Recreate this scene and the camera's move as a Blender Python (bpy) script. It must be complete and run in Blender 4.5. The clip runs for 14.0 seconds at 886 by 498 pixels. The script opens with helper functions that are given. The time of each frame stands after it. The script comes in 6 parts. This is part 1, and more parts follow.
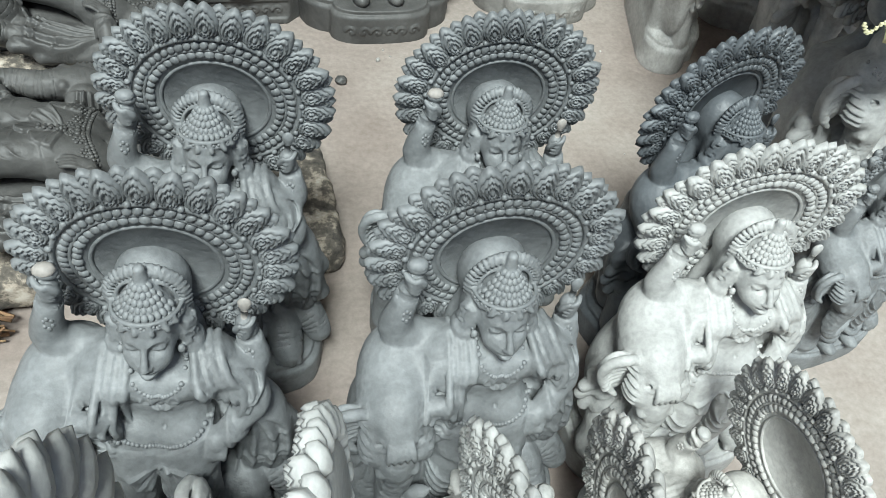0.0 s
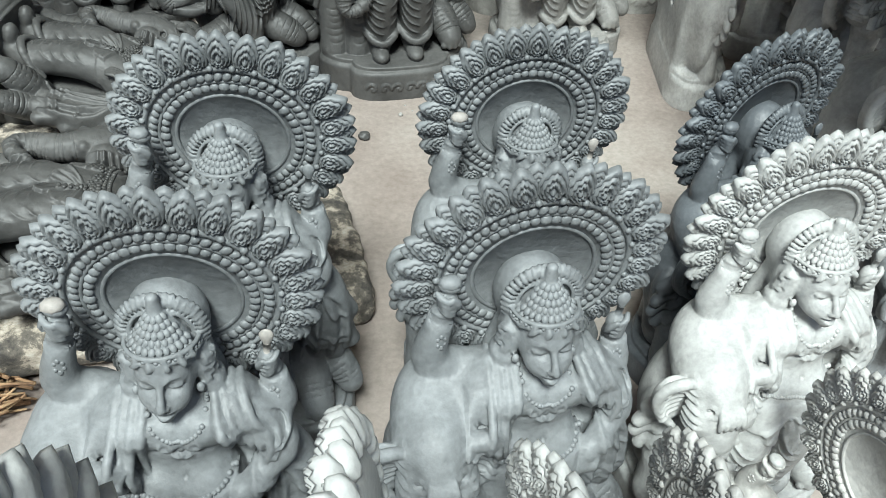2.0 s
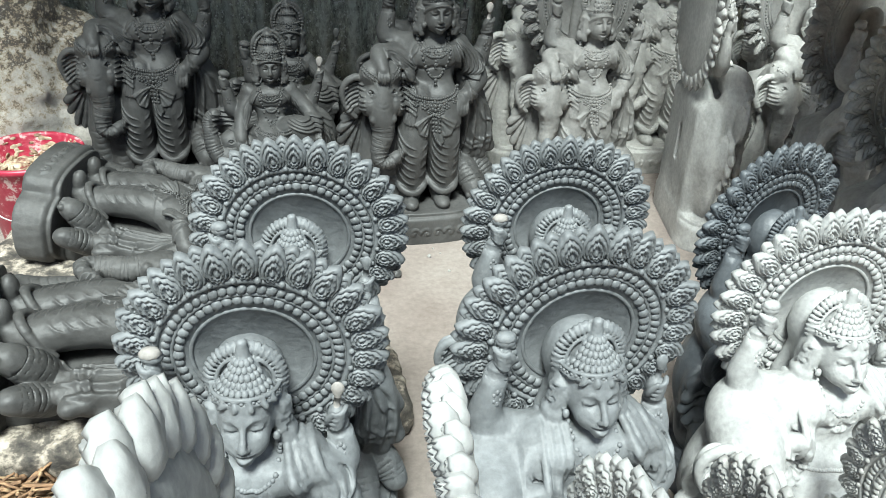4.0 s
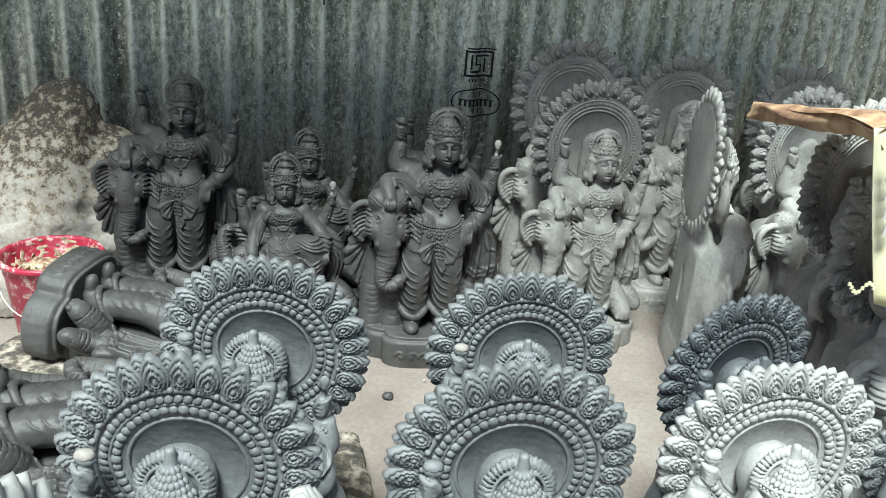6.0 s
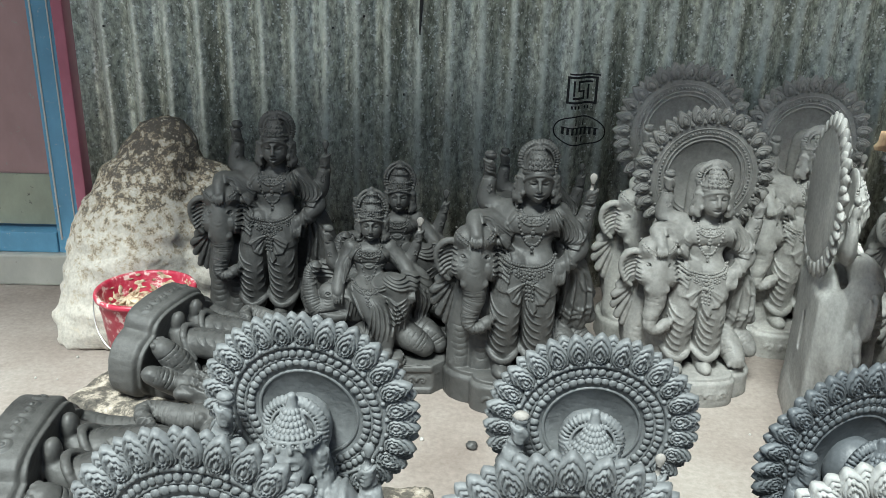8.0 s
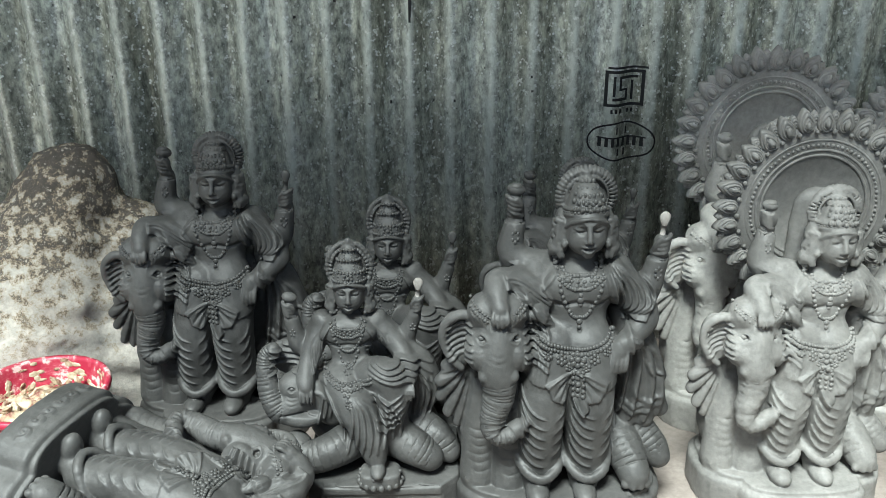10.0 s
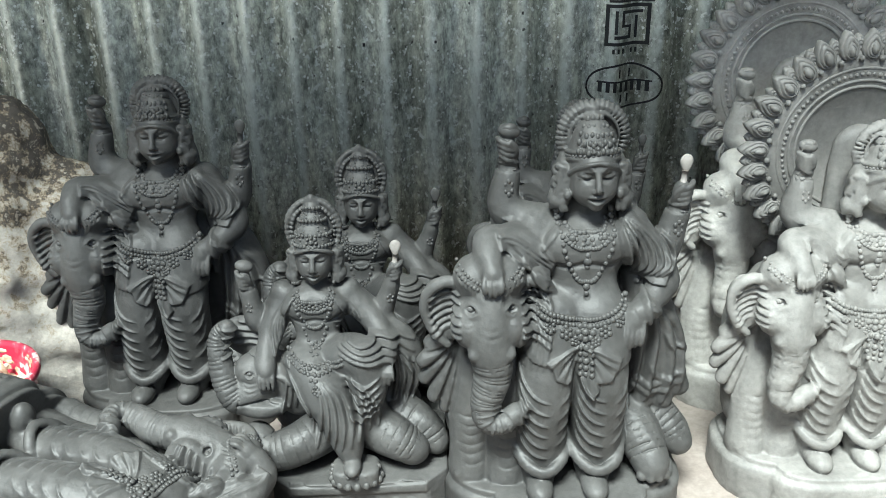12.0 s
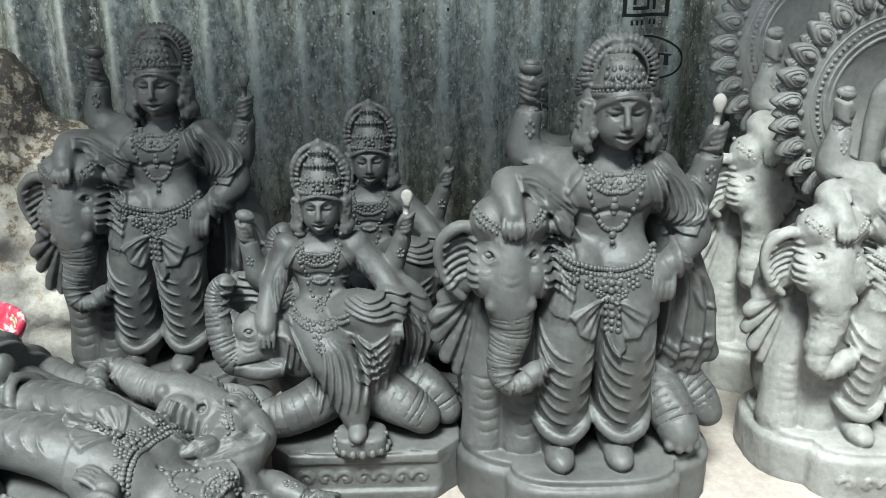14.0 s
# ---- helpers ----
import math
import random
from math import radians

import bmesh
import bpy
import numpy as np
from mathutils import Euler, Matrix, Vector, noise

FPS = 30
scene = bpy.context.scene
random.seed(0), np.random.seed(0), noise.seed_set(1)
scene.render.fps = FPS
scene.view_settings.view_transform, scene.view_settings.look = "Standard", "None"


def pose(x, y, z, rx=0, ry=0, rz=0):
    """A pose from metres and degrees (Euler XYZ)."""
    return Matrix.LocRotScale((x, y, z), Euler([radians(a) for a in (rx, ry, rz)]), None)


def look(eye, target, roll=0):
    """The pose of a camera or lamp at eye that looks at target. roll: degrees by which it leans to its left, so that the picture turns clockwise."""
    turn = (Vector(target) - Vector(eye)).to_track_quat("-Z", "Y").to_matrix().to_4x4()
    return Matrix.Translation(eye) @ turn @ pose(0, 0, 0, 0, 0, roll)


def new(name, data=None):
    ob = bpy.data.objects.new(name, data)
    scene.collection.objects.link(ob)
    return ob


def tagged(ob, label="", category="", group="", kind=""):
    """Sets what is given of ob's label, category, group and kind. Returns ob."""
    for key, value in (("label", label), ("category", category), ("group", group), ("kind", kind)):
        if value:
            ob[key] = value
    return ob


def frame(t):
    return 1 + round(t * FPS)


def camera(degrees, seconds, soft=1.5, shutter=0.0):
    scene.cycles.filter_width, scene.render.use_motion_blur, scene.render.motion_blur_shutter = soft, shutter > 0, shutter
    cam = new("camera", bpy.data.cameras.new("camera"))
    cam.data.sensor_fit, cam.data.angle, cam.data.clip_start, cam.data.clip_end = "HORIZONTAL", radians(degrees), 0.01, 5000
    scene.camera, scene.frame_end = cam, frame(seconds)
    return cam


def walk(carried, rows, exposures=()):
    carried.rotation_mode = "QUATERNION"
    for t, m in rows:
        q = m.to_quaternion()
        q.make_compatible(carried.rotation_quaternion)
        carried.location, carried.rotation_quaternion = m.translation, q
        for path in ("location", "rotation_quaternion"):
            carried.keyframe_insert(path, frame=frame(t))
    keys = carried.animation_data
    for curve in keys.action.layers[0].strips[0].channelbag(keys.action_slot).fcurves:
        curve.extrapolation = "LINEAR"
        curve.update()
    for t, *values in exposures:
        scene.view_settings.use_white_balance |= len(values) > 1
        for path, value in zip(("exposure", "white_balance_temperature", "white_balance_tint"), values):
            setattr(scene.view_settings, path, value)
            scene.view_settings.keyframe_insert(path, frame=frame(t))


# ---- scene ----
cam = camera(56.6, 14.0, 0.7)
PATH = [
    (0, (0.136, 0.302, 0.944), (0.6, 1.546, -0.551), 10.2),
    (0.5, (0.142, 0.305, 0.925), (0.594, 1.62, -0.513), 7.6),
    (1, (0.142, 0.31, 0.903), (0.569, 1.648, -0.521), 5.8),
    (1.5, (0.139, 0.31, 0.889), (0.549, 1.676, -0.513), 4.8),
    (2, (0.142, 0.295, 0.871), (0.55, 1.7, -0.492), 3.9),
    (2.2, (0.141, 0.295, 0.863), (0.544, 1.718, -0.484), 3.6),
    (4.3, (0.065, 0.161, 0.827), (0.533, 1.879, -0.083), 2.9),
    (4.5, (0.069, 0.151, 0.845), (0.553, 1.888, -0.02), 3.2),
    (5, (0.078, 0.122, 0.86), (0.585, 1.877, 0.046), 3.8),
    (5.5, (0.131, 0.124, 0.848), (0.644, 1.909, 0.104), 4.9),
    (6, (0.157, 0.136, 0.85), (0.504, 1.969, 0.128), 4.7),
    (6.5, (0.185, 0.162, 0.854), (0.334, 2.028, 0.15), 3.5),
    (7, (0.223, 0.175, 0.855), (0.299, 2.05, 0.162), 2.7),
    (7.5, (0.244, 0.185, 0.857), (0.293, 2.06, 0.163), 2.0),
    (8, (0.246, 0.221, 0.86), (0.279, 2.097, 0.166), 1.7),
    (8.5, (0.242, 0.359, 0.854), (0.265, 2.239, 0.172), 1.0),
    (8.7, (0.24, 0.423, 0.847), (0.261, 2.303, 0.165), 0.7),
    (10.8, (0.253, 0.803, 0.764), (0.294, 2.661, 0.025), -0.5),
    (11, (0.257, 0.821, 0.754), (0.301, 2.675, 0.007), -0.6),
    (11.5, (0.266, 0.847, 0.735), (0.318, 2.696, -0.027), -1.5),
    (12, (0.256, 0.864, 0.715), (0.313, 2.712, -0.048), -1.1),
    (12.5, (0.246, 0.885, 0.672), (0.301, 2.726, -0.108), -0.0),
    (13, (0.244, 0.887, 0.654), (0.299, 2.731, -0.119), -0.1),
    (13.5, (0.237, 0.886, 0.63), (0.291, 2.755, -0.08), -0.5),
    (14, (0.238, 0.887, 0.602), (0.299, 2.766, -0.081), -0.4),
]
EXPOSURES = [(0, 0.96, 6000, -2), (4.5, 1.38, 6000, -3), (5, 1.36, 6000, -3), (7.5, 1.14, 6000, -3), (8, 1.2, 6000, -3), (8.5, 1.74, 6000, -3), (10.8, 1.5, 6000, -3), (11.5, 1.5, 6000, -3), (12, 1.92, 6000, -3), (14, 1.9, 5950, -3)]
walk(cam, [(t, look(eye, target, roll)) for t, eye, target, roll in PATH], EXPOSURES)

# ---------------------------------------------------------------- world and light
world = bpy.data.worlds.new("sky")
scene.world = world
world.use_nodes = True
wn = world.node_tree
sky = wn.nodes.new("ShaderNodeTexSky")
sky.sky_type, sky.sun_disc = "NISHITA", False
sky.sun_elevation, sky.sun_rotation = radians(62), radians(205)
sky.air_density, sky.dust_density, sky.ozone_density = 1.0, 4.0, 1.0
wn.nodes["Background"].inputs["Strength"].default_value = 0.060
wn.links.new(sky.outputs["Color"], wn.nodes["Background"].inputs["Color"])

sun_data = bpy.data.lights.new("sun", "SUN")
sun_data.energy, sun_data.angle, sun_data.color = 3.55, radians(16), (1.0, 0.985, 0.96)
sun = new("sun", sun_data)
sun.matrix_world = look((-1.0, -2.3, 5.9), (0.2, 0.8, 0.2))

# ---------------------------------------------------------------- materials
def mat(name, base, rough=0.6, metal=0.0, spec=0.5):
    m = bpy.data.materials.new(name)
    m.use_nodes = True
    b = m.node_tree.nodes["Principled BSDF"]
    b.inputs["Base Color"].default_value = (*base, 1)
    b.inputs["Roughness"].default_value = rough
    b.inputs["Metallic"].default_value = metal
    b.inputs["Specular IOR Level"].default_value = spec
    return m


def tex_noise(m, scale, detail=6.0, rough=0.6, coords="Object", stretch=(1, 1, 1)):
    nt = m.node_tree
    tc = nt.nodes.new("ShaderNodeTexCoord")
    mp = nt.nodes.new("ShaderNodeMapping")
    mp.inputs["Scale"].default_value = stretch
    n = nt.nodes.new("ShaderNodeTexNoise")
    n.inputs["Scale"].default_value, n.inputs["Detail"].default_value = scale, detail
    n.inputs["Roughness"].default_value = rough
    nt.links.new(tc.outputs[coords], mp.inputs["Vector"])
    nt.links.new(mp.outputs["Vector"], n.inputs["Vector"])
    return n


def ramp(m, source, stops):
    r = m.node_tree.nodes.new("ShaderNodeValToRGB")
    els = r.color_ramp.elements
    while len(els) < len(stops):
        els.new(0.5)
    for e, (p, c) in zip(els, stops):
        e.position, e.color = p, (*c, 1) if len(c) == 3 else c
    m.node_tree.links.new(source, r.inputs["Fac"])
    return r.outputs["Color"]


def blend(m, fac, a, b, mode="MIX"):
    x = m.node_tree.nodes.new("ShaderNodeMix")
    x.data_type, x.blend_type = "RGBA", mode
    for socket, v in ((x.inputs[0], fac), (x.inputs[6], a), (x.inputs[7], b)):
        if isinstance(v, (int, float)):
            socket.default_value = v
        elif isinstance(v, tuple):
            socket.default_value = (*v, 1)
        else:
            m.node_tree.links.new(v, socket)
    return x.outputs[2]


def finish(m, colour=None, bump=None, strength=0.3, distance=0.002, rough=None):
    nt = m.node_tree
    b = nt.nodes["Principled BSDF"]
    if colour is not None:
        nt.links.new(colour, b.inputs["Base Color"])
    if rough is not None:
        nt.links.new(rough, b.inputs["Roughness"])
    if bump is not None:
        bn = nt.nodes.new("ShaderNodeBump")
        bn.inputs["Strength"].default_value, bn.inputs["Distance"].default_value = strength, distance
        nt.links.new(bump, bn.inputs["Height"])
        nt.links.new(bn.outputs["Normal"], b.inputs["Normal"])
    return m


def grey3(v, t=(1.0, 1.0, 1.0)):
    return (v * t[0], v * t[1], v * t[2])


def clay(name, value, tint=(0.97, 1.0, 1.0), rough=0.5, spread=0.35, spec=0.4):
    """Smooth moulded clay with a dusty, slightly uneven skin."""
    m = mat(name, grey3(value, tint), rough, 0.0, spec)
    big = tex_noise(m, 9.0, 5.0, 0.6)
    fine = tex_noise(m, 120.0, 4.0, 0.6)
    c1 = ramp(m, big.outputs["Fac"], [(0.32, grey3(value * (1 - spread), tint)), (0.52, grey3(value, tint)), (0.72, grey3(value * (1 + spread), tint))])
    c2 = ramp(m, fine.outputs["Fac"], [(0.3, (0.82, 0.82, 0.82)), (0.65, (1.08, 1.08, 1.08))])
    c = blend(m, 1.0, c1, c2, "MULTIPLY")
    r = ramp(m, big.outputs["Fac"], [(0.3, grey3(rough - 0.07)), (0.7, grey3(rough + 0.12))])
    # tool marks and lumps left by the mould
    mid = tex_noise(m, 46.0, 3.0, 0.55)
    both = m.node_tree.nodes.new("ShaderNodeMath")
    both.operation, both.inputs[1].default_value = "MULTIPLY_ADD", 2.2
    m.node_tree.links.new(mid.outputs["Fac"], both.inputs[0])
    m.node_tree.links.new(fine.outputs["Fac"], both.inputs[2])
    return finish(m, c, both.outputs[0], 0.5, 0.0012, r)


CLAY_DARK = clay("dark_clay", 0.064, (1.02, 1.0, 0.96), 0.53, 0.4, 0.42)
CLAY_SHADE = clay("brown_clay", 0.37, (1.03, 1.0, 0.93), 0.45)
CLAY_DUSTY = clay("dusty_clay", 0.37, (1.02, 1.0, 0.95), 0.55)
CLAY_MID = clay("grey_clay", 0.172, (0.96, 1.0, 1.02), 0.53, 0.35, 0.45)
CLAY_BLUE = clay("wet_clay", 0.105, (0.92, 1.0, 1.08), 0.46)
CLAY_LIGHT = clay("dry_clay", 0.205, (1.03, 1.0, 0.94), 0.55)
CLAY_PALE = clay("pale_clay", 0.36, (1.0, 1.0, 0.97), 0.6)
CLAY_WHITE = clay("white_primer", 0.345, (1.0, 1.0, 0.97), 0.55, 0.1)
CLAY_RAW = clay("raw_clay", 0.27, (1.08, 1.0, 0.92), 0.6, 0.15)

# concrete floor: pale, trodden, stained
FLOOR = mat("concrete", (0.45, 0.41, 0.37), 0.75)
fb, fm, ff = tex_noise(FLOOR, 2.2, 6), tex_noise(FLOOR, 11.0, 6, 0.65), tex_noise(FLOOR, 90.0, 5, 0.7)
fc = ramp(FLOOR, fb.outputs["Fac"], [(0.3, (0.17, 0.135, 0.118)), (0.5, (0.255, 0.22, 0.196)), (0.7, (0.335, 0.305, 0.275))])
fc = blend(FLOOR, ramp(FLOOR, fm.outputs["Fac"], [(0.52, (0, 0, 0)), (0.68, (0.75, 0.75, 0.75))]), fc, (0.27, 0.233, 0.207))
fc = blend(FLOOR, 1.0, fc, ramp(FLOOR, ff.outputs["Fac"], [(0.3, (0.78, 0.77, 0.75)), (0.7, (1.1, 1.1, 1.1))]), "MULTIPLY")
finish(FLOOR, fc, ff.outputs["Fac"], 0.25, 0.0015)

# zinc sheet: spangled, dirty, streaked from top to bottom
ZINC = mat("zinc_sheet", (0.3, 0.31, 0.3), 0.45, 0.6)
zs = tex_noise(ZINC, 5.0, 5, 0.6, "Object", (3.0, 1.0, 0.5))
zf = tex_noise(ZINC, 75.0, 5, 0.75, "Object", (1.0, 1.0, 0.55))
zv = ZINC.node_tree.nodes.new("ShaderNodeTexVoronoi")
zv.inputs["Scale"].default_value = 72.0
ztc = ZINC.node_tree.nodes.new("ShaderNodeTexCoord")
ZINC.node_tree.links.new(ztc.outputs["Object"], zv.inputs["Vector"])
zc = ramp(ZINC, zs.outputs["Fac"], [(0.33, (0.25, 0.26, 0.215)), (0.5, (0.45, 0.472, 0.416)), (0.7, (0.58, 0.615, 0.58))])
zc = blend(ZINC, 1.0, zc, ramp(ZINC, zf.outputs["Fac"], [(0.36, (0.45, 0.45, 0.45)), (0.5, (1.05, 1.05, 1.05)), (0.64, (1.75, 1.75, 1.75))]), "MULTIPLY")
zc = blend(ZINC, ramp(ZINC, zv.outputs["Distance"], [(0.15, (0.9, 0.9, 0.9)), (0.20, (0, 0, 0))]), zc, (0.86, 0.89, 0.87))
# highlight on the ridges painted in: a lighter line along each crest
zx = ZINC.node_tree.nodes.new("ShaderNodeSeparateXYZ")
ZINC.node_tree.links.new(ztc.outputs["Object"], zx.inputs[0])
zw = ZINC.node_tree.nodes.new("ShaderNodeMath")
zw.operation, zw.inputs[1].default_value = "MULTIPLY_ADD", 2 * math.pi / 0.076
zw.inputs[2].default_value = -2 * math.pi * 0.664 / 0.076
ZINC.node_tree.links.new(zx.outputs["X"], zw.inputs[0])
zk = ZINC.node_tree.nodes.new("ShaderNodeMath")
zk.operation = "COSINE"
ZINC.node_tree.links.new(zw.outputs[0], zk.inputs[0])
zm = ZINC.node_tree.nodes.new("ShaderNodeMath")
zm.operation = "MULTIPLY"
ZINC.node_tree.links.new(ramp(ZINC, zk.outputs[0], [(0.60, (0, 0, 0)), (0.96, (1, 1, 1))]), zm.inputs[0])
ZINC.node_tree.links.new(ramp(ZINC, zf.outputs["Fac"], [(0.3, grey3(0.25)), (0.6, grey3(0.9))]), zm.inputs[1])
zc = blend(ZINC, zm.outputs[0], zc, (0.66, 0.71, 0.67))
zg = tex_noise(ZINC, 90.0, 4, 0.65)
zc = blend(ZINC, ramp(ZINC, zg.outputs["Fac"], [(0.575, (0, 0, 0)), (0.63, (0.95, 0.95, 0.95))]), zc, (0.78, 0.81, 0.78))
zd = tex_noise(ZINC, 60.0, 3, 0.6)
zc = blend(ZINC, ramp(ZINC, zd.outputs["Fac"], [(0.70, (0, 0, 0)), (0.73, (0.9, 0.9, 0.9))]), zc, (0.04, 0.04, 0.035))
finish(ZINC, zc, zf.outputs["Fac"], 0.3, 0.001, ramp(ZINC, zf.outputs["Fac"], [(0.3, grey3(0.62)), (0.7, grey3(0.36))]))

INK = mat("black_ink", (0.012, 0.013, 0.014), 0.6)

# rough plaster lump: white skin broken by dark, mossy crust
PLASTER = mat("crusted_plaster", (0.5, 0.48, 0.44), 0.9)
pb, pm, pf = tex_noise(PLASTER, 4.2, 4, 0.55), tex_noise(PLASTER, 50.0, 7, 0.74), tex_noise(PLASTER, 130.0, 5, 0.7)
add = PLASTER.node_tree.nodes.new("ShaderNodeMath")
add.operation = "MULTIPLY_ADD"
add.inputs[1].default_value = 1.35
PLASTER.node_tree.links.new(pm.outputs["Fac"], add.inputs[0])
add.inputs[2].default_value = -0.23
# the crust holds on the upper part
ptc = PLASTER.node_tree.nodes.new("ShaderNodeTexCoord")
psep = PLASTER.node_tree.nodes.new("ShaderNodeSeparateXYZ")
PLASTER.node_tree.links.new(ptc.outputs["Object"], psep.inputs[0])
pz = PLASTER.node_tree.nodes.new("ShaderNodeMath")
pz.operation, pz.inputs[1].default_value = "MULTIPLY_ADD", 0.78
PLASTER.node_tree.links.new(psep.outputs["Z"], pz.inputs[0])
PLASTER.node_tree.links.new(add.outputs[0], pz.inputs[2])
pc = ramp(PLASTER, pz.outputs[0], [(0.60, (0.49, 0.455, 0.40)), (0.68, (0.41, 0.36, 0.285)), (0.73, (0.26, 0.205, 0.14)), (0.78, (0.09, 0.078, 0.065))])
pc = blend(PLASTER, 1.0, pc, ramp(PLASTER, pf.outputs["Fac"], [(0.3, (0.7, 0.7, 0.7)), (0.7, (1.12, 1.12, 1.12))]), "MULTIPLY")
pk = ramp(PLASTER, pm.outputs["Fac"], [(0.60, (0, 0, 0)), (0.64, (0.8, 0.8, 0.8))])
pc = blend(PLASTER, pk, pc, (0.50, 0.45, 0.37))
finish(PLASTER, pc, pm.outputs["Fac"], 0.6, 0.006)

CRUST = mat("crusted_slab", (0.3, 0.27, 0.22), 0.95)
cm, cf = tex_noise(CRUST, 30.0, 7, 0.7), tex_noise(CRUST, 160.0, 5, 0.7)
cc = ramp(CRUST, cm.outputs["Fac"], [(0.38, (0.04, 0.036, 0.032)), (0.50, (0.11, 0.097, 0.08)), (0.56, (0.30, 0.26, 0.21)), (0.66, (0.46, 0.42, 0.36))])
finish(CRUST, cc, cm.outputs["Fac"], 0.7, 0.006)

RED = mat("red_plastic", (0.46, 0.025, 0.05), 0.4)
rn = tex_noise(RED, 40.0, 6, 0.65)
rc = ramp(RED, rn.outputs["Fac"], [(0.46, (0.36, 0.016, 0.045)), (0.55, (0.42, 0.06, 0.09)), (0.60, (0.66, 0.48, 0.45))])
finish(RED, rc, rn.outputs["Fac"], 0.1, 0.001)
DEBRIS = mat("dried_plaster", (0.45, 0.36, 0.26), 0.9)
dn = tex_noise(DEBRIS, 60.0, 5)
finish(DEBRIS, ramp(DEBRIS, dn.outputs["Fac"], [(0.36, (0.20, 0.06, 0.05)), (0.48, (0.42, 0.33, 0.22)), (0.62, (0.62, 0.54, 0.40))]), dn.outputs["Fac"], 0.5, 0.003)
WIRE = mat("wire", (0.4, 0.4, 0.39), 0.4, 0.8)


def paint(name, base, worn, scale=7.0):
    m = mat(name, base, 0.5)
    n, f = tex_noise(m, scale, 7, 0.65, "Object", (1, 1, 0.6)), tex_noise(m, 45.0, 6, 0.7)
    c = ramp(m, n.outputs["Fac"], [(0.35, grey3(0.8, base)), (0.55, base), (0.7, grey3(1.15, base))])
    c = blend(m, ramp(m, f.outputs["Fac"], [(0.62, (0, 0, 0)), (0.68, (0.9, 0.9, 0.9))]), c, worn)
    return finish(m, c, f.outputs["Fac"], 0.15, 0.001)


BLUE = paint("blue_paint", (0.13, 0.31, 0.47), (0.42, 0.44, 0.44))
PINK = paint("faded_pink_paint", (0.36, 0.225, 0.225), (0.30, 0.30, 0.26), 4.0)
MAGENTA = paint("rose_paint", (0.42, 0.13, 0.19), (0.3, 0.2, 0.2))
GREENISH = paint("faded_green_paint", (0.33, 0.35, 0.27), (0.09, 0.08, 0.07), 9.0)
PLINTH = paint("grey_cement", (0.40, 0.39, 0.35), (0.25, 0.24, 0.22))
MORTAR = paint("lime_wash", (0.55, 0.53, 0.48), (0.35, 0.33, 0.30), 3.0)

PAPER = mat("yellowed_paper", (0.62, 0.58, 0.37), 0.8)
an = tex_noise(PAPER, 9.0, 6)
finish(PAPER, ramp(PAPER, an.outputs["Fac"], [(0.3, (0.54, 0.50, 0.24)), (0.5, (0.60, 0.57, 0.38)), (0.75, (0.64, 0.62, 0.48))]), an.outputs["Fac"], 0.2, 0.003)
BROWN_PAPER = mat("brown_paper", (0.42, 0.27, 0.16), 0.75)
bn_ = tex_noise(BROWN_PAPER, 18.0, 6)
finish(BROWN_PAPER, ramp(BROWN_PAPER, bn_.outputs["Fac"], [(0.35, (0.22, 0.12, 0.08)), (0.5, (0.45, 0.29, 0.17)), (0.7, (0.62, 0.48, 0.30))]), bn_.outputs["Fac"], 0.3, 0.004)
PRINT = mat("grey_print", (0.42, 0.41, 0.38), 0.8)
BAG_BLUE = paint("blue_plastic", (0.20, 0.23, 0.29), (0.04, 0.08, 0.22), 12.0)
STRAW = mat("straw", (0.42, 0.28, 0.13), 0.85)
sn = tex_noise(STRAW, 60.0, 6, 0.7, "Object", (0.25, 2, 2))
finish(STRAW, ramp(STRAW, sn.outputs["Fac"], [(0.32, (0.09, 0.05, 0.03)), (0.5, (0.27, 0.16, 0.085)), (0.68, (0.50, 0.38, 0.22))]), sn.outputs["Fac"], 0.7, 0.005)
SHADE_TIN = mat("shade_roof_sheet", (0.28, 0.27, 0.25), 0.6, 0.4)
EARTH = mat("earth", (0.27, 0.22, 0.16), 0.95)
en = tex_noise(EARTH, 1.6, 8)
finish(EARTH, ramp(EARTH, en.outputs["Fac"], [(0.3, (0.2, 0.16, 0.11)), (0.6, (0.33, 0.28, 0.21))]), en.outputs["Fac"], 0.4, 0.02)
BAFFLE = paint("baffle_grey", (0.34, 0.35, 0.34), (0.12, 0.12, 0.11), 3.0)

# ---------------------------------------------------------------- modelling tools
def part(name, bm, material, parent=None, label="", smooth=False):
    me = bpy.data.meshes.new(name)
    bm.to_mesh(me)
    bm.free()
    for p in me.polygons:
        p.use_smooth = smooth
    me.materials.append(material)
    ob = new(name, me)
    if parent is not None:
        ob.parent = parent
    if label:
        tagged(ob, label)
    return ob


def empty(name, m=None):
    ob = new(name)
    if m is not None:
        ob.matrix_world = m
    return ob


def box(bm, lo, hi, bevel=0.0, m=None):
    r = bmesh.ops.create_cube(bm, size=1.0)
    vs = r["verts"]
    lo, hi = Vector(lo), Vector(hi)
    for v in vs:
        v.co = Vector((lo[i] + (v.co[i] + 0.5) * (hi[i] - lo[i]) for i in range(3)))
    if bevel:
        es = list({e for v in vs for e in v.link_edges})
        bmesh.ops.bevel(bm, geom=es, offset=bevel, segments=2, affect="EDGES", profile=0.6)
    if m is not None:
        bmesh.ops.transform(bm, matrix=m, verts=bm.verts)
    return bm


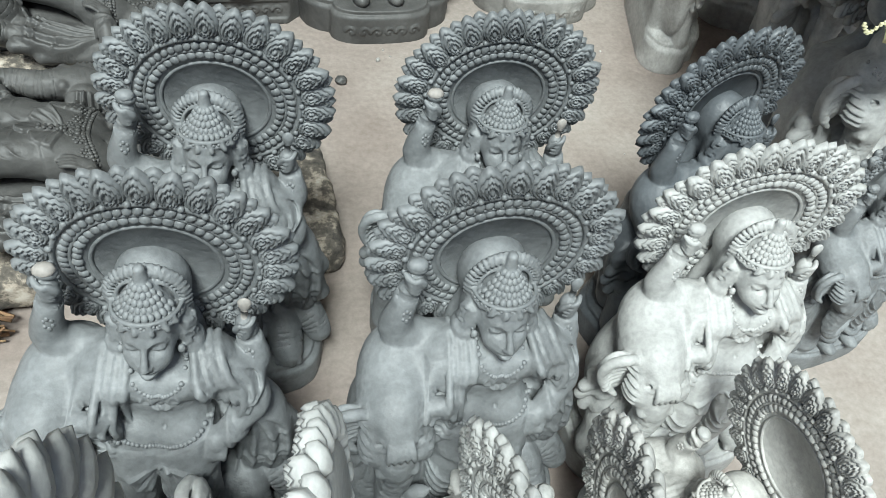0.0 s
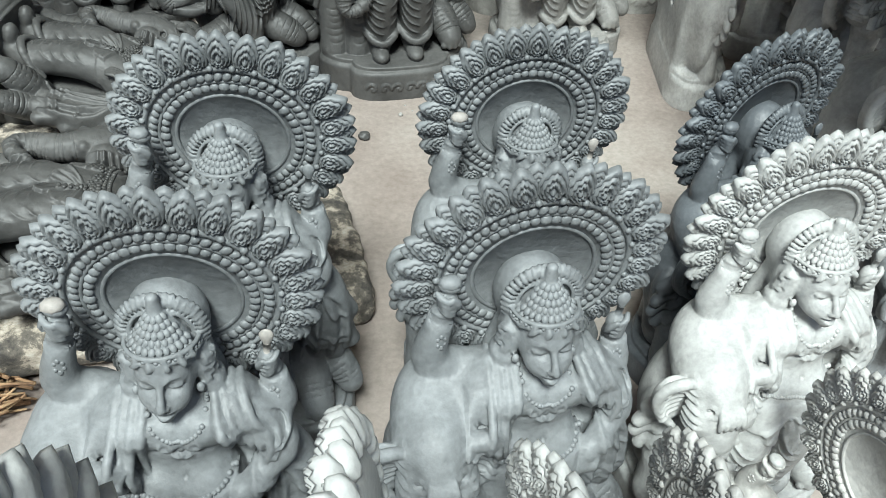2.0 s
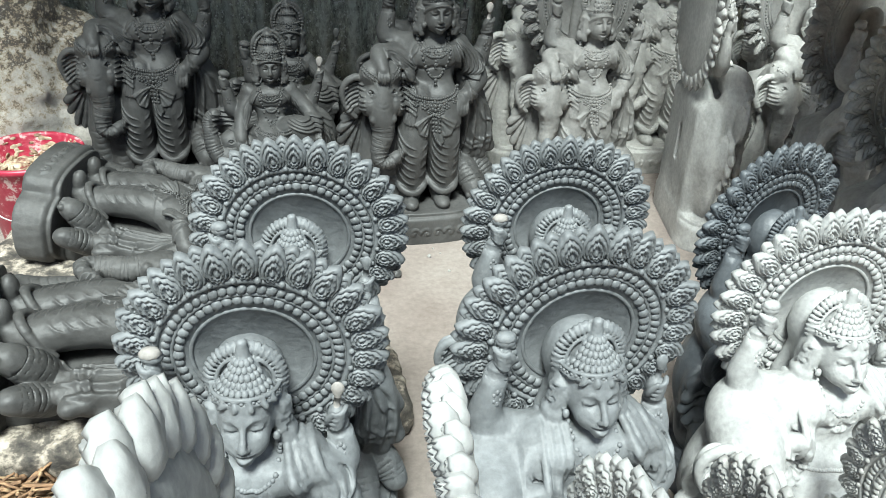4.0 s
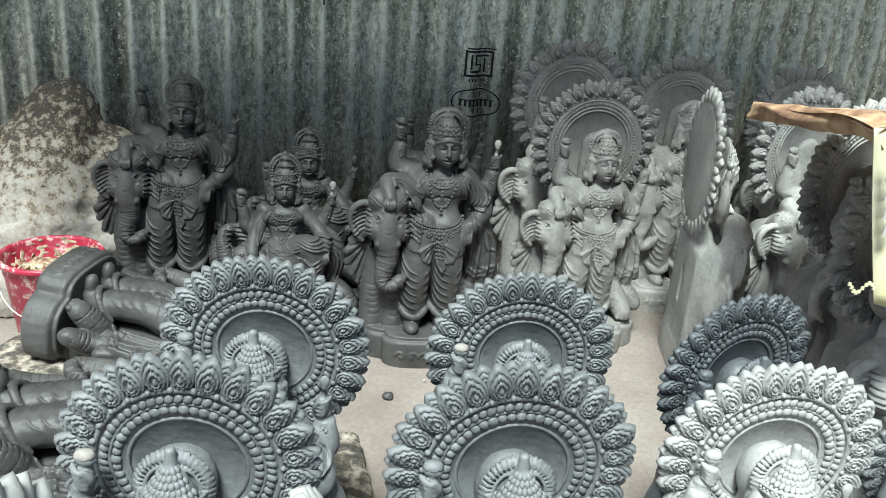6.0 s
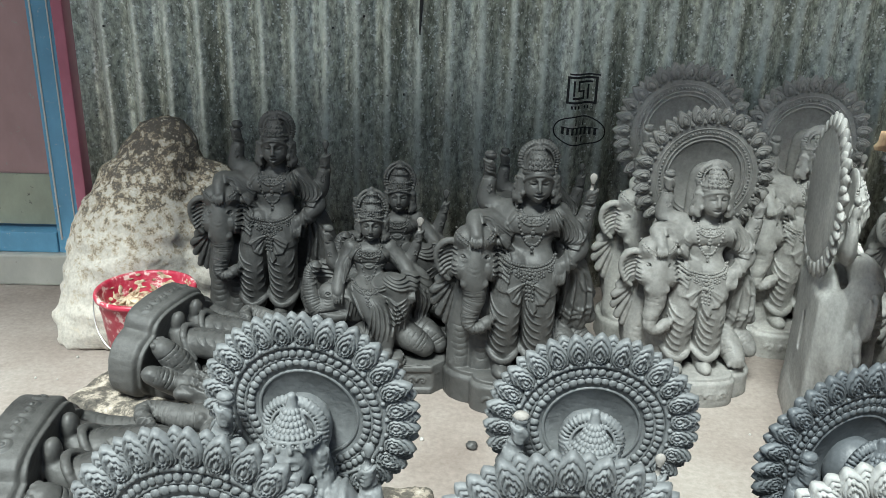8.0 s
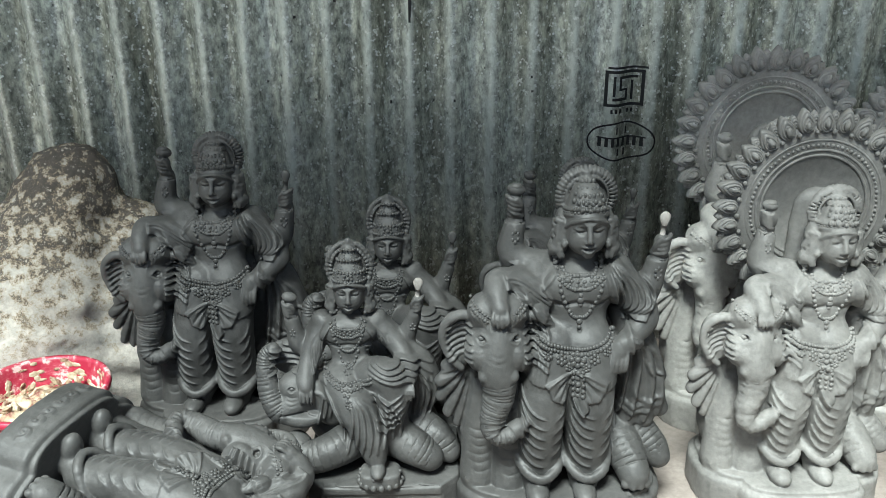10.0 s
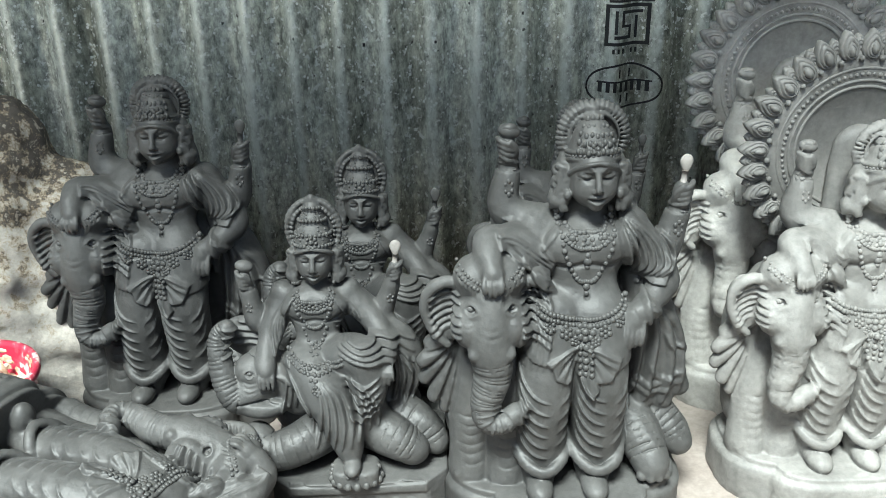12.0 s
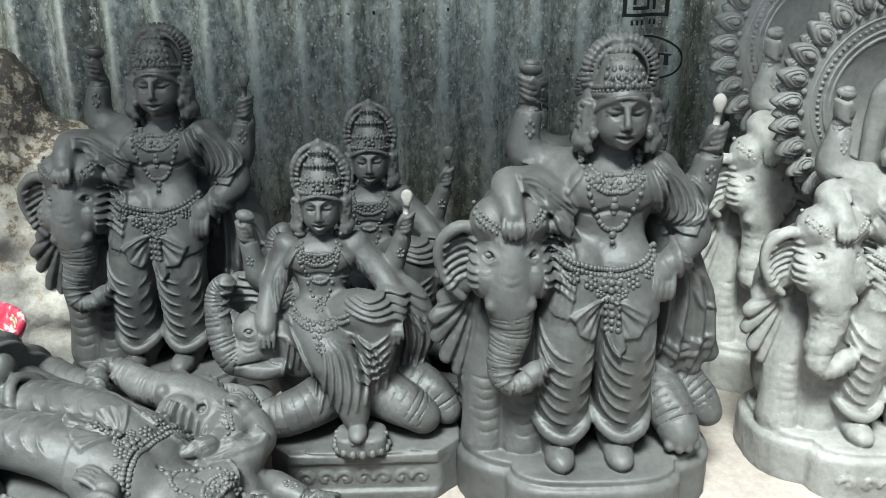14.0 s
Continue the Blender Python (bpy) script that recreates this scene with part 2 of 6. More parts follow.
def spline(pts, n):
    """n points along a smooth curve through pts (rows of any width)."""
    p = np.asarray(pts, float)
    p = np.vstack([2 * p[0] - p[1], p, 2 * p[-1] - p[-2]])
    out = []
    for u in np.linspace(0, len(p) - 3 - 1e-6, n):
        i = int(u)
        t = u - i
        a, b, c, d = p[i], p[i + 1], p[i + 2], p[i + 3]
        out.append(0.5 * (2 * b + (c - a) * t + (2 * a - 5 * b + 4 * c - d) * t * t + (3 * b - a - 3 * c + d) * t ** 3))
    return np.array(out)


class Sculpt:
    """Clay modelling in a grid of distances: lumps are added with soft joins and cut away again, then skinned."""

    def __init__(self, lo, hi, h):
        self.lo, self.h = np.array(lo, float), h
        self.n = np.ceil((np.array(hi) - self.lo) / h).astype(int) + 1
        self.d = np.full(self.n, 0.05, np.float32)
        self.pile = Pile()
        self.ax = [(self.lo[i] + h * np.arange(self.n[i])).astype(np.float32) for i in range(3)]

    def put(self, lo, hi, f, k=0.006, cut=False):
        pad = k + 2 * self.h
        a = np.clip(np.floor((np.asarray(lo) - pad - self.lo) / self.h).astype(int), 0, self.n)
        b = np.clip(np.ceil((np.asarray(hi) + pad - self.lo) / self.h).astype(int) + 1, 0, self.n)
        if np.any(b <= a):
            return
        s = tuple(slice(int(i), int(j)) for i, j in zip(a, b))
        e = f(self.ax[0][s[0]][:, None, None], self.ax[1][s[1]][None, :, None], self.ax[2][s[2]][None, None, :]).astype(np.float32)
        d = self.d[s]
        if cut:
            h = np.maximum(k - np.abs(d + e), 0) / k
            self.d[s] = np.maximum(d, -e) + h * h * k * 0.25
        else:
            h = np.maximum(k - np.abs(d - e), 0) / k
            self.d[s] = np.minimum(d, e) - h * h * k * 0.25

    def seg(self, a, b, ra, rb=None, k=0.006, cut=False, flat=1.0):
        rb = ra if rb is None else rb
        a, b = np.asarray(a, float), np.asarray(b, float)
        v = b - a
        vv = max(float(v @ v), 1e-12)
        r = max(ra, rb)

        def f(x, y, z):
            px, py, pz = x - a[0], y - a[1], z - a[2]
            t = np.clip((px * v[0] + py * v[1] + pz * v[2]) / vv, 0, 1)
            return np.sqrt((px - t * v[0]) ** 2 + ((py - t * v[1]) / flat) ** 2 + (pz - t * v[2]) ** 2) - (ra + (rb - ra) * t)

        self.put(np.minimum(a, b) - r, np.maximum(a, b) + r, f, k, cut)

    def tube(self, pts, radii, n=10, k=0.004, cut=False, waves=0, amp=0.0, flat=1.0):
        rows = spline([(*p, r) for p, r in zip(pts, radii)], n)
        if waves:
            rows[:, 3] *= 1 + amp * np.sin(np.linspace(0, waves * 2 * np.pi, n))
        for p, q in zip(rows[:-1], rows[1:]):
            self.seg(p[:3], q[:3], p[3], q[3], k, cut, flat)

    def ell(self, c, r, rot=None, k=0.006, cut=False):
        c, r = np.asarray(c, float), np.asarray(r, float)
        m = np.array(Euler([radians(v) for v in rot]).to_matrix().transposed()) if rot else np.eye(3)
        big = float(r.max()) if rot else r

        def f(x, y, z):
            px, py, pz = x - c[0], y - c[1], z - c[2]
            q = [m[i, 0] * px + m[i, 1] * py + m[i, 2] * pz for i in range(3)]
            k0 = np.sqrt(sum((q[i] / r[i]) ** 2 for i in range(3)))
            k1 = np.sqrt(sum((q[i] / r[i] ** 2) ** 2 for i in range(3))) + 1e-9
            return k0 * (k0 - 1) / k1

        self.put(c - big, c + big, f, k, cut)

    def box(self, c, half, rnd=0.004, rot=None, k=0.004, cut=False):
        c, half = np.asarray(c, float), np.asarray(half, float)
        m = np.array(Euler([radians(v) for v in rot]).to_matrix().transposed()) if rot else np.eye(3)
        big = float(np.linalg.norm(half)) if rot else half

        def f(x, y, z):
            px, py, pz = x - c[0], y - c[1], z - c[2]
            q = [np.abs(m[i, 0] * px + m[i, 1] * py + m[i, 2] * pz) - (half[i] - rnd) for i in range(3)]
            out = np.sqrt(sum(np.maximum(v, 0) ** 2 for v in q))
            return out + np.minimum(np.maximum(np.maximum(q[0], q[1]), q[2]), 0) - rnd

        self.put(c - big, c + big, f, k, cut)

    def drum(self, c, rx, ry, half, rnd=0.006, k=0.004):
        """An upright drum with an oval plan."""
        def f(x, y, z):
            u, v = (x - c[0]) / rx, (y - c[1]) / ry
            w = (np.abs(u) ** 3 + np.abs(v) ** 3) ** (1 / 3)
            a = (w - 1) * min(rx, ry) + rnd
            b = np.abs(z - c[2]) - half + rnd
            return np.sqrt(np.maximum(a, 0) ** 2 + np.maximum(b, 0) ** 2) + np.minimum(np.maximum(a, b), 0) - rnd

        self.put((c[0] - rx, c[1] - ry, c[2] - half), (c[0] + rx, c[1] + ry, c[2] + half), f, k)

    def roughen(self, amp, scale, seed=0):
        """Lumps in the whole skin, from a few crossed waves."""
        rng = np.random.default_rng(seed)
        x, y, z = self.ax[0][:, None, None], self.ax[1][None, :, None], self.ax[2][None, None, :]
        for _ in range(9):
            w = rng.normal(size=3) * scale
            self.d += (amp * np.sin(w[0] * x + w[1] * y + w[2] * z + rng.uniform(0, 6.28))).astype(np.float32) / 3

    def front(self, x, z, deep=0.2):
        """How far the clay reaches towards -y at (x, z)."""
        i = int(np.clip(round((x - self.lo[0]) / self.h), 0, self.n[0] - 1))
        k = int(np.clip(round((z - self.lo[2]) / self.h), 0, self.n[2] - 1))
        col = self.d[i, :, k]
        hit = np.nonzero(col < 0)[0]
        if not len(hit):
            return deep
        j = hit[0]
        if j == 0:
            return self.ax[1][0]
        return float(self.ax[1][j] - self.h * col[j] / (col[j] - col[j - 1]))

    def window(self, x0, x1, z0, z1):
        i0, i1 = [int(np.clip(round((v - self.lo[0]) / self.h), 0, self.n[0])) for v in (x0, x1)]
        k0, k1 = [int(np.clip(round((v - self.lo[2]) / self.h), 0, self.n[2])) for v in (z0, z1)]
        return slice(i0, i1 + 1), slice(k0, k1 + 1)

    def relief(self, si, sk, lift, reach=0.012):
        """Raises (or sinks) the front of the clay by lift over a window of (x, z)."""
        if not np.any(lift):
            return
        d = self.d[si, :, sk]
        hit = d < 0
        first = np.where(hit.any(1), self.ax[1][hit.argmax(1)], 9.0)
        w = np.clip((first[:, None, :] + reach - self.ax[1][None, :, None]) / (0.5 * reach), 0, 1) * (first < 5)[:, None, :]
        self.d[si, :, sk] = d - (lift[:, None, :] * w).astype(np.float32)

    def strokes(self, curves, r, amp, ends=0.35, lip=1.0, n=18, reach=0.012):
        """Ridges (amp > 0) or grooves along curves of (x, z); lip < 1 makes one flank steep."""
        rows = [spline(c, n) for c in curves]
        every = np.vstack(rows)
        si, sk = self.window(every[:, 0].min() - r, every[:, 0].max() + r, every[:, 1].min() - r, every[:, 1].max() + r)
        x, z = self.ax[0][si][:, None], self.ax[2][sk][None, :]
        lift = np.zeros((x.size, z.size), np.float32)
        for c in rows:
            wide = np.sin(np.linspace(0, np.pi, n)) ** 0.6 * (1 - ends) + ends
            box_ = (slice(*np.searchsorted(x[:, 0], (c[:, 0].min() - r, c[:, 0].max() + r))), slice(*np.searchsorted(z[0], (c[:, 1].min() - r, c[:, 1].max() + r))))
            xs, zs = x[box_[0]], z[:, box_[1]]
            if not xs.size or not zs.size:
                continue
            best = np.zeros((xs.size, zs.size), np.float32)
            for i in range(n - 1):
                ax_, az = c[i]
                vx, vz = c[i + 1] - c[i]
                vv = vx * vx + vz * vz + 1e-12
                t = np.clip(((xs - ax_) * vx + (zs - az) * vz) / vv, 0, 1)
                dx, dz = xs - ax_ - t * vx, zs - az - t * vz
                q = wide[i] + (wide[i + 1] - wide[i]) * t
                side = np.where(dx * vz - dz * vx > 0, 1.0, lip)
                u = np.clip(np.sqrt(dx * dx + dz * dz) / (r * (0.45 + 0.55 * q) * side), 0, 1)
                best = np.maximum(best, q * (1 - u * u) ** 1.5)
            lift[box_] = np.maximum(lift[box_], best)
        self.relief(si, sk, lift * amp, reach)

    def patch(self, poly, amp, soft=0.0016, reach=0.014):
        """A sheet of clay laid on the front, with a crisp edge: poly of (x, z)."""
        p = np.asarray(poly, float)
        si, sk = self.window(p[:, 0].min() - soft, p[:, 0].max() + soft, p[:, 1].min() - soft, p[:, 1].max() + soft)
        x, z = self.ax[0][si][:, None], self.ax[2][sk][None, :]
        dist = np.full((x.size, z.size), 9.0)
        inside = np.zeros((x.size, z.size), bool)
        for i in range(len(p)):
            (ax_, az), (bx_, bz) = p[i], p[(i + 1) % len(p)]
            vx, vz = bx_ - ax_, bz - az
            t = np.clip(((x - ax_) * vx + (z - az) * vz) / (vx * vx + vz * vz + 1e-12), 0, 1)
            dist = np.minimum(dist, np.hypot(x - ax_ - t * vx, z - az - t * vz))
            inside ^= ((az > z) != (bz > z)) & (x < vx * (z - az) / (vz if abs(vz) > 1e-9 else 1e-9) + ax_)
        self.relief(si, sk, amp * np.clip(0.5 + np.where(inside, dist, -dist) / (2 * soft), 0, 1), reach)

    def fold(self, pts, r, n=14, k=0.0012, sink=0.25, ends=0.35, cut=False):
        """A soft ridge (or a groove) in the front of the clay, along a curve of (x, z)."""
        if cut:
            self.strokes([pts], 2.0 * r, -0.8 * r, ends, n=n)
        else:
            self.strokes([pts], 1.75 * r, 0.95 * r, ends, n=n)

    def rings(self, pts, radii, count, r, t0=0.0, t1=1.0, k=0.001):
        """Creases round a limb, worked into the clay."""
        rows = spline([(*p, q) for p, q in zip(pts, radii)], 60)
        tan = np.gradient(rows[:, :3], axis=0)
        tan /= np.linalg.norm(tan, axis=1)[:, None] + 1e-12
        for t in np.linspace(t0, t1, count):
            i = min(int(t * 59), 58)
            p, q, w = rows[i, :3], rows[i, 3], tan[i]

            def f(x, y, z, p=p, q=q, w=w):
                ax_ = (x - p[0]) * w[0] + (y - p[1]) * w[1] + (z - p[2]) * w[2]
                rad = np.sqrt(np.maximum((x - p[0]) ** 2 + (y - p[1]) ** 2 + (z - p[2]) ** 2 - ax_ ** 2, 0))
                return np.sqrt(ax_ ** 2 + (rad - q - 0.10 * r) ** 2) - 0.40 * r

            self.put(p - q - r, p + q + r, f, 0.55 * r, True)

    def skin(self):
        d, n = self.d, self.n
        for i in range(3):
            s = [slice(None)] * 3
            for e in (0, -1):
                s[i] = e
                d[tuple(s)] = np.maximum(d[tuple(s)], self.h)
        neg = d < 0
        corner = [(i, j, k) for i in (0, 1) for j in (0, 1) for k in (0, 1)]
        m = n - 1
        cnt = sum(neg[i:i + m[0], j:j + m[1], k:k + m[2]].astype(np.int8) for i, j, k in corner)
        cell = np.argwhere((cnt > 0) & (cnt < 8))
        val = np.array([d[cell[:, 0] + i, cell[:, 1] + j, cell[:, 2] + k] for i, j, k in corner])
        pos, hits = np.zeros((len(cell), 3)), np.zeros(len(cell))
        for p in range(8):
            for q in range(p + 1, 8):
                step = np.array(corner[q]) - np.array(corner[p])
                if np.abs(step).sum() != 1 or step.sum() < 0:
                    continue
                on = (val[p] < 0) != (val[q] < 0)
                t = np.where(on, val[p] / np.where(on, val[p] - val[q], 1), 0)
                pos += np.where(on[:, None], np.array(corner[p]) + t[:, None] * step, 0)
                hits += on
        verts = self.lo + self.h * (cell + pos / hits[:, None])
        ids = np.full(m, -1, np.int32)
        ids[tuple(cell.T)] = np.arange(len(cell))
        quads = []
        for a in range(3):
            b, c = (a + 1) % 3, (a + 2) % 3
            s0, s1 = [slice(1, -1)] * 3, [slice(1, -1)] * 3
            s0[a], s1[a] = slice(0, -1), slice(1, None)
            lo_in, hi_in = neg[tuple(s0)], neg[tuple(s1)]
            for flip, on in ((False, lo_in & ~hi_in), (True, ~lo_in & hi_in)):
                e = np.argwhere(on)
                e[:, b] += 1
                e[:, c] += 1
                ring = []
                for ob, oc in ((0, 0), (-1, 0), (-1, -1), (0, -1)):
                    g = e.copy()
                    g[:, b] += ob
                    g[:, c] += oc
                    ring.append(ids[tuple(g.T)])
                q = np.array(ring).T
                quads.append(q[:, ::-1] if flip else q)
        return verts, np.vstack(quads)


class Pile:
    """Pieces of geometry that become one mesh."""

    def __init__(self):
        self.v, self.f, self.mi, self.count = [], [], [], 0

    def add(self, verts, faces, slot=0):
        verts = np.asarray(verts, float)
        self.v.append(verts)
        self.f += [np.asarray(f) + self.count for f in faces] if not isinstance(faces, np.ndarray) else [faces + self.count]
        self.mi += [slot] * (1 if isinstance(faces, np.ndarray) else len(faces))
        self.count += len(verts)

    def mesh(self, name, materials, smooth=True):
        loops, sizes, slots = [], [], []
        for f, s in zip(self.f, self.mi):
            if f.ndim == 1:
                f = f[None]
            loops.append(f.ravel())
            sizes.append(np.full(len(f), f.shape[1]))
            slots.append(np.full(len(f), s))
        v, loops, sizes, slots = np.vstack(self.v), np.concatenate(loops), np.concatenate(sizes), np.concatenate(slots)
        me = bpy.data.meshes.new(name)
        me.vertices.add(len(v))
        me.vertices.foreach_set("co", v.astype(np.float32).ravel())
        me.loops.add(len(loops))
        me.loops.foreach_set("vertex_index", loops.astype(np.int32))
        me.polygons.add(len(sizes))
        me.polygons.foreach_set("loop_start", np.concatenate([[0], np.cumsum(sizes)[:-1]]).astype(np.int32))
        me.polygons.foreach_set("loop_total", sizes.astype(np.int32))
        me.polygons.foreach_set("material_index", slots.astype(np.int32))
        me.polygons.foreach_set("use_smooth", np.full(len(sizes), smooth))
        for m in materials:
            me.materials.append(m)
        me.update(calc_edges=True)
        me.validate()
        return me


def ball(seg=8, rings=5):
    v = [(0, 0, 1)]
    for i in range(1, rings):
        a = math.pi * i / rings
        v += [(math.sin(a) * math.cos(2 * math.pi * j / seg), math.sin(a) * math.sin(2 * math.pi * j / seg), math.cos(a)) for j in range(seg)]
    v.append((0, 0, -1))
    f = [(0, 1 + j, 1 + (j + 1) % seg) for j in range(seg)]
    for i in range(rings - 2):
        o = 1 + i * seg
        f += [(o + j, o + seg + j, o + seg + (j + 1) % seg, o + (j + 1) % seg) for j in range(seg)]
    o = 1 + (rings - 2) * seg
    f += [(len(v) - 1, o + (j + 1) % seg, o + j) for j in range(seg)]
    tri = np.array([q for q in f if len(q) == 3])
    quad = np.array([q for q in f if len(q) == 4])
    return np.array(v), tri, quad


BALL = ball(8, 4)
UNEVEN = random.Random(77)


def bead(pile, c, r, slot=0, m=None):
    """A bead: c its middle, r one radius or three."""
    r = np.array([r, r, r] if isinstance(r, (int, float)) else r)
    v = BALL[0] * r * UNEVEN.uniform(0.86, 1.1)
    if m is not None:
        v = v @ np.array(m.to_3x3()).T
    v = v + np.array(c)
    start = pile.count
    pile.v.append(v)
    pile.f += [BALL[1] + start, BALL[2] + start]
    pile.mi += [slot, slot]
    pile.count += len(v)


def rod(pile, pts, radii, sides=6, slot=0):
    """A thin roll of clay along pts."""
    pts = np.asarray([tuple(p) for p in pts], float)
    tan = np.gradient(pts, axis=0)
    tan /= np.linalg.norm(tan, axis=1)[:, None] + 1e-12
    up = np.array((0.13, -0.95, 0.28))
    u = np.cross(tan, up)
    u /= np.linalg.norm(u, axis=1)[:, None] + 1e-12
    w = np.cross(tan, u)
    a = np.linspace(0, 2 * np.pi, sides, endpoint=False)
    r = np.asarray(radii, float)[:, None, None]
    v = pts[:, None] + r * (np.cos(a)[None, :, None] * u[:, None] + np.sin(a)[None, :, None] * w[:, None])
    v = np.vstack([v.reshape(-1, 3), pts[0] - tan[0] * radii[0] * 0.7, pts[-1] + tan[-1] * radii[-1] * 0.7])
    n = len(pts)
    start = pile.count
    pile.v.append(v)
    pile.f.append(grid_faces(n, sides)[:, ::-1] + start)
    cap = [(n * sides, j, (j + 1) % sides) for j in range(sides)]
    cap += [(n * sides + 1, (n - 1) * sides + (j + 1) % sides, (n - 1) * sides + j) for j in range(sides)]
    pile.f.append(np.array(cap)[:, ::-1] + start)
    pile.mi += [slot, slot]
    pile.count += len(v)


def laid(pile, s, pts, r, n, sink=0.2, slot=0):
    """A string of beads laid on the front of the clay, along a curve of (x, z)."""
    xy = spline(pts, n)
    ys = np.array([s.front(x, z) for x, z in xy])
    ys = np.minimum(ys, np.median(ys) + 0.03)
    for (x, z), y in zip(xy, ys):
        bead(pile, (x, y + r * sink, z), r, slot)


def thinned(mesh, target):
    """The same mesh with its flat stretches in larger facets."""
    tris = sum(len(p.vertices) - 2 for p in mesh.polygons)
    ob = bpy.data.objects.new("thinning", mesh)
    scene.collection.objects.link(ob)
    mod = ob.modifiers.new("thin", "DECIMATE")
    mod.ratio, mod.use_collapse_triangulate = min(1.0, target / tris), True
    done = bpy.data.meshes.new_from_object(ob.evaluated_get(bpy.context.evaluated_depsgraph_get()))
    name = mesh.name
    bpy.data.objects.remove(ob)
    bpy.data.meshes.remove(mesh)
    done.name = name
    for p in done.polygons:
        p.use_smooth = True
    return done


def grid_faces(rows, cols, wrap=True):
    f = []
    for i in range(rows - 1):
        for j in range(cols if wrap else cols - 1):
            k = (j + 1) % cols
            f.append((i * cols + j, i * cols + k, (i + 1) * cols + k, (i + 1) * cols + j))
    return np.array(f)


def hoop(pile, c, radius, tube, seg=64, ring=6, squash=1.0, slot=0):
    """A ring that lies in an upright plane facing -y."""
    a = np.linspace(0, 2 * np.pi, seg, endpoint=False)[:, None]
    b = np.linspace(0, 2 * np.pi, ring, endpoint=False)[None]
    r = radius + tube * np.cos(b)
    v = np.stack([c[0] + r * np.cos(a), np.broadcast_to(c[1] + squash * tube * np.sin(b), r.repeat(seg, 0).shape if r.shape[0] == 1 else r.shape), c[2] + r * np.sin(a)], -1).reshape(-1, 3)
    f = grid_faces(seg, ring)
    last = [((seg - 1) * ring + j, (seg - 1) * ring + (j + 1) % ring, (j + 1) % ring, j) for j in range(ring)]
    pile.add(v, np.vstack([f, np.array(last)]), slot)

# ---------------------------------------------------------------- statues
def petal(length, width, ridges, lift, point, taper=0.35, comb=0.0, cols=24):
    """A leaf that stands along +z with its face to -y: rings of relief round an eye."""
    steps = ((0, 1.3), (0.12, 1.0), (0.20, -0.7), (0.26, -0.7), (0.32, 0.8), (0.43, 0.8), (0.48, -0.7), (0.52, -0.7), (0.57, 0.8), (0.68, 0.8), (0.73, -0.7), (0.77, -0.7), (0.82, 0.7), (0.93, 0.5), (1.0, None), (0.62, -1.3), (0.02, -1.5))
    v = []
    for q, dh in steps:
        for j in range(cols):
            a = 2 * math.pi * j / cols
            s, c = math.sin(a), math.cos(a)
            w = width * 0.5 * s * (1 - taper * max(c, 0) ** 2) * (1 + 0.12 * max(-c, 0))
            z = length * (0.5 + 0.5 * c + point * max(c, 0) ** 5)
            zc = length * 0.34
            x, z = w * q, zc + (z - zc) * q
            if dh is None:
                h = -0.6 * lift
            elif dh < -1:
                h = dh * lift
            else:
                h = lift * (1 - q ** 4) + ridges * dh
                if comb and q > 0.3 and dh > 0:
                    h += comb * (1 if j % 2 else -1) * (0.6 if q > 0.9 else 1)
            v.append((x, -h, z))
    return np.array(v), grid_faces(len(steps), cols)


def around(pile, piece, centre, radius, angle, slot=0, lean=0.0, twist=0.0):
    v, f = piece
    m = Matrix.Translation(centre) @ Matrix.Rotation(angle, 4, "Y") @ Matrix.Translation((0, 0, radius)) @ Matrix.Rotation(lean, 4, "X") @ Matrix.Rotation(twist, 4, "Z")
    p = np.c_[v, np.ones(len(v))] @ np.array(m).T
    pile.add(p[:, :3], f, slot)


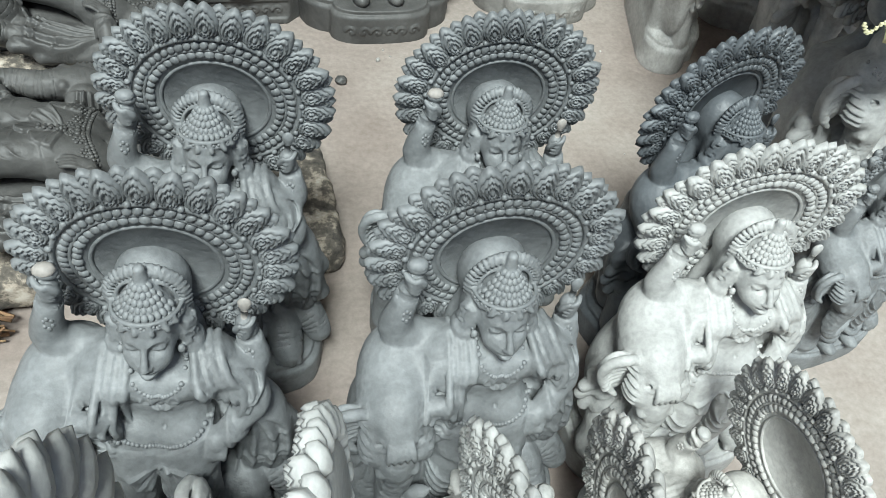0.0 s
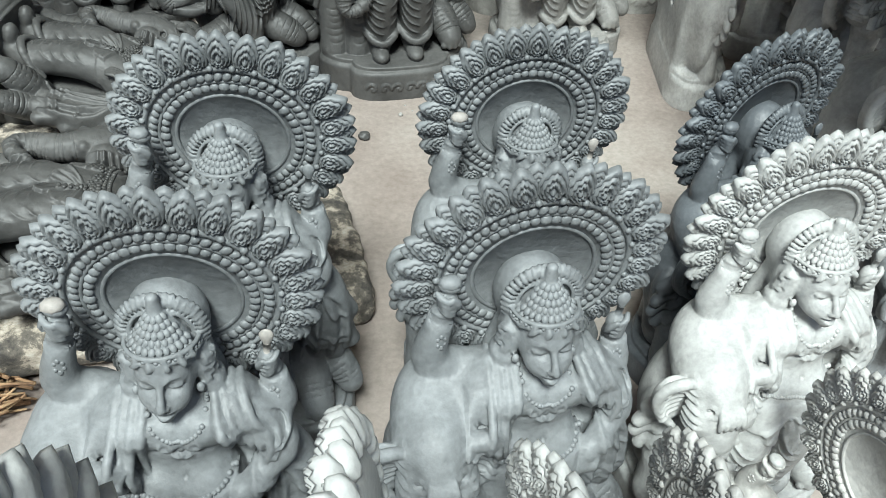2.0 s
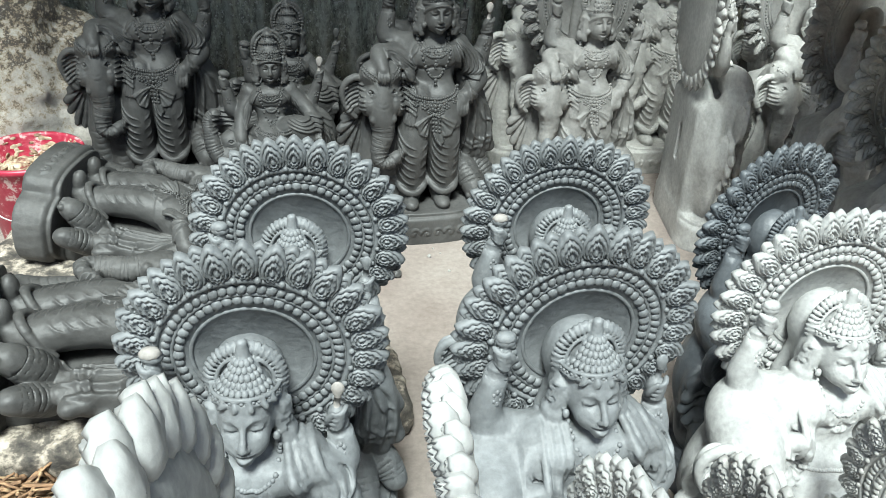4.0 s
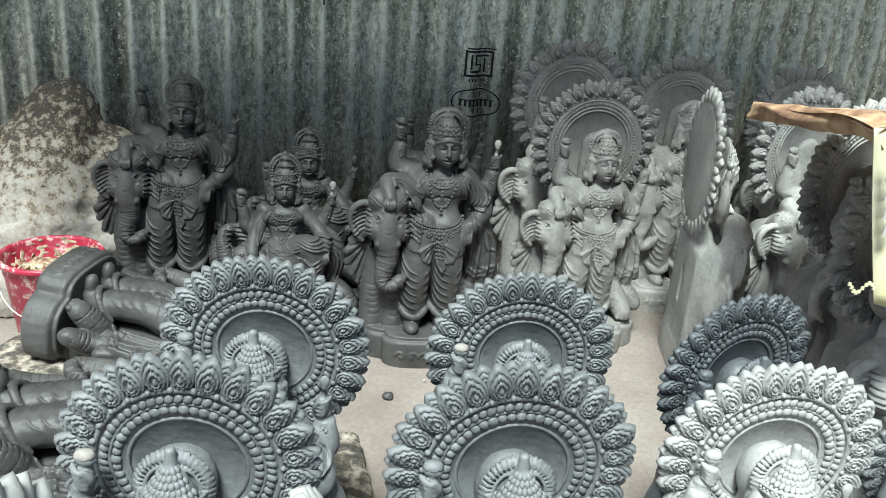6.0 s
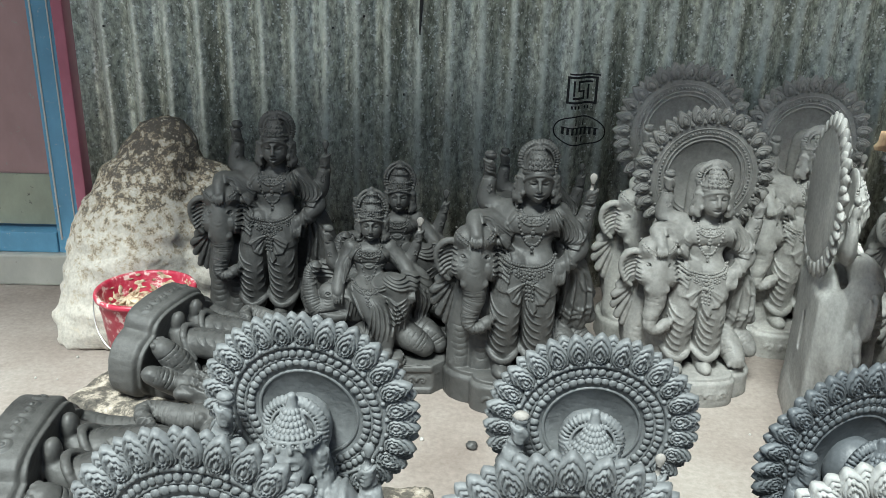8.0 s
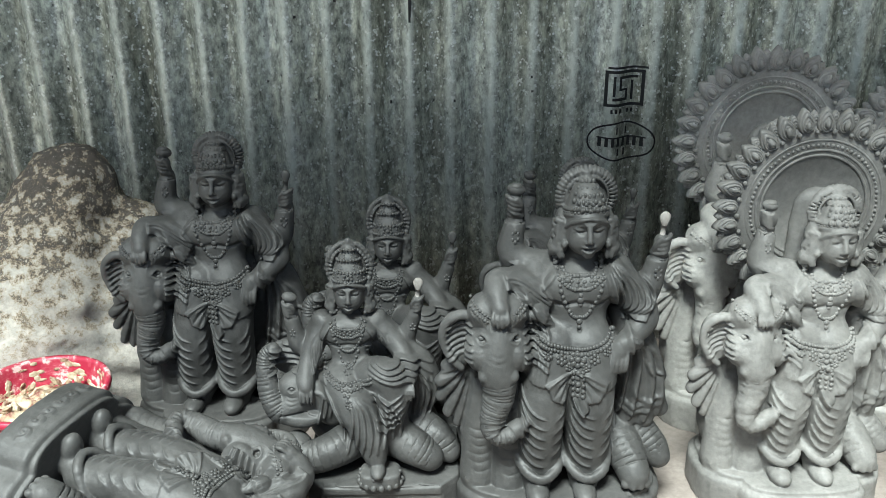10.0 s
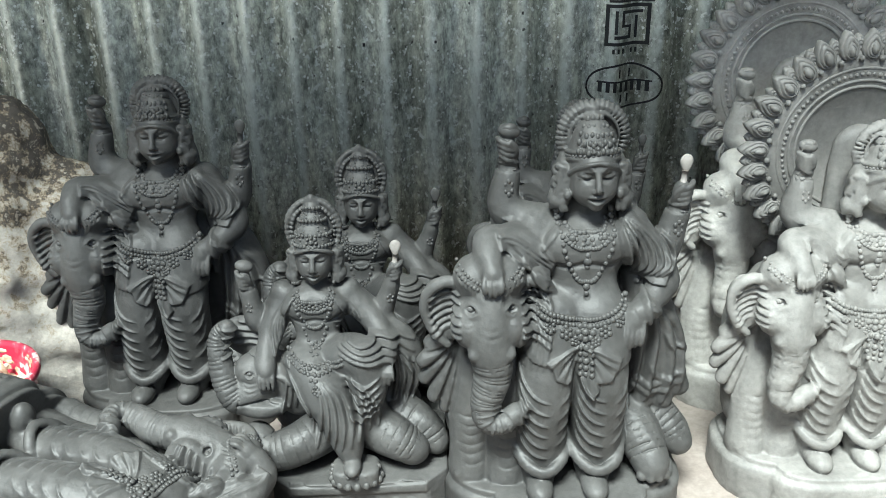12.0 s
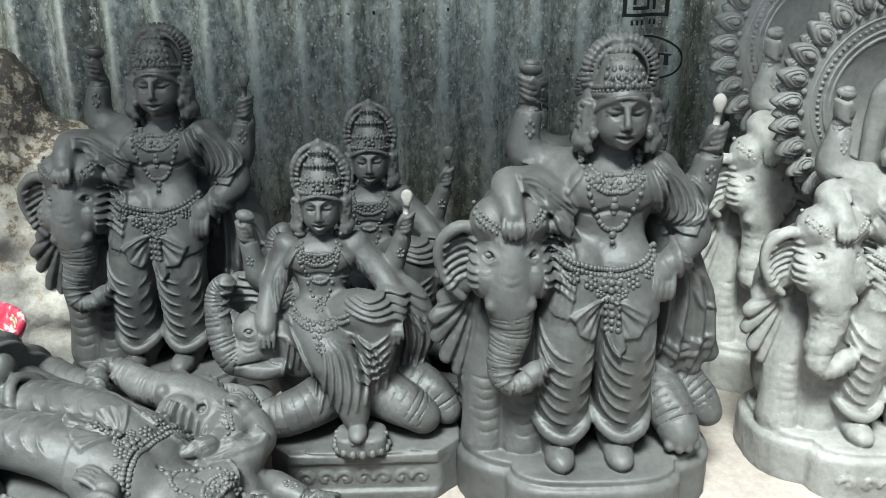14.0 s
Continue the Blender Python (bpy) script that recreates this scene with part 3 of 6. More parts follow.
def halo(pile, centre, size, style, rng):
    """The round glory behind the head: plate, rings, strings of beads, two rows of leaves."""
    cx, cy, cz = centre
    leaf = style == "leaf"
    inner, outer = (0.456, 0.71) if leaf else (0.52, 0.74)
    # plate, with a sunk field
    prof = [(0.0, -0.004), (inner - 0.01, -0.004), (inner, -0.006), (outer, -0.006), (outer + 0.08, -0.002), (outer + 0.1, 0.006), (outer, 0.011), (0.0, 0.011)]
    seg = 72
    v = []
    for r, y in prof:
        r = max(r, 0.002)
        v += [(cx + r * size * math.sin(2 * math.pi * j / seg), cy + y, cz + r * size * math.cos(2 * math.pi * j / seg)) for j in range(seg)]
    pile.add(v, grid_faces(len(prof), seg)[:, ::-1])
    hoop(pile, (cx, cy - 0.005, cz), inner * size, 0.0028, squash=0.9)
    if leaf:
        n = 46
        for j in range(n):
            a = 2 * math.pi * j / n
            r = (inner + 0.085) * size
            bead(pile, (cx + r * math.sin(a), cy - 0.007, cz + r * math.cos(a)), (0.0068, 0.0042, 0.0064), 0, Matrix.Rotation(a, 3, "Y"))
        hoop(pile, (cx, cy - 0.006, cz), (inner + 0.135) * size, 0.0026)
        n = 58
        for j in range(n):
            a = 2 * math.pi * (j + 0.5) / n
            r = (inner + 0.18) * size
            bead(pile, (cx + r * math.sin(a), cy - 0.007, cz + r * math.cos(a)), (0.0054, 0.0038, 0.0068), 0, Matrix.Rotation(a + 0.6, 3, "Y"))
        hoop(pile, (cx, cy - 0.006, cz), outer * size, 0.0038)
        front = petal(0.315 * size, 0.215 * size, 0.0019, 0.0072, 0.05, 0.36, 0.0013)
        back = petal(0.25 * size, 0.18 * size, 0.0012, 0.006, 0.05, 0.34, 0.0006, 12)
        n = 27
    else:
        n = 80
        for j in range(n):
            a = 2 * math.pi * j / n
            r = (inner + 0.10) * size
            bead(pile, (cx + r * math.sin(a), cy - 0.006, cz + r * math.cos(a)), 0.0030)
        hoop(pile, (cx, cy - 0.006, cz), (inner + 0.05) * size, 0.0022)
        hoop(pile, (cx, cy - 0.005, cz), (inner + 0.15) * size, 0.0024)
        front = petal(0.235 * size, 0.175 * size, 0.0012, 0.0085, 0.12, 0.28, 0.0008, 18)
        back = petal(0.15 * size, 0.14 * size, 0.0008, 0.006, 0.15, cols=12)
        n = 28
    for j in range(n):
        a = 2 * math.pi * j / n
        around(pile, front, (cx, cy - 0.003, cz), (outer - 0.01) * size * rng.uniform(0.985, 1.01), a, lean=rng.uniform(-0.10, 0.06), twist=rng.uniform(-0.14, 0.14))
        if not leaf:
            r = (outer + 0.09) * size
            bead(pile, (cx + r * math.sin(a), cy - 0.012, cz + r * math.cos(a)), (0.0052, 0.006, 0.0085), 0, Matrix.Rotation(a, 3, "Y"))
    for j in range(n):
        a = 2 * math.pi * (j + 0.5) / n
        around(pile, back, (cx, cy + 0.004, cz), (outer + 0.05) * size * rng.uniform(0.98, 1.01), a, lean=rng.uniform(0.02, 0.12))
    for j in range(n):
        a = 2 * math.pi * (j + 0.5) / n
        r = (outer + 0.015) * size
        bead(pile, (cx + r * math.sin(a), cy - 0.009, cz + r * math.cos(a)), 0.0042)


def fist(s, c, side, size=1.0):
    """A closed hand round something upright, its fingers slanting across."""
    c = np.array(c)

    def at(x, y, z):
        return c + size * np.array((x * side, y, z))

    s.ell(at(0.000, 0.001, 0.0), np.array((0.0108, 0.0100, 0.0140)) * size, k=0.005)
    for i in range(4):
        z = 0.0098 - i * 0.0060
        s.tube([at(0.0108 - 0.0008 * i, -0.002, z + 0.0030), at(0.0070 - 0.0006 * i, -0.0088, z + 0.0010), at(0.0006, -0.0112, z - 0.0022), at(-0.0058, -0.0086, z - 0.0040)], [0.0031 * size, 0.0034 * size, 0.0033 * size, 0.0026 * size], 7, 0.0009)
    s.tube([at(-0.0095, -0.003, -0.008), at(-0.0082, -0.0078, 0.002), at(-0.0030, -0.0112, 0.0105)], [0.0042 * size, 0.0040 * size, 0.0030 * size], 7, 0.0012)


def elephant(s, pile, c, plain=False):
    """Head, folded ears, creased trunk and fore legs of the elephant beside the figure."""
    c = np.array(c)

    def p(x, y, z):
        return c + np.array((x, y, z))

    def q(x, z):
        return (c[0] + x, c[2] + z)

    # skull, twin domes of the brow, cheeks
    s.ell(p(0, 0.004, 0), (0.040, 0.046, 0.050), k=0.022 if plain else 0.012)
    for sx in (-1, 1):
        if not plain:
            s.ell(p(sx * 0.017, -0.010, 0.033), (0.024, 0.027, 0.024), k=0.008)
        s.ell(p(sx * 0.024, -0.024, -0.022), (0.018, 0.024, 0.026), k=0.010)
    trunk = [p(0, -0.016, 0.004), p(-0.002, -0.030, -0.034), p(0.002, -0.034, -0.077), p(-0.006, -0.037, -0.115), p(-0.002, -0.042, -0.137), p(0.014, -0.043, -0.139), p(0.030, -0.040, -0.128)]
    radii = [0.030, 0.0262, 0.0218, 0.0176, 0.0150, 0.0132, 0.0112]
    s.tube(trunk, radii, 26, 0.003)
    s.rings(trunk, radii, 30, 0.0020, 0.28, 0.93)
    s.ell(p(0.033, -0.042, -0.124), (0.013, 0.010, 0.0068), rot=(0, -32, 0), k=0.003)
    s.strokes([[q(-0.014, z + 0.003), q(0, z - 0.002), q(0.014, z + 0.003)] for z in (-0.014, -0.023)], 0.0024, -0.0008)
    for lx, ly in ((-0.020, 0.014), (0.022, 0.004)):
        leg = [p(lx, ly + 0.012, -0.10), p(lx, ly + 0.004, -0.16), p(lx, ly, -0.212), p(lx, ly - 0.003, -0.236)]
        r_ = [0.029, 0.0265, 0.0255, 0.0285]
        s.tube(leg, r_, 12, 0.004)
        s.strokes([[q(lx - 0.020 + 0.004 * (i % 3), -0.150 - 0.013 * i), q(lx - 0.002, -0.154 - 0.013 * i), q(lx + 0.014 + 0.003 * (i % 2), -0.150 - 0.013 * i)] for i in range(6)], 0.0026, -0.0013, 0.2)
        for t in (-0.016, -0.0055, 0.0055, 0.016):
            s.ell(p(lx + t, ly - 0.030 + 0.5 * abs(t), -0.236), (0.0058, 0.0050, 0.0070), k=0.0012)
    for sx in (-1, 1):
        # ear: a hollow leaf with a rolled rim and ribs across it
        s.ell(p(sx * 0.050, 0.004, -0.016), (0.026, 0.0110, 0.043), rot=(0, sx * 10, 0), k=0.006)
        s.ell(p(sx * 0.051, -0.0085, -0.014), (0.0175, 0.0075, 0.032), rot=(0, sx * 10, 0), k=0.003, cut=True)
        rim = [p(sx * 0.032, -0.006, 0.020), p(sx * 0.050, -0.010, 0.027), p(sx * 0.069, -0.006, 0.012), p(sx * 0.073, -0.004, -0.012), p(sx * 0.063, -0.005, -0.038), p(sx * 0.043, -0.008, -0.058)]
        s.tube(rim, [0.0062, 0.0068, 0.0062, 0.0058, 0.0052, 0.0042], 20, 0.002)
        s.strokes([[q(sx * 0.036, 0.014 - 0.0085 * i), q(sx * 0.049, 0.0125 - 0.0090 * i), q(sx * 0.066, 0.004 - 0.0098 * i)] for i in range(6)], 0.0040, 0.0038, 0.6, reach=0.02)
        # eye with its lids, wrinkles round it
        ex, ez = sx * 0.0225, 0.0035
        s.ell((c[0] + ex, s.front(c[0] + ex, c[2] + ez) + 0.001, c[2] + ez), (0.0085, 0.0035, 0.0056), k=0.002, cut=True)
        bead(pile, (c[0] + ex, s.front(c[0] + ex, c[2] + ez) + 0.0012, c[2] + ez), (0.0048, 0.0034, 0.0038))
        s.strokes([[q(ex - 0.009, ez), q(ex, ez + 0.0066), q(ex + 0.009, ez)], [q(ex - 0.009, ez), q(ex, ez - 0.0062), q(ex + 0.009, ez)]], 0.0022, 0.0014)
        s.strokes([[q(ex - 0.011, ez + 0.003 * i + 0.006), q(ex, ez + 0.011 + 0.0034 * i), q(ex + 0.011, ez + 0.003 * i + 0.005)] for i in range(2)] + [[q(ex - sx * 0.004, ez - 0.010 - 0.005 * i), q(ex + sx * 0.006, ez - 0.013 - 0.005 * i), q(ex + sx * 0.012, ez - 0.009 - 0.005 * i)] for i in range(2)], 0.0022, -0.0008)
        s.ell(p(sx * 0.020, -0.044, -0.048), (0.0068, 0.0090, 0.0075), k=0.004)
    if plain:
        # a rough lock of clay at the root of the trunk
        for i in range(5):
            x = -0.012 + 0.006 * i
            s.tube([p(x, -0.042, 0.012), p(x * 1.15, -0.052, 0.000), p(x * 1.25, -0.054, -0.013)], [0.0030, 0.0040, 0.0022], 6, 0.0014)
    else:
        # head band of beads, wisps of hair below it
        for row, rr in ((0.0, 0.0032), (0.0075, 0.0024)):
            laid(pile, s, [q(-0.036, 0.044 + row), q(-0.024, 0.034 + row), q(-0.010, 0.025 + row), q(0, 0.020 + row), q(0.010, 0.025 + row), q(0.024, 0.034 + row), q(0.036, 0.044 + row)], rr, 27, 0.45)
        for sx in (-1, 1):
            s.strokes([[q(sx * (0.010 + 0.006 * i), 0.030 + 0.004 * i), q(sx * (0.012 + 0.006 * i), 0.022 + 0.004 * i), q(sx * (0.010 + 0.0055 * i), 0.014 + 0.004 * i)] for i in range(5)], 0.0024, 0.0014)


def scrolls(s, x0, x1, y, z, n, r=0.0030, size=0.011):
    """Raised scrollwork along the front of a base."""
    for i in range(n):
        cx = x0 + (x1 - x0) * (i + 0.5) / n
        side = 1 if i % 2 else -1
        a = np.linspace(0, 4.6, 9)
        rad = size * (1 - 0.62 * a / 4.6)
        s.fold([(cx + side * q * math.cos(w), z + q * math.sin(w)) for q, w in zip(rad, a)], r, 13, 0.0008, 0.15, 0.8)
        s.ell((cx, s.front(cx, z), z), (0.0034, 0.003, 0.0034), k=0.0008)


def curls(s, hx, hy, hz, k, sx, size=1.0):
    """Hair beside the face: a soft mass covered with curled locks, fuller at the jaw."""
    c, r = np.array((hx + sx * 0.0285 * k, hy + 0.011, hz - 0.010 * k)), np.array((0.0095, 0.0175, 0.0270)) * k
    s.ell(c, r, k=0.005)
    s.ell((hx + sx * 0.0330 * k, hy + 0.006, hz - 0.031 * k), (0.0120 * k, 0.0155 * k, 0.0105 * k), k=0.004)
    r_ = random.Random(31 + sx)
    for j, z in enumerate((-0.036, -0.030, -0.023, -0.016, -0.009, -0.002, 0.005)):
        wide = 1.12 - 0.035 * j
        for i in range(5):
            a = -0.30 + 1.8 * (i + r_.uniform(0.0, 0.9)) / 5
            p = (c[0] + sx * (0.0092 * wide * math.sin(a) + 0.0010) * k, c[1] - 0.0160 * wide * math.cos(a) * k, hz + (z + r_.uniform(-0.002, 0.002)) * k)
            s.ell(p, (r_.uniform(0.0030, 0.0044) * k * size, 0.0040 * k * size, r_.uniform(0.0036, 0.0060) * k * size), rot=(0, r_.uniform(-50, 50), 0), k=0.0018)


def drawn_face(s, hx, hz, k, deep=1.0):
    """Plain features on the front of a head of half-width 0.026 k; hz: the eye line, deep: of the eye sockets."""
    def at(x, z):
        return (hx + k * x, hz + k * z)

    for sx in (-1, 1):
        ex, ez = at(sx * 0.0112, 0.0)
        s.ell((ex, s.front(ex, ez) - 0.0008 * k, ez + 0.0005 * k), (0.0094 * k, 0.0050 * k * deep, 0.0058 * k), k=0.004 * k, cut=True)
        s.ell((ex, s.front(ex, ez) + 0.0012 * k, ez), (0.0076 * k, 0.0040 * k, 0.0040 * k), k=0.0012 * k)
        s.strokes([[at(sx * 0.0030, 0.0068), at(sx * 0.0100, 0.0112), at(sx * 0.0200, 0.0070)]], 0.0028 * k, 0.0018 * k)
        s.strokes([[at(sx * 0.0032, -0.0012), at(sx * 0.0110, -0.0022), at(sx * 0.0188, 0.0006)]], 0.0020 * k, -0.0022 * k)
        s.strokes([[at(sx * 0.0034, 0.0008), at(sx * 0.0110, 0.0058), at(sx * 0.0186, 0.0014)]], 0.0016 * k, 0.0009 * k)
    n0, n1 = at(0, 0.0060), at(0, -0.0108)
    s.seg((hx, s.front(*n0) + 0.0012 * k, n0[1]), (hx, s.front(*at(0, -0.018)) - 0.0042 * k, n1[1]), 0.0022 * k, 0.0037 * k, k=0.003 * k)
    for sx in (-1, 1):
        w = at(sx * 0.0035, -0.0135)
        s.ell((w[0], s.front(*at(0, -0.018)) - 0.0008 * k, w[1]), (0.0026 * k, 0.0034 * k, 0.0022 * k), k=0.0014 * k)
    s.strokes([[at(-0.0092, -0.0205), at(-0.003, -0.0192), at(0, -0.0200), at(0.003, -0.0192), at(0.0092, -0.0205)]], 0.0030 * k, 0.0026 * k)
    s.strokes([[at(-0.0065, -0.0252), at(0, -0.0266), at(0.0065, -0.0252)]], 0.0032 * k, 0.0026 * k)
    s.strokes([[at(-0.0098, -0.0212), at(0, -0.0230), at(0.0098, -0.0212)]], 0.0018 * k, -0.0026 * k)


HALO_FROM = {}


def figure(name, h, crown="tall", glory=None, seed=1, target=100000):
    """A standing four-armed figure with an elephant at its side, on a base; one mesh."""
    rng = random.Random(seed)
    low = crown == "low"
    s = Sculpt((-0.212, -0.160, -0.012), (0.178, 0.098, 0.565), h)
    pile = s.pile
    # base: an oval drum with a lobed front, a sunk line round its top, a frieze
    bx = 0.004
    s.drum((bx, -0.006, 0.026), 0.150, 0.088, 0.033, 0.010)
    s.drum((bx, -0.008, 0.058), 0.140, 0.080, 0.0085, 0.003, 0.0015)
    if not low:
        s.drum((bx, -0.074, 0.026), 0.098, 0.054, 0.033, 0.008, 0.003)
        s.drum((bx, -0.072, 0.058), 0.092, 0.048, 0.0085, 0.003, 0.0015)
        scrolls(s, bx - 0.074, bx + 0.074, -0.1115, 0.026, 6)
    # the mass behind: cloth, rock, the elephant's body
    s.ell((-0.010, 0.030, 0.20), (0.110, 0.042, 0.15), k=0.02)
    s.box((0.004, 0.045, 0.18), (0.104, 0.028, 0.13), 0.02, k=0.02)
    s.ell((-0.092, 0.014, 0.225), (0.056, 0.046, 0.095), k=0.02)
    s.ell((-0.088, 0.000, 0.14), (0.056, 0.036, 0.08), k=0.02)
    if low:
        s.tube([(-0.074, 0.022, 0.352), (-0.096, 0.002, 0.340), (-0.098, -0.030, 0.322)], [0.030, 0.034, 0.034], 8, 0.02)
    # cape on the other side, full and hollowed, its hem turned up
    s.ell((0.104, 0.012, 0.225), (0.046, 0.032, 0.088), rot=(0, -8, 0), k=0.015)
    for x, y, z in ((0.150, 0.000, 0.160), (0.128, -0.010, 0.148), (0.102, -0.012, 0.150), (0.148, 0.014, 0.205)):
        s.tube([(0.086, 0.004, 0.318), (0.110, 0.000, 0.262), (x, y, z)], [0.013, 0.017, 0.0145], 10, 0.008)
    # the elephant's hind feet under the cape
    for hind, r_ in (([(0.080, 0.000, 0.128), (0.096, -0.036, 0.112), (0.106, -0.064, 0.090)], [0.030, 0.0265, 0.0215]), ([(0.112, 0.010, 0.130), (0.136, -0.012, 0.112), (0.150, -0.024, 0.092)], [0.026, 0.022, 0.018])):
        s.tube(hind, r_, 12, 0.004)
        s.rings(hind, r_, 6, 0.0017, 0.30, 0.85)
    for t in (-0.014, -0.004, 0.006, 0.016):
        s.ell((0.106 + t, -0.080 + 0.4 * abs(t), 0.080), (0.0062, 0.0070, 0.0075), k=0.0015)
    # pleated fan of cloth beyond the elephant
    fan = [(-0.158, 0.244), (-0.167, 0.222), (-0.166, 0.197), (-0.156, 0.174), (-0.142, 0.156), (-0.130, 0.142)]
    s.ell((-0.128, -0.010, 0.205), (0.030, 0.022, 0.062), rot=(0, -14, 0), k=0.01)
    for i, (x, z) in enumerate(fan):
        s.tube([(-0.118, -0.020, 0.268), ((-0.118 + x) / 2, -0.026, (0.268 + z) / 2), (x, -0.022 - 0.004 * (i % 2), z)], [0.007, 0.0105, 0.0098], 9, 0.003)
    # legs in wide trousers, hem bands, shoes
    legs = ((-1, -0.029, -0.016), (1, 0.037, 0.032))
    for sx, x, top_x in legs:
        s.tube([(x, -0.048, 0.098), (x, -0.054, 0.150), ((2 * x + top_x) / 3, -0.056, 0.205), (top_x, -0.032, 0.280)], [0.0285, 0.0305, 0.0335, 0.039], 12, 0.005)
        s.ell((x - 0.005, -0.086, 0.0765), (0.0165, 0.026, 0.0135), k=0.003)
        s.tube([(x - 0.002, -0.060, 0.078), (x, -0.052, 0.110)], [0.020, 0.021], 4, 0.006)
        band = [(x - 0.034, -0.030, 0.148), (x - 0.033, -0.052, 0.124), (x - 0.021, -0.076, 0.105), (x, -0.086, 0.097), (x + 0.021, -0.076, 0.105), (x + 0.032, -0.050, 0.122), (x + 0.032, -0.032, 0.140)]
        s.tube(band, [0.0050, 0.0062, 0.0070, 0.0072, 0.0070, 0.0062, 0.005], 20, 0.0015, flat=0.8)
    # hips, belly, chest
    cx = 0.018
    s.ell((0.010, -0.024, 0.270), (0.062, 0.044, 0.040), k=0.012)
    s.ell((cx, -0.018, 0.312), (0.0405, 0.032, 0.042), k=0.012)
    s.ell((cx, -0.012, 0.356), (0.054, 0.037, 0.040), k=0.014)
    for sx in (-1, 1):
        s.ell((cx + sx * 0.024, -0.036, 0.367), (0.027, 0.0130, 0.0200), k=0.008)
        s.ell((cx + sx * 0.056, -0.002, 0.380), (0.021, 0.022, 0.021), k=0.010)
    s.strokes([[(cx - 0.050, 0.356), (cx - 0.026, 0.3455), (cx, 0.3500), (cx + 0.026, 0.3455), (cx + 0.050, 0.356)]], 0.0050, -0.0030)
    s.strokes([[(cx, 0.386), (cx, 0.366), (cx, 0.350)], [(cx, 0.338), (cx, 0.324), (cx, 0.312)]], 0.0055, -0.0014)
    s.ell((cx, s.front(cx, 0.312), 0.312), (0.0026, 0.005, 0.0030), k=0.002, cut=True)
    hx = 0.0245 if not low else 0.014
    s.seg((cx + 0.004, -0.002, 0.385), (hx, -0.010, 0.425), 0.0185, 0.0165, k=0.010)
    s.strokes([[(hx - 0.016, z + 0.004), (hx, z), (hx + 0.016, z + 0.004)] for z in (0.399, 0.405, 0.411)], 0.0024, -0.0012)
    # four arms
    if low:
        up_l = ([(cx - 0.040, 0.006, 0.376), (-0.070, 0.014, 0.374), (-0.098, 0.014, 0.396), (-0.090, 0.016, 0.440), (-0.086, 0.018, 0.458)], (-0.083, 0.016, 0.476))
        up_r = ([(cx + 0.052, 0.008, 0.376), (0.092, 0.012, 0.342), (0.112, 0.012, 0.350), (0.110, 0.016, 0.384), (0.108, 0.016, 0.398)], (0.106, 0.014, 0.413))
    else:
        up_l = ([(cx - 0.044, 0.004, 0.383), (-0.050, 0.010, 0.384), (-0.070, 0.014, 0.402), (-0.066, 0.015, 0.436), (-0.065, 0.016, 0.452)], (-0.067, 0.014, 0.468))
        up_r = ([(cx + 0.056, 0.004, 0.376), (0.100, 0.004, 0.340), (0.118, 0.000, 0.350), (0.127, -0.004, 0.388), (0.129, -0.004, 0.402)], (0.131, -0.006, 0.417))
    for pts, hand in (up_l, up_r):
        s.tube(pts, [0.0200, 0.0200, 0.0178, 0.0128, 0.0104], 16, 0.006)
        s.rings([pts[-3], pts[-2], pts[-1]], [0.0190, 0.0135, 0.0110], 3, 0.0026, 0.72, 0.92)
        side = -1 if hand[0] < 0 else 1
        fist(s, hand, side, 1.0)
        for i in range(6):
            a = 2 * math.pi * i / 6
            x, z = pts[-2][0] + 0.0042 * math.sin(a), pts[-2][2] - 0.010 + 0.0075 * math.cos(a)
            bead(pile, (x, s.front(x, z) + 0.0010, z), (0.0028, 0.0024, 0.0036))
    # what the hands hold: a bud, a paddle
    x, y, z = up_l[1]
    s.ell((x + 0.002, y + 0.002, z + 0.020), (0.0125, 0.0100, 0.0085), rot=(0, 12, 0), k=0.002)
    bead(pile, (x + 0.002, y, z + 0.0245), (0.0115, 0.0092, 0.0062), 1 if low else 0)
    x, y, z = up_r[1]
    rod(pile, [(x, y, z + 0.010), (x + 0.001, y, z + 0.018), (x + 0.0015, y, z + 0.026)], [0.0036, 0.0038, 0.0040], 8, 1)
    v_, f3, f4 = ball(14, 10)
    v_ = v_ * (0.0084, 0.0040, 0.0118) * (1 - np.array((0.42, 0, 0)) * np.clip(0.4 - v_[:, 2:], 0, 1)) + (x + 0.002, y, z + 0.0335)
    pile.add(v_, [*f3, *f4], 1)
    # the arm that rests on the elephant, under the shawl
    if not low:
        s.tube([(cx - 0.044, -0.006, 0.372), (-0.058, -0.024, 0.366), (-0.090, -0.034, 0.376), (-0.094, -0.056, 0.368), (-0.092, -0.070, 0.358)], [0.021, 0.019, 0.0165, 0.0125, 0.0098], 14, 0.006)
    # the arm with its hand on the hip
    s.tube([(cx + 0.056, -0.004, 0.374), (0.104, -0.010, 0.336), (0.113, -0.022, 0.312), (0.088, -0.046, 0.296), (0.074, -0.056, 0.288)], [0.021, 0.0190, 0.0170, 0.0125, 0.0098], 14, 0.006)
    if low:
        s.ell((-0.104, -0.036, 0.328), (0.034, 0.044, 0.030), k=0.020)
        s.ell((-0.046, -0.016, 0.342), (0.042, 0.034, 0.046), k=0.015)
    elephant(s, pile, (-0.104, -0.058, 0.322) if low else (-0.092, -0.040, 0.308), low)
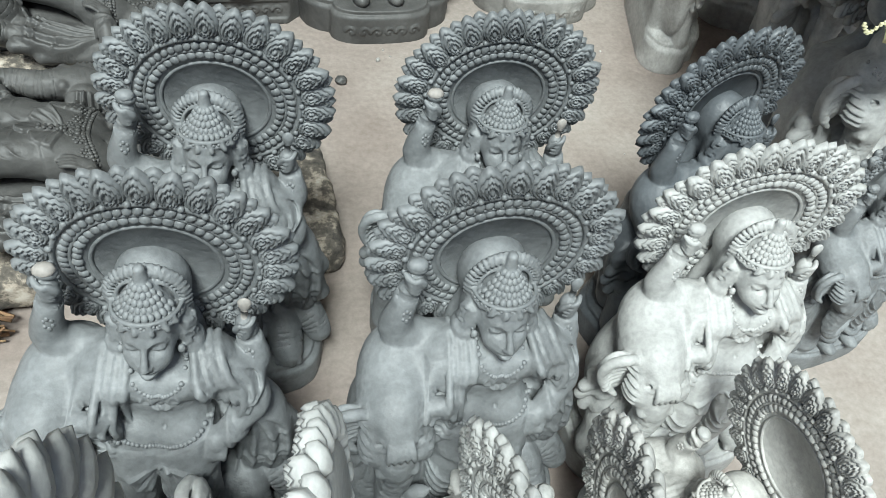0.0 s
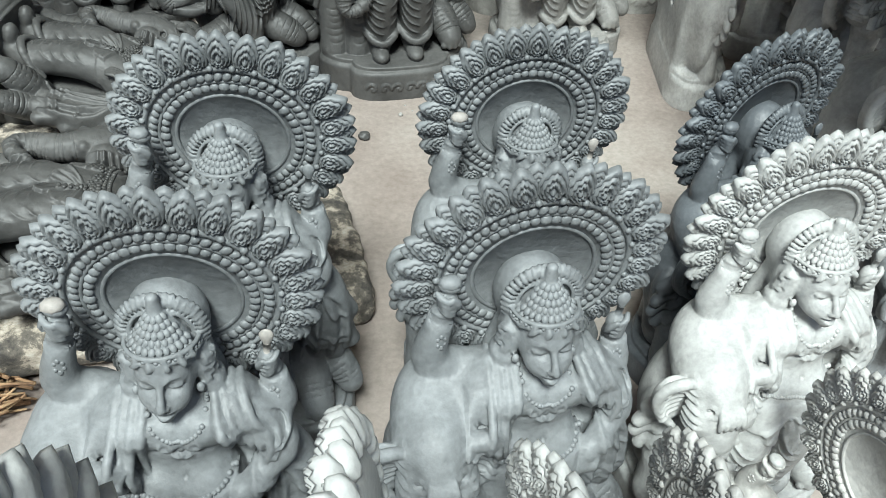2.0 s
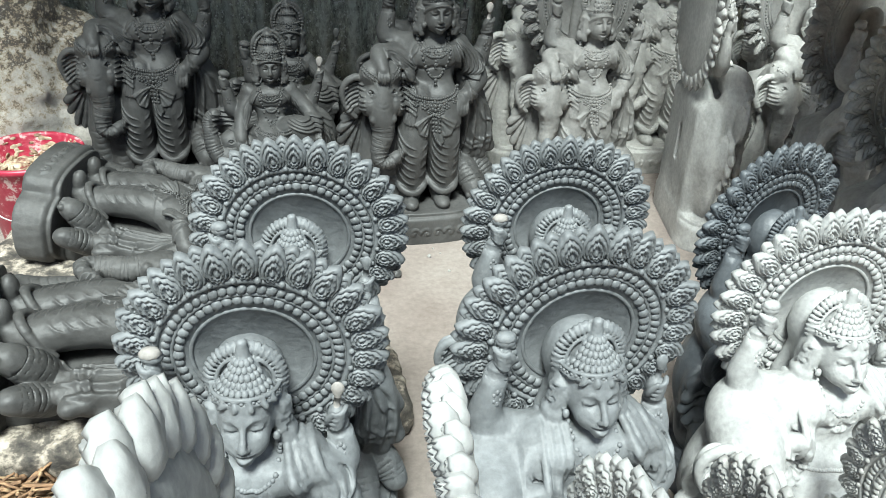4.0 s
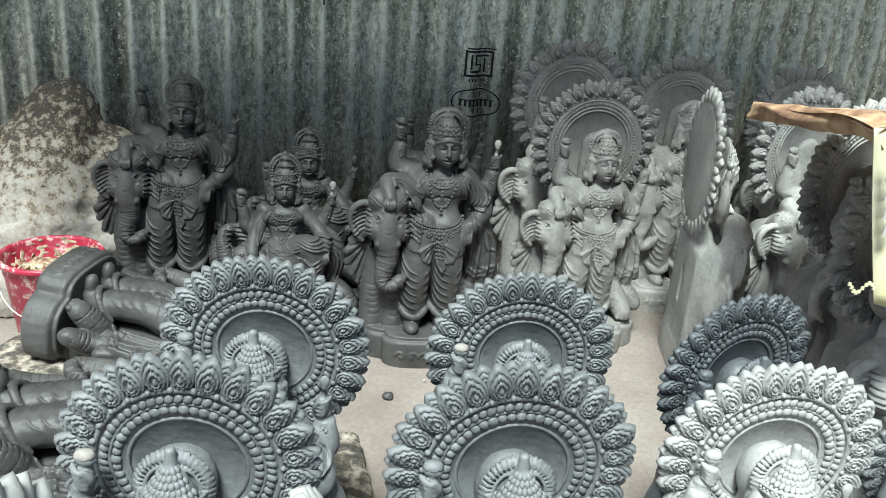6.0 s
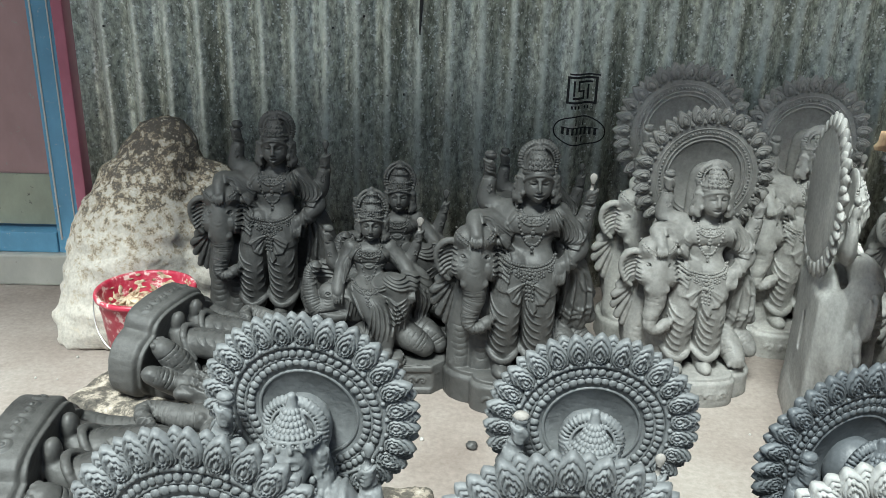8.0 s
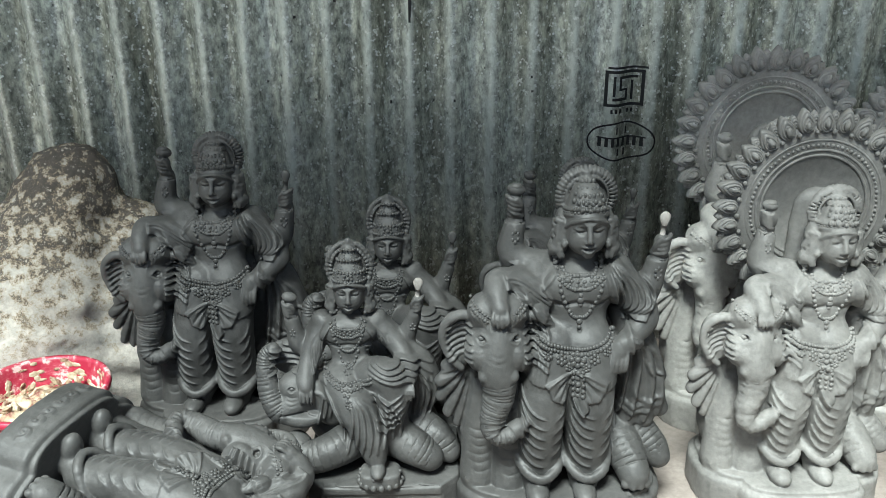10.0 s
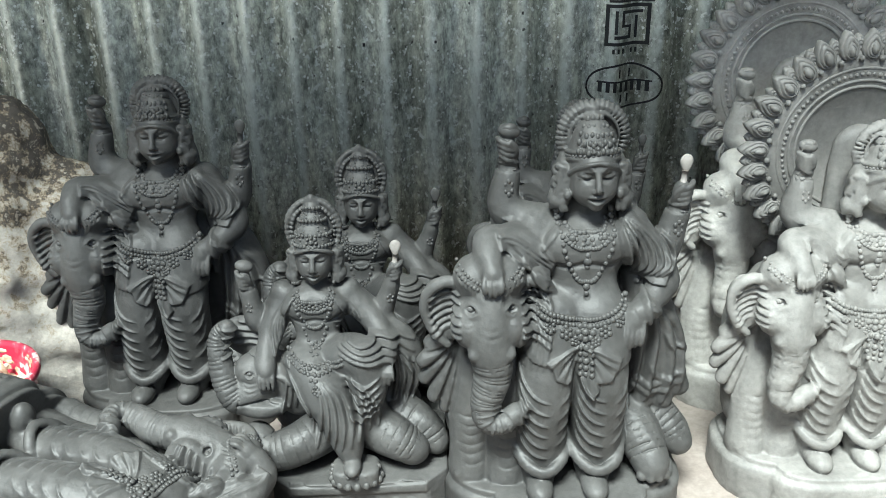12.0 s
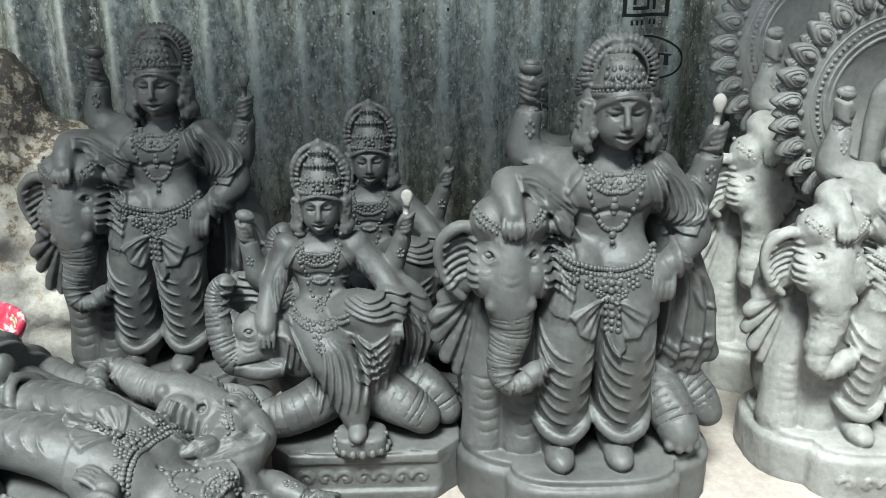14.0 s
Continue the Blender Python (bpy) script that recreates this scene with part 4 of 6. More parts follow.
    # the hand laid on its brow
    if not low:
        s.ell((-0.091, -0.076, 0.353), (0.0125, 0.0105, 0.0110), k=0.004)
        for i in range(4):
            x = -0.0995 + i * 0.0055
            s.tube([(x, -0.080, 0.354), (x + 0.0008 * (i - 1.5), -0.0865, 0.346), (x + 0.0006 * (i - 1.5), -0.0872, 0.341), (x, -0.0865, 0.336 - 0.003 * (i in (1, 2)))], [0.0030, 0.0031, 0.0030, 0.0022], 8, 0.0010)
    # shawl: a draped sheet over each shoulder, in long parallel folds
    if low:
        s.patch([(cx - 0.018, 0.404), (cx - 0.044, 0.398), (-0.066, 0.384), (-0.076, 0.340), (-0.046, 0.320), (cx - 0.046, 0.352), (cx - 0.034, 0.380)], 0.0048)
    else:
        s.ell((-0.062, -0.024, 0.352), (0.044, 0.020, 0.028), rot=(0, 28, 0), k=0.010)
        s.patch([(-0.084, 0.390), (-0.062, 0.394), (-0.034, 0.376), (-0.016, 0.348), (-0.030, 0.322), (-0.042, 0.336), (-0.056, 0.356), (-0.080, 0.374)], 0.0034)
        s.strokes([[(-0.082 + 0.0085 * i, 0.389 - 0.0066 * i), (-0.064 + 0.0045 * i, 0.384 - 0.0082 * i), (-0.042 + 0.002 * i, 0.368 - 0.0080 * i), (-0.020, 0.348 - 0.0056 * i)] for i in range(6)], 0.0050, 0.0036, 0.35, 0.55)
        s.strokes([[(cx - 0.020, 0.402), (cx - 0.038, 0.384), (cx - 0.050, 0.366)]], 0.0046, 0.0030)
    right = [(cx + 0.030, 0.406), (cx + 0.052, 0.402), (0.102, 0.368), (0.122, 0.340), (0.110, 0.318), (0.072, 0.322), (cx + 0.042, 0.352), (cx + 0.034, 0.380)]
    s.patch(right, 0.0048)
    s.strokes([[(cx + 0.034 + 0.0030 * i, 0.404 - 0.0012 * i), (cx + 0.044 + 0.0085 * i, 0.376 - 0.0012 * i), (cx + 0.052 + 0.0092 * i, 0.346 - 0.0005 * i), (cx + 0.052 + 0.0060 * i, 0.326 + 0.0005 * i)] for i in range(7)], 0.0054, 0.0056, 0.4, 0.55)
    # shawl end that falls between body and elephant
    if not low:
        s.strokes([[(-0.056 + 0.0075 * i, 0.342 - 0.003 * i), (-0.044 + 0.006 * i, 0.318), (-0.040 + 0.0055 * i, 0.286), (-0.052 + 0.006 * i, 0.236)] for i in range(4)], 0.0058, 0.0030, 0.4, 0.6)
    if low:
        # thick folds that come over both shoulders and down the chest
        for side, x0, out in ((-1, 0.031, 0.55), (1, 0.035, 1.5)):
            for i in range(4):
                x = x0 + 0.0092 * i
                folds = [(cx + side * (x - 0.004), 0.016, 0.397), (cx + side * x, -0.010, 0.4015 - 0.0016 * i)]
                for dx, z in ((0.006, 0.378), (0.012, 0.358), (0.016, 0.336), (0.012, 0.316)):
                    fx = cx + side * (x + out * dx)
                    folds.append((fx, s.front(fx, z) - 0.0004, z))
                s.tube(folds, [0.0040, 0.0048, 0.0050, 0.0048, 0.0044, 0.0034], 16, 0.0012)
    # folds of the cape, of the fan
    s.strokes([[(0.086 + 0.006 * i, 0.314 - 0.008 * i), (0.094 + 0.016 * i, 0.262 - 0.004 * i), (0.092 + 0.021 * i - 0.004 * (i % 2), 0.205), (0.082 + 0.0215 * i, 0.152 + 0.006 * (i % 2))] for i in range(4)], 0.0100, 0.0075, 0.5, 0.5)
    s.strokes([[(0.118, 0.250), (0.132, 0.228), (0.150, 0.222)], [(0.104, 0.205), (0.118, 0.186), (0.142, 0.188)]], 0.0050, 0.0036)
    s.strokes([[(0.082, 0.180 + 0.012 * i), (0.110, 0.166 + 0.010 * i), (0.150, 0.178 + 0.012 * i)] for i in range(2)], 0.0065, 0.0034)
    for (x0, z0), (x1, z1) in zip(fan[:-1], fan[1:]):
        x, z = (x0 + x1) / 2, (z0 + z1) / 2
        s.strokes([[(-0.122, 0.262), ((-0.122 + x) / 2, (0.262 + z) / 2 - 0.003), (x - 0.004, z)]], 0.0042, -0.0034, 0.5, reach=0.02)
    # apron over the hips, its edge in a long curve
    s.patch([(-0.056, 0.290), (-0.062, 0.262), (-0.046, 0.244), (-0.024, 0.240), (0.000, 0.252), (0.012, 0.262), (0.026, 0.252), (0.052, 0.232), (0.078, 0.236), (0.084, 0.280), (0.070, 0.300), (0.016, 0.282)], 0.0030)
    # crescent pleats on the trousers
    for sx, x, top_x in legs:
        s.strokes([[(x - 0.030, 0.154 + 0.0165 * i), (x - 0.026, 0.136 + 0.0165 * i), (x - 0.014, 0.121 + 0.0165 * i), (x + 0.004, 0.113 + 0.0165 * i)] for i in range(6)], 0.0038, 0.0040, 0.15, 0.45)
        s.strokes([[(x + 0.031, 0.158 + 0.020 * i), (x + 0.026, 0.142 + 0.020 * i), (x + 0.014, 0.130 + 0.020 * i)] for i in range(4)], 0.0030, 0.0020, 0.15, 0.5)
    s.strokes([[(0.004, 0.240), (0.003, 0.190), (0.004, 0.130)]], 0.0060, -0.0050, 0.7)
    # sash: two flared bows and a hanging end
    for pts, ray_ in (([(0.010, 0.262), (-0.006, 0.258), (-0.030, 0.246), (-0.024, 0.238), (-0.020, 0.226), (-0.006, 0.218), (0.002, 0.224), (0.006, 0.240)], [(-0.024, 0.241), (-0.017, 0.230), (-0.008, 0.223)]),
                      ([(0.014, 0.262), (0.030, 0.260), (0.056, 0.246), (0.050, 0.232), (0.044, 0.222), (0.028, 0.220), (0.022, 0.234), (0.018, 0.246)], [(0.049, 0.242), (0.043, 0.230), (0.031, 0.225)])):
        s.patch(pts, 0.0046, 0.0013)
        s.strokes([[(0.010, 0.260), (0.5 * (0.010 + x), 0.5 * (0.260 + z) + 0.002), (x, z)] for x, z in ray_], 0.0040, -0.0030, 0.4)
    s.patch([(0.008, 0.262), (0.020, 0.262), (0.024, 0.228), (0.030, 0.212), (0.022, 0.200), (0.012, 0.210), (0.006, 0.228)], 0.0060, 0.0014)
    s.strokes([[(0.014, 0.240), (0.015, 0.222), (0.019, 0.206)]], 0.0026, -0.0020)
    # cloth over the hip hand, then the hand
    s.ell((0.071, -0.062, 0.281), (0.0110, 0.0090, 0.0120), rot=(0, 25, 0), k=0.003)
    for i in range(4):
        x = 0.062 + i * 0.0058
        s.tube([(x + 0.003, -0.064, 0.284), (x + 0.001, -0.0690, 0.272), (x, -0.0695, 0.262), (x - 0.001, -0.067, 0.250 + 0.002 * i)], [0.0032, 0.0034, 0.0032, 0.0022], 8, 0.0010)
    s.strokes([[(0.084, 0.306 + w), (0.092, 0.298 + w), (0.102, 0.294 + w)] for w in (0.0, 0.006)], 0.0026, 0.0018)
    # head
    k = 1.08 if not low else 1.14
    hy, hz = -0.019, (0.450 if not low else 0.443)
    back = 0.010 if low else 0.0
    s.ell((hx, hy + back, hz - 0.002), (0.0262 * k, 0.0305 * k, 0.0345 * k), rot=(22 if low else 4, 0, 0), k=0.005)
    s.ell((hx, hy - 0.009 * k, hz - 0.0185 * k), (0.0205 * k, 0.0205 * k, 0.0165 * k), k=0.008)
    s.ell((hx, hy - 0.0235 * k, hz - 0.0300 * k), (0.0072 * k, 0.0070 * k, 0.0062 * k), k=0.005)
    for sx in (-1, 1):
        s.ell((hx + sx * 0.0120 * k, hy - 0.0155 * k + 0.3 * back, hz - 0.0130 * k), (0.0090 * k, 0.0090 * k, 0.0095 * k), k=0.006)
    drawn_face(s, hx, hz, k, 0.62 if low else 1.0)
    # hair in thick waves beside the face, curled at the ends
    for sx in (-1, 1):
        curls(s, hx, hy + 1.4 * back, hz, k, sx, 0.8 if low else 1.0)
        s.ell((hx + sx * 0.0268 * k, hy - 0.012 + back, hz - 0.022 * k), (0.0042, 0.0042, 0.0060), k=0.0012)
    if low:
        # locks on the brow, swept to both sides
        for i in range(6):
            a = -1.15 + 0.46 * i
            x0, x1 = hx + 0.0255 * k * math.sin(a), hx + 0.0275 * k * math.sin(a * 1.28)
            s.tube([(x0, hy + back - 0.0225 * k * math.cos(a), hz + 0.0265 * k), (0.5 * (x0 + x1) + 0.002, hy + back - 0.0262 * k * math.cos(a), hz + 0.0215 * k), (x1, hy + back - 0.0262 * k * math.cos(a * 1.1), hz + 0.0185 * k)], [0.0026, 0.0028, 0.0018], 7, 0.0016)
    else:
        for sx in (-1, 1):
            s.tube([(hx, hy - 0.0310, hz + 0.0165), (hx + sx * 0.011, hy - 0.0295, hz + 0.0145), (hx + sx * 0.0215, hy - 0.0200, hz + 0.0085), (hx + sx * 0.0275, hy - 0.0100, hz + 0.0000)], [0.0016, 0.0024, 0.0028, 0.0026], 10, 0.0012)
    # crown
    bz = hz + (0.0165 if not low else 0.024)
    if low:
        # hood that joins head and halo; before it a toothed fan, and a leafy cap with a spire
        s.ell((hx - 0.002, 0.040, hz + 0.012), (0.040, 0.032, 0.044), k=0.006)
        s.seg((hx, 0.032, hz - 0.03), (hx, 0.044, hz + 0.024), 0.032, 0.028, k=0.012)
        s.ell((hx, 0.012, bz + 0.006), (0.0410, 0.0075, 0.0430), k=0.003)
        cap = ((-0.004, 0.0302), (0.012, 0.0212), (0.026, 0.0135), (0.037, 0.0080))
        s.tube([(hx, -0.003, bz + z) for z, r in cap], [r for z, r in cap], 12, 0.002)
        s.tube([(hx, -0.002, bz + 0.038), (hx, -0.001, bz + 0.054)], [0.0068, 0.0056], 4, 0.0015)
        s.ell((hx, -0.001, bz + 0.057), (0.0060, 0.0060, 0.0040), k=0.001)
        band_r, band_y, fan_c, fan_r, fan_n = 0.0342, 0.000, (hx, 0.008, bz + 0.006), (0.0410, 0.0430), 28
    else:
        s.tube([(hx, -0.014, bz - 0.002), (hx, -0.014, bz + 0.014), (hx, -0.010, bz + 0.028), (hx, -0.006, bz + 0.040)], [0.0270, 0.0232, 0.0160, 0.0090], 14, 0.002)
        s.ell((hx, -0.005, bz + 0.047), (0.0072, 0.0072, 0.0085), k=0.0015)
        s.rings([(hx, -0.012, bz + 0.022), (hx, -0.005, bz + 0.048)], [0.0195, 0.0070], 3, 0.0034, 0.25, 0.95)
        s.ell((hx + 0.002, 0.002, bz + 0.018), (0.0385, 0.0065, 0.0385), k=0.003)
        band_r, band_y, fan_c, fan_r, fan_n = 0.0280, -0.014, (hx + 0.002, -0.002, bz + 0.018), (0.0385, 0.0385), 28
    for dz, rr in ((-0.003, 0.0030), (0.0045, 0.0024)):
        ring_ = [(hx + band_r * math.sin(a), band_y - band_r * math.cos(a), bz + dz + 0.005 * math.cos(a)) for a in np.linspace(-2.0, 2.0, 24)]
        s.tube(ring_, [rr] * 24, 24, 0.0014)
    for a in np.linspace(-1.5, 1.5, 19):
        bead(pile, (hx + (band_r + 0.0008) * math.sin(a), band_y - (band_r + 0.0008) * math.cos(a), bz + 0.0008 + 0.005 * math.cos(a)), 0.0024)
    for ang in np.linspace(-2.05, 2.05, fan_n):
        o, d = np.array(fan_c), np.array((fan_r[0] * math.sin(ang), 0, fan_r[1] * math.cos(ang)))
        s.tube([o + d * 0.78 - (0, 0.0035, 0), o + d * 0.90 - (0, 0.0045, 0), o + d * 1.03 + (0, 0.001, 0)], [0.0016, 0.0026, 0.0029], 5, 0.0008)
    s.tube([np.array(fan_c) + (0.72 * fan_r[0] * math.sin(a), -0.0055, 0.72 * fan_r[1] * math.cos(a)) for a in np.linspace(-2.05, 2.05, 28)], [0.0022] * 28, 28, 0.0010)
    if low:
        for row, (z, n) in enumerate(((0.006, 13), (0.0125, 12), (0.019, 11), (0.0255, 9), (0.032, 7), (0.038, 5))):
            r = max(math.sqrt(max(0.0, r_ * r_ - (z - z_) ** 2)) for z_, r_ in cap) + 0.0006
            for i in range(n):
                a = -1.5 + 3.0 * (i + 0.5 * (row % 2)) / n
                leaf_ = Matrix.Rotation(a, 3, "Z") @ Matrix.Rotation(radians(-38), 3, "X")
                bead(pile, (hx + r * math.sin(a), -0.003 - r * math.cos(a), bz + z), (0.0036, 0.0028, 0.0048), 0, leaf_)
    else:
        # a flower over the brow, scrolls to its sides, rows of small leaves
        s.strokes([[(hx + sx * 0.007, bz + 0.009), (hx + sx * 0.013, bz + 0.018), (hx + sx * 0.019, bz + 0.013), (hx + sx * 0.015, bz + 0.008)] for sx in (-1, 1)], 0.0022, 0.0020)
        for row in range(5):
            z, w, n = bz + 0.010 + 0.0078 * row, 0.0225 * (1.0, 0.94, 0.84, 0.66, 0.42)[row], (9, 8, 7, 6, 4)[row]
            for i in range(n):
                x = hx + w * (2 * (i + 0.5) / n - 1)
                bead(pile, (x, s.front(x, z) + 0.0010, z + 0.0012 * math.sin(9 * i + row)), (0.0030, 0.0030, 0.0042))
        for i in range(6):
            a = math.pi * i / 3
            x, z = hx + 0.0052 * math.sin(a), bz + 0.013 + 0.0056 * math.cos(a)
            bead(pile, (x, s.front(x, z) + 0.0004, z), (0.0026, 0.0024, 0.0030))
        bead(pile, (hx, s.front(hx, bz + 0.013) - 0.0008, bz + 0.013), 0.0028)
    # necklaces
    def stud(x, z, r, deep=0.0006):
        r = r if isinstance(r, tuple) else (r, 0.85 * r, r)
        bead(pile, (x, s.front(x, z) + deep, z), tuple(1.3 * v for v in r))

    if low:
        for w, drop, r in ((0.029, 0.026, 0.0024),):
            laid(pile, s, [(cx - w, 0.402), (cx - w * 0.86, 0.392 - drop * 0.35), (cx - w * 0.35, 0.392 - drop * 0.9), (cx, 0.392 - drop), (cx + w * 0.35, 0.392 - drop * 0.9), (cx + w * 0.86, 0.392 - drop * 0.35), (cx + w, 0.402)], 1.35 * r, 25, 0.2)
        s.strokes([[(cx + sx * 0.018, 0.366), (cx + sx * 0.020, 0.356), (cx + sx * 0.010, 0.352), (cx + sx * 0.009, 0.361)] for sx in (-1, 1)] + [[(cx + sx * 0.007, 0.356), (cx + sx * 0.010, 0.345), (cx + sx * 0.002, 0.339), (cx, 0.348)] for sx in (-1, 1)], 0.0028, 0.0028, 0.7)
        stud(cx, 0.352, (0.0034, 0.0028, 0.0052))
    else:
        for w, drop, r in ((0.024, 0.010, 0.0026), (0.032, 0.026, 0.0024), (0.030, 0.066, 0.0025)):
            laid(pile, s, [(cx - w, 0.404), (cx - w * 0.9, 0.392 - drop * 0.35), (cx - w * 0.42, 0.394 - drop * 0.9), (cx, 0.394 - drop), (cx + w * 0.42, 0.394 - drop * 0.9), (cx + w * 0.9, 0.392 - drop * 0.35), (cx + w, 0.404)], 1.35 * r, 29, 0.2)
        for x0, r0 in ((-0.018, 0.0050), (0.0, 0.0062), (0.018, 0.0050)):
            for i in range(7):
                a = 2 * math.pi * i / 7
                x, z = cx + x0 + r0 * math.sin(a), 0.376 + (0.004 if x0 else -0.002) + r0 * math.cos(a)
                stud(x, z, 0.0024)
            z = 0.376 + (0.004 if x0 else -0.002)
            stud(cx + x0, z, 0.0034)
        for i, (dz, r) in enumerate(((0.360, 0.0034), (0.353, 0.0040), (0.346, 0.0030), (0.322, 0.0040), (0.3145, 0.0030))):
            stud(cx, dz, r)
    # belt: strings, rosettes, a long drop of pendants
    for row in range(1 if low else 2):
        w, dz = 0.052, -0.0062 * row
        laid(pile, s, [(0.014 - w, 0.306 + dz), (0.014 - w * 0.7, 0.298 + dz), (0.014 - w * 0.3, 0.292 + dz), (0.014, 0.290 + dz), (0.014 + w * 0.3, 0.292 + dz), (0.014 + w * 0.7, 0.298 + dz), (0.014 + w, 0.306 + dz)], 0.0036, 29, 0.2)
    for x0, z0, r0 in () if low else ((0.014, 0.278, 0.0078), (-0.008, 0.279, 0.0052), (0.036, 0.279, 0.0052), (-0.026, 0.286, 0.0042), (0.054, 0.286, 0.0042), (0.003, 0.268, 0.0040), (0.025, 0.268, 0.0040)):
        n = 8 if r0 > 0.006 else 6
        for i in range(n):
            a = 2 * math.pi * i / n
            x, z = x0 + r0 * math.sin(a), z0 + r0 * math.cos(a)
            stud(x, z, 0.36 * r0 + 0.0008)
        stud(x0, z0, 0.5 * r0)
    for i in range(0 if low else 5):
        z = 0.262 - 0.0078 * i
        for x, r in ((0.0145, 0.0040 - 0.0003 * i), (0.0085, 0.0026), (0.0205, 0.0026)):
            stud(x, z, r)
    s.roughen(0.0004, 120, seed)
    # flat hollow back
    s.box((0, 0.118, 0.28), (0.3, 0.045, 0.4), 0.002, k=0.004, cut=True)
    s.box((0.0, 0.075, 0.20), (0.011, 0.035, 0.042), 0.009, k=0.003, cut=True)
    if glory:
        style, size, gy, zc = glory
        s.tube([(0.012, 0.046, 0.30), (hx, 0.050, 0.36), (hx, gy - 0.010, zc - (0.040 if low else 0.0))], [0.045, 0.040, 0.024 if low else 0.034], 10, 0.008, flat=0.5)
    else:
        s.ell((hx, 0.020, 0.40), (0.040, 0.032, 0.050), k=0.012)
    verts, quads = s.skin()
    skin = Pile()
    skin.add(verts, quads)
    body = thinned(skin.mesh(name + "_skin", [CLAY_MID]), target)
    n = len(body.vertices)
    co = np.empty(n * 3, np.float32)
    body.vertices.foreach_get("co", co)
    pile.add(co.reshape(-1, 3), np.array([tuple(p.vertices) for p in body.polygons]))
    bpy.data.meshes.remove(body)
    HALO_FROM[name] = pile.count
    if glory:
        first = len(pile.v)
        halo(pile, (0.0, 0.0, 0.0), size, style, rng)
        turn = np.array(Euler((radians(5.3 if low else 0), 0, 0)).to_matrix())
        for i in range(first, len(pile.v)):
            pile.v[i] = pile.v[i] @ turn.T + np.array((0.0175 if low else hx, gy, zc))
    return pile.mesh(name, [CLAY_MID, CLAY_RAW])


def seated(name, h, target=90000):
    """A smaller figure that sits sideways on a kneeling elephant, on a moulded base; one mesh."""
    s = Sculpt((-0.168, -0.150, -0.012), (0.192, 0.085, 0.460), h)
    pile = s.pile

    def stud(x, z, r, deep=0.0005):
        r = r if isinstance(r, tuple) else (r, 0.85 * r, r)
        bead(pile, (x, s.front(x, z) + deep, z), r)

    # base with canted corners, a lip and a frieze in a sunk panel
    s.box((0.048, -0.026, 0.030), (0.116, 0.086, 0.032), 0.008, k=0.004)
    s.box((0.048, -0.026, 0.0595), (0.120, 0.090, 0.0085), 0.004, k=0.002)
    s.box((0.048, -0.026, 0.006), (0.121, 0.091, 0.008), 0.005, k=0.003)
    for sx in (-1, 1):
        s.box((0.048 + sx * 0.126, -0.122, 0.03), (0.030, 0.030, 0.06), 0.002, rot=(0, 0, 45), k=0.003, cut=True)
    s.strokes([[(-0.040, 0.0665), (0.048, 0.0640), (0.136, 0.0665)]], 0.0022, -0.0022, 0.9)
    scrolls(s, -0.034, 0.130, -0.112, 0.030, 7, 0.0028, 0.0105)
    # kneeling elephant: body, head turned aside, lifted trunk, folded legs
    s.ell((0.030, 0.000, 0.120), (0.104, 0.056, 0.062), k=0.015)
    s.ell((0.000, 0.020, 0.150), (0.070, 0.040, 0.070), k=0.02)
    s.ell((-0.072, -0.034, 0.190), (0.038, 0.036, 0.038), k=0.010)
    s.ell((-0.086, -0.044, 0.204), (0.024, 0.022, 0.022), k=0.006)
    trunk = [(-0.084, -0.048, 0.180), (-0.106, -0.056, 0.168), (-0.121, -0.052, 0.190), (-0.128, -0.042, 0.222), (-0.128, -0.034, 0.248), (-0.116, -0.032, 0.262)]
    radii = [0.024, 0.0200, 0.0175, 0.0145, 0.0125, 0.0105]
    s.tube(trunk, radii, 24, 0.003)
    s.rings(trunk, radii, 20, 0.0019, 0.22, 0.95)
    s.tube([(-0.100, -0.062, 0.160), (-0.076, -0.068, 0.158), (-0.052, -0.064, 0.160)], [0.0110, 0.0120, 0.0110], 8, 0.003)
    s.strokes([[(-0.106, 0.168), (-0.080, 0.170), (-0.052, 0.166)]], 0.0030, -0.0030)
    s.ell((-0.034, -0.052, 0.178), (0.027, 0.014, 0.040), rot=(0, -12, 0), k=0.004)
    s.strokes([[(-0.054, 0.204), (-0.040 + 0.006 * i, 0.196 - 0.004 * i), (-0.048 + 0.009 * i, 0.150 + 0.004 * i)] for i in range(5)], 0.0044, 0.0040, 0.4, 0.5)
    ex, ez = -0.087, 0.2085
    s.ell((ex, s.front(ex, ez), ez), (0.0070, 0.0030, 0.0048), k=0.002, cut=True)
    stud(ex, ez, (0.0042, 0.0034, 0.0034), 0.0010)
    s.strokes([[(ex - 0.008, ez), (ex, ez + 0.0058), (ex + 0.008, ez)], [(ex - 0.008, ez), (ex, ez - 0.0056), (ex + 0.008, ez)]], 0.0022, 0.0014)
    s.strokes([[(ex - 0.012 + 0.002 * i, ez - 0.010 - 0.006 * i), (ex, ez - 0.013 - 0.006 * i), (ex + 0.012, ez - 0.009 - 0.006 * i)] for i in range(3)], 0.0022, -0.0012)
    laid(pile, s, [(-0.104, 0.226), (-0.090, 0.229), (-0.074, 0.226), (-0.060, 0.218)], 0.0030, 13, 0.2)
    laid(pile, s, [(-0.066, 0.226), (-0.060, 0.206), (-0.058, 0.184)], 0.0026, 11, 0.2)
    # cloth spread behind the trunk
    s.ell((-0.092, -0.004, 0.232), (0.040, 0.012, 0.030), rot=(0, 25, 0), k=0.006)
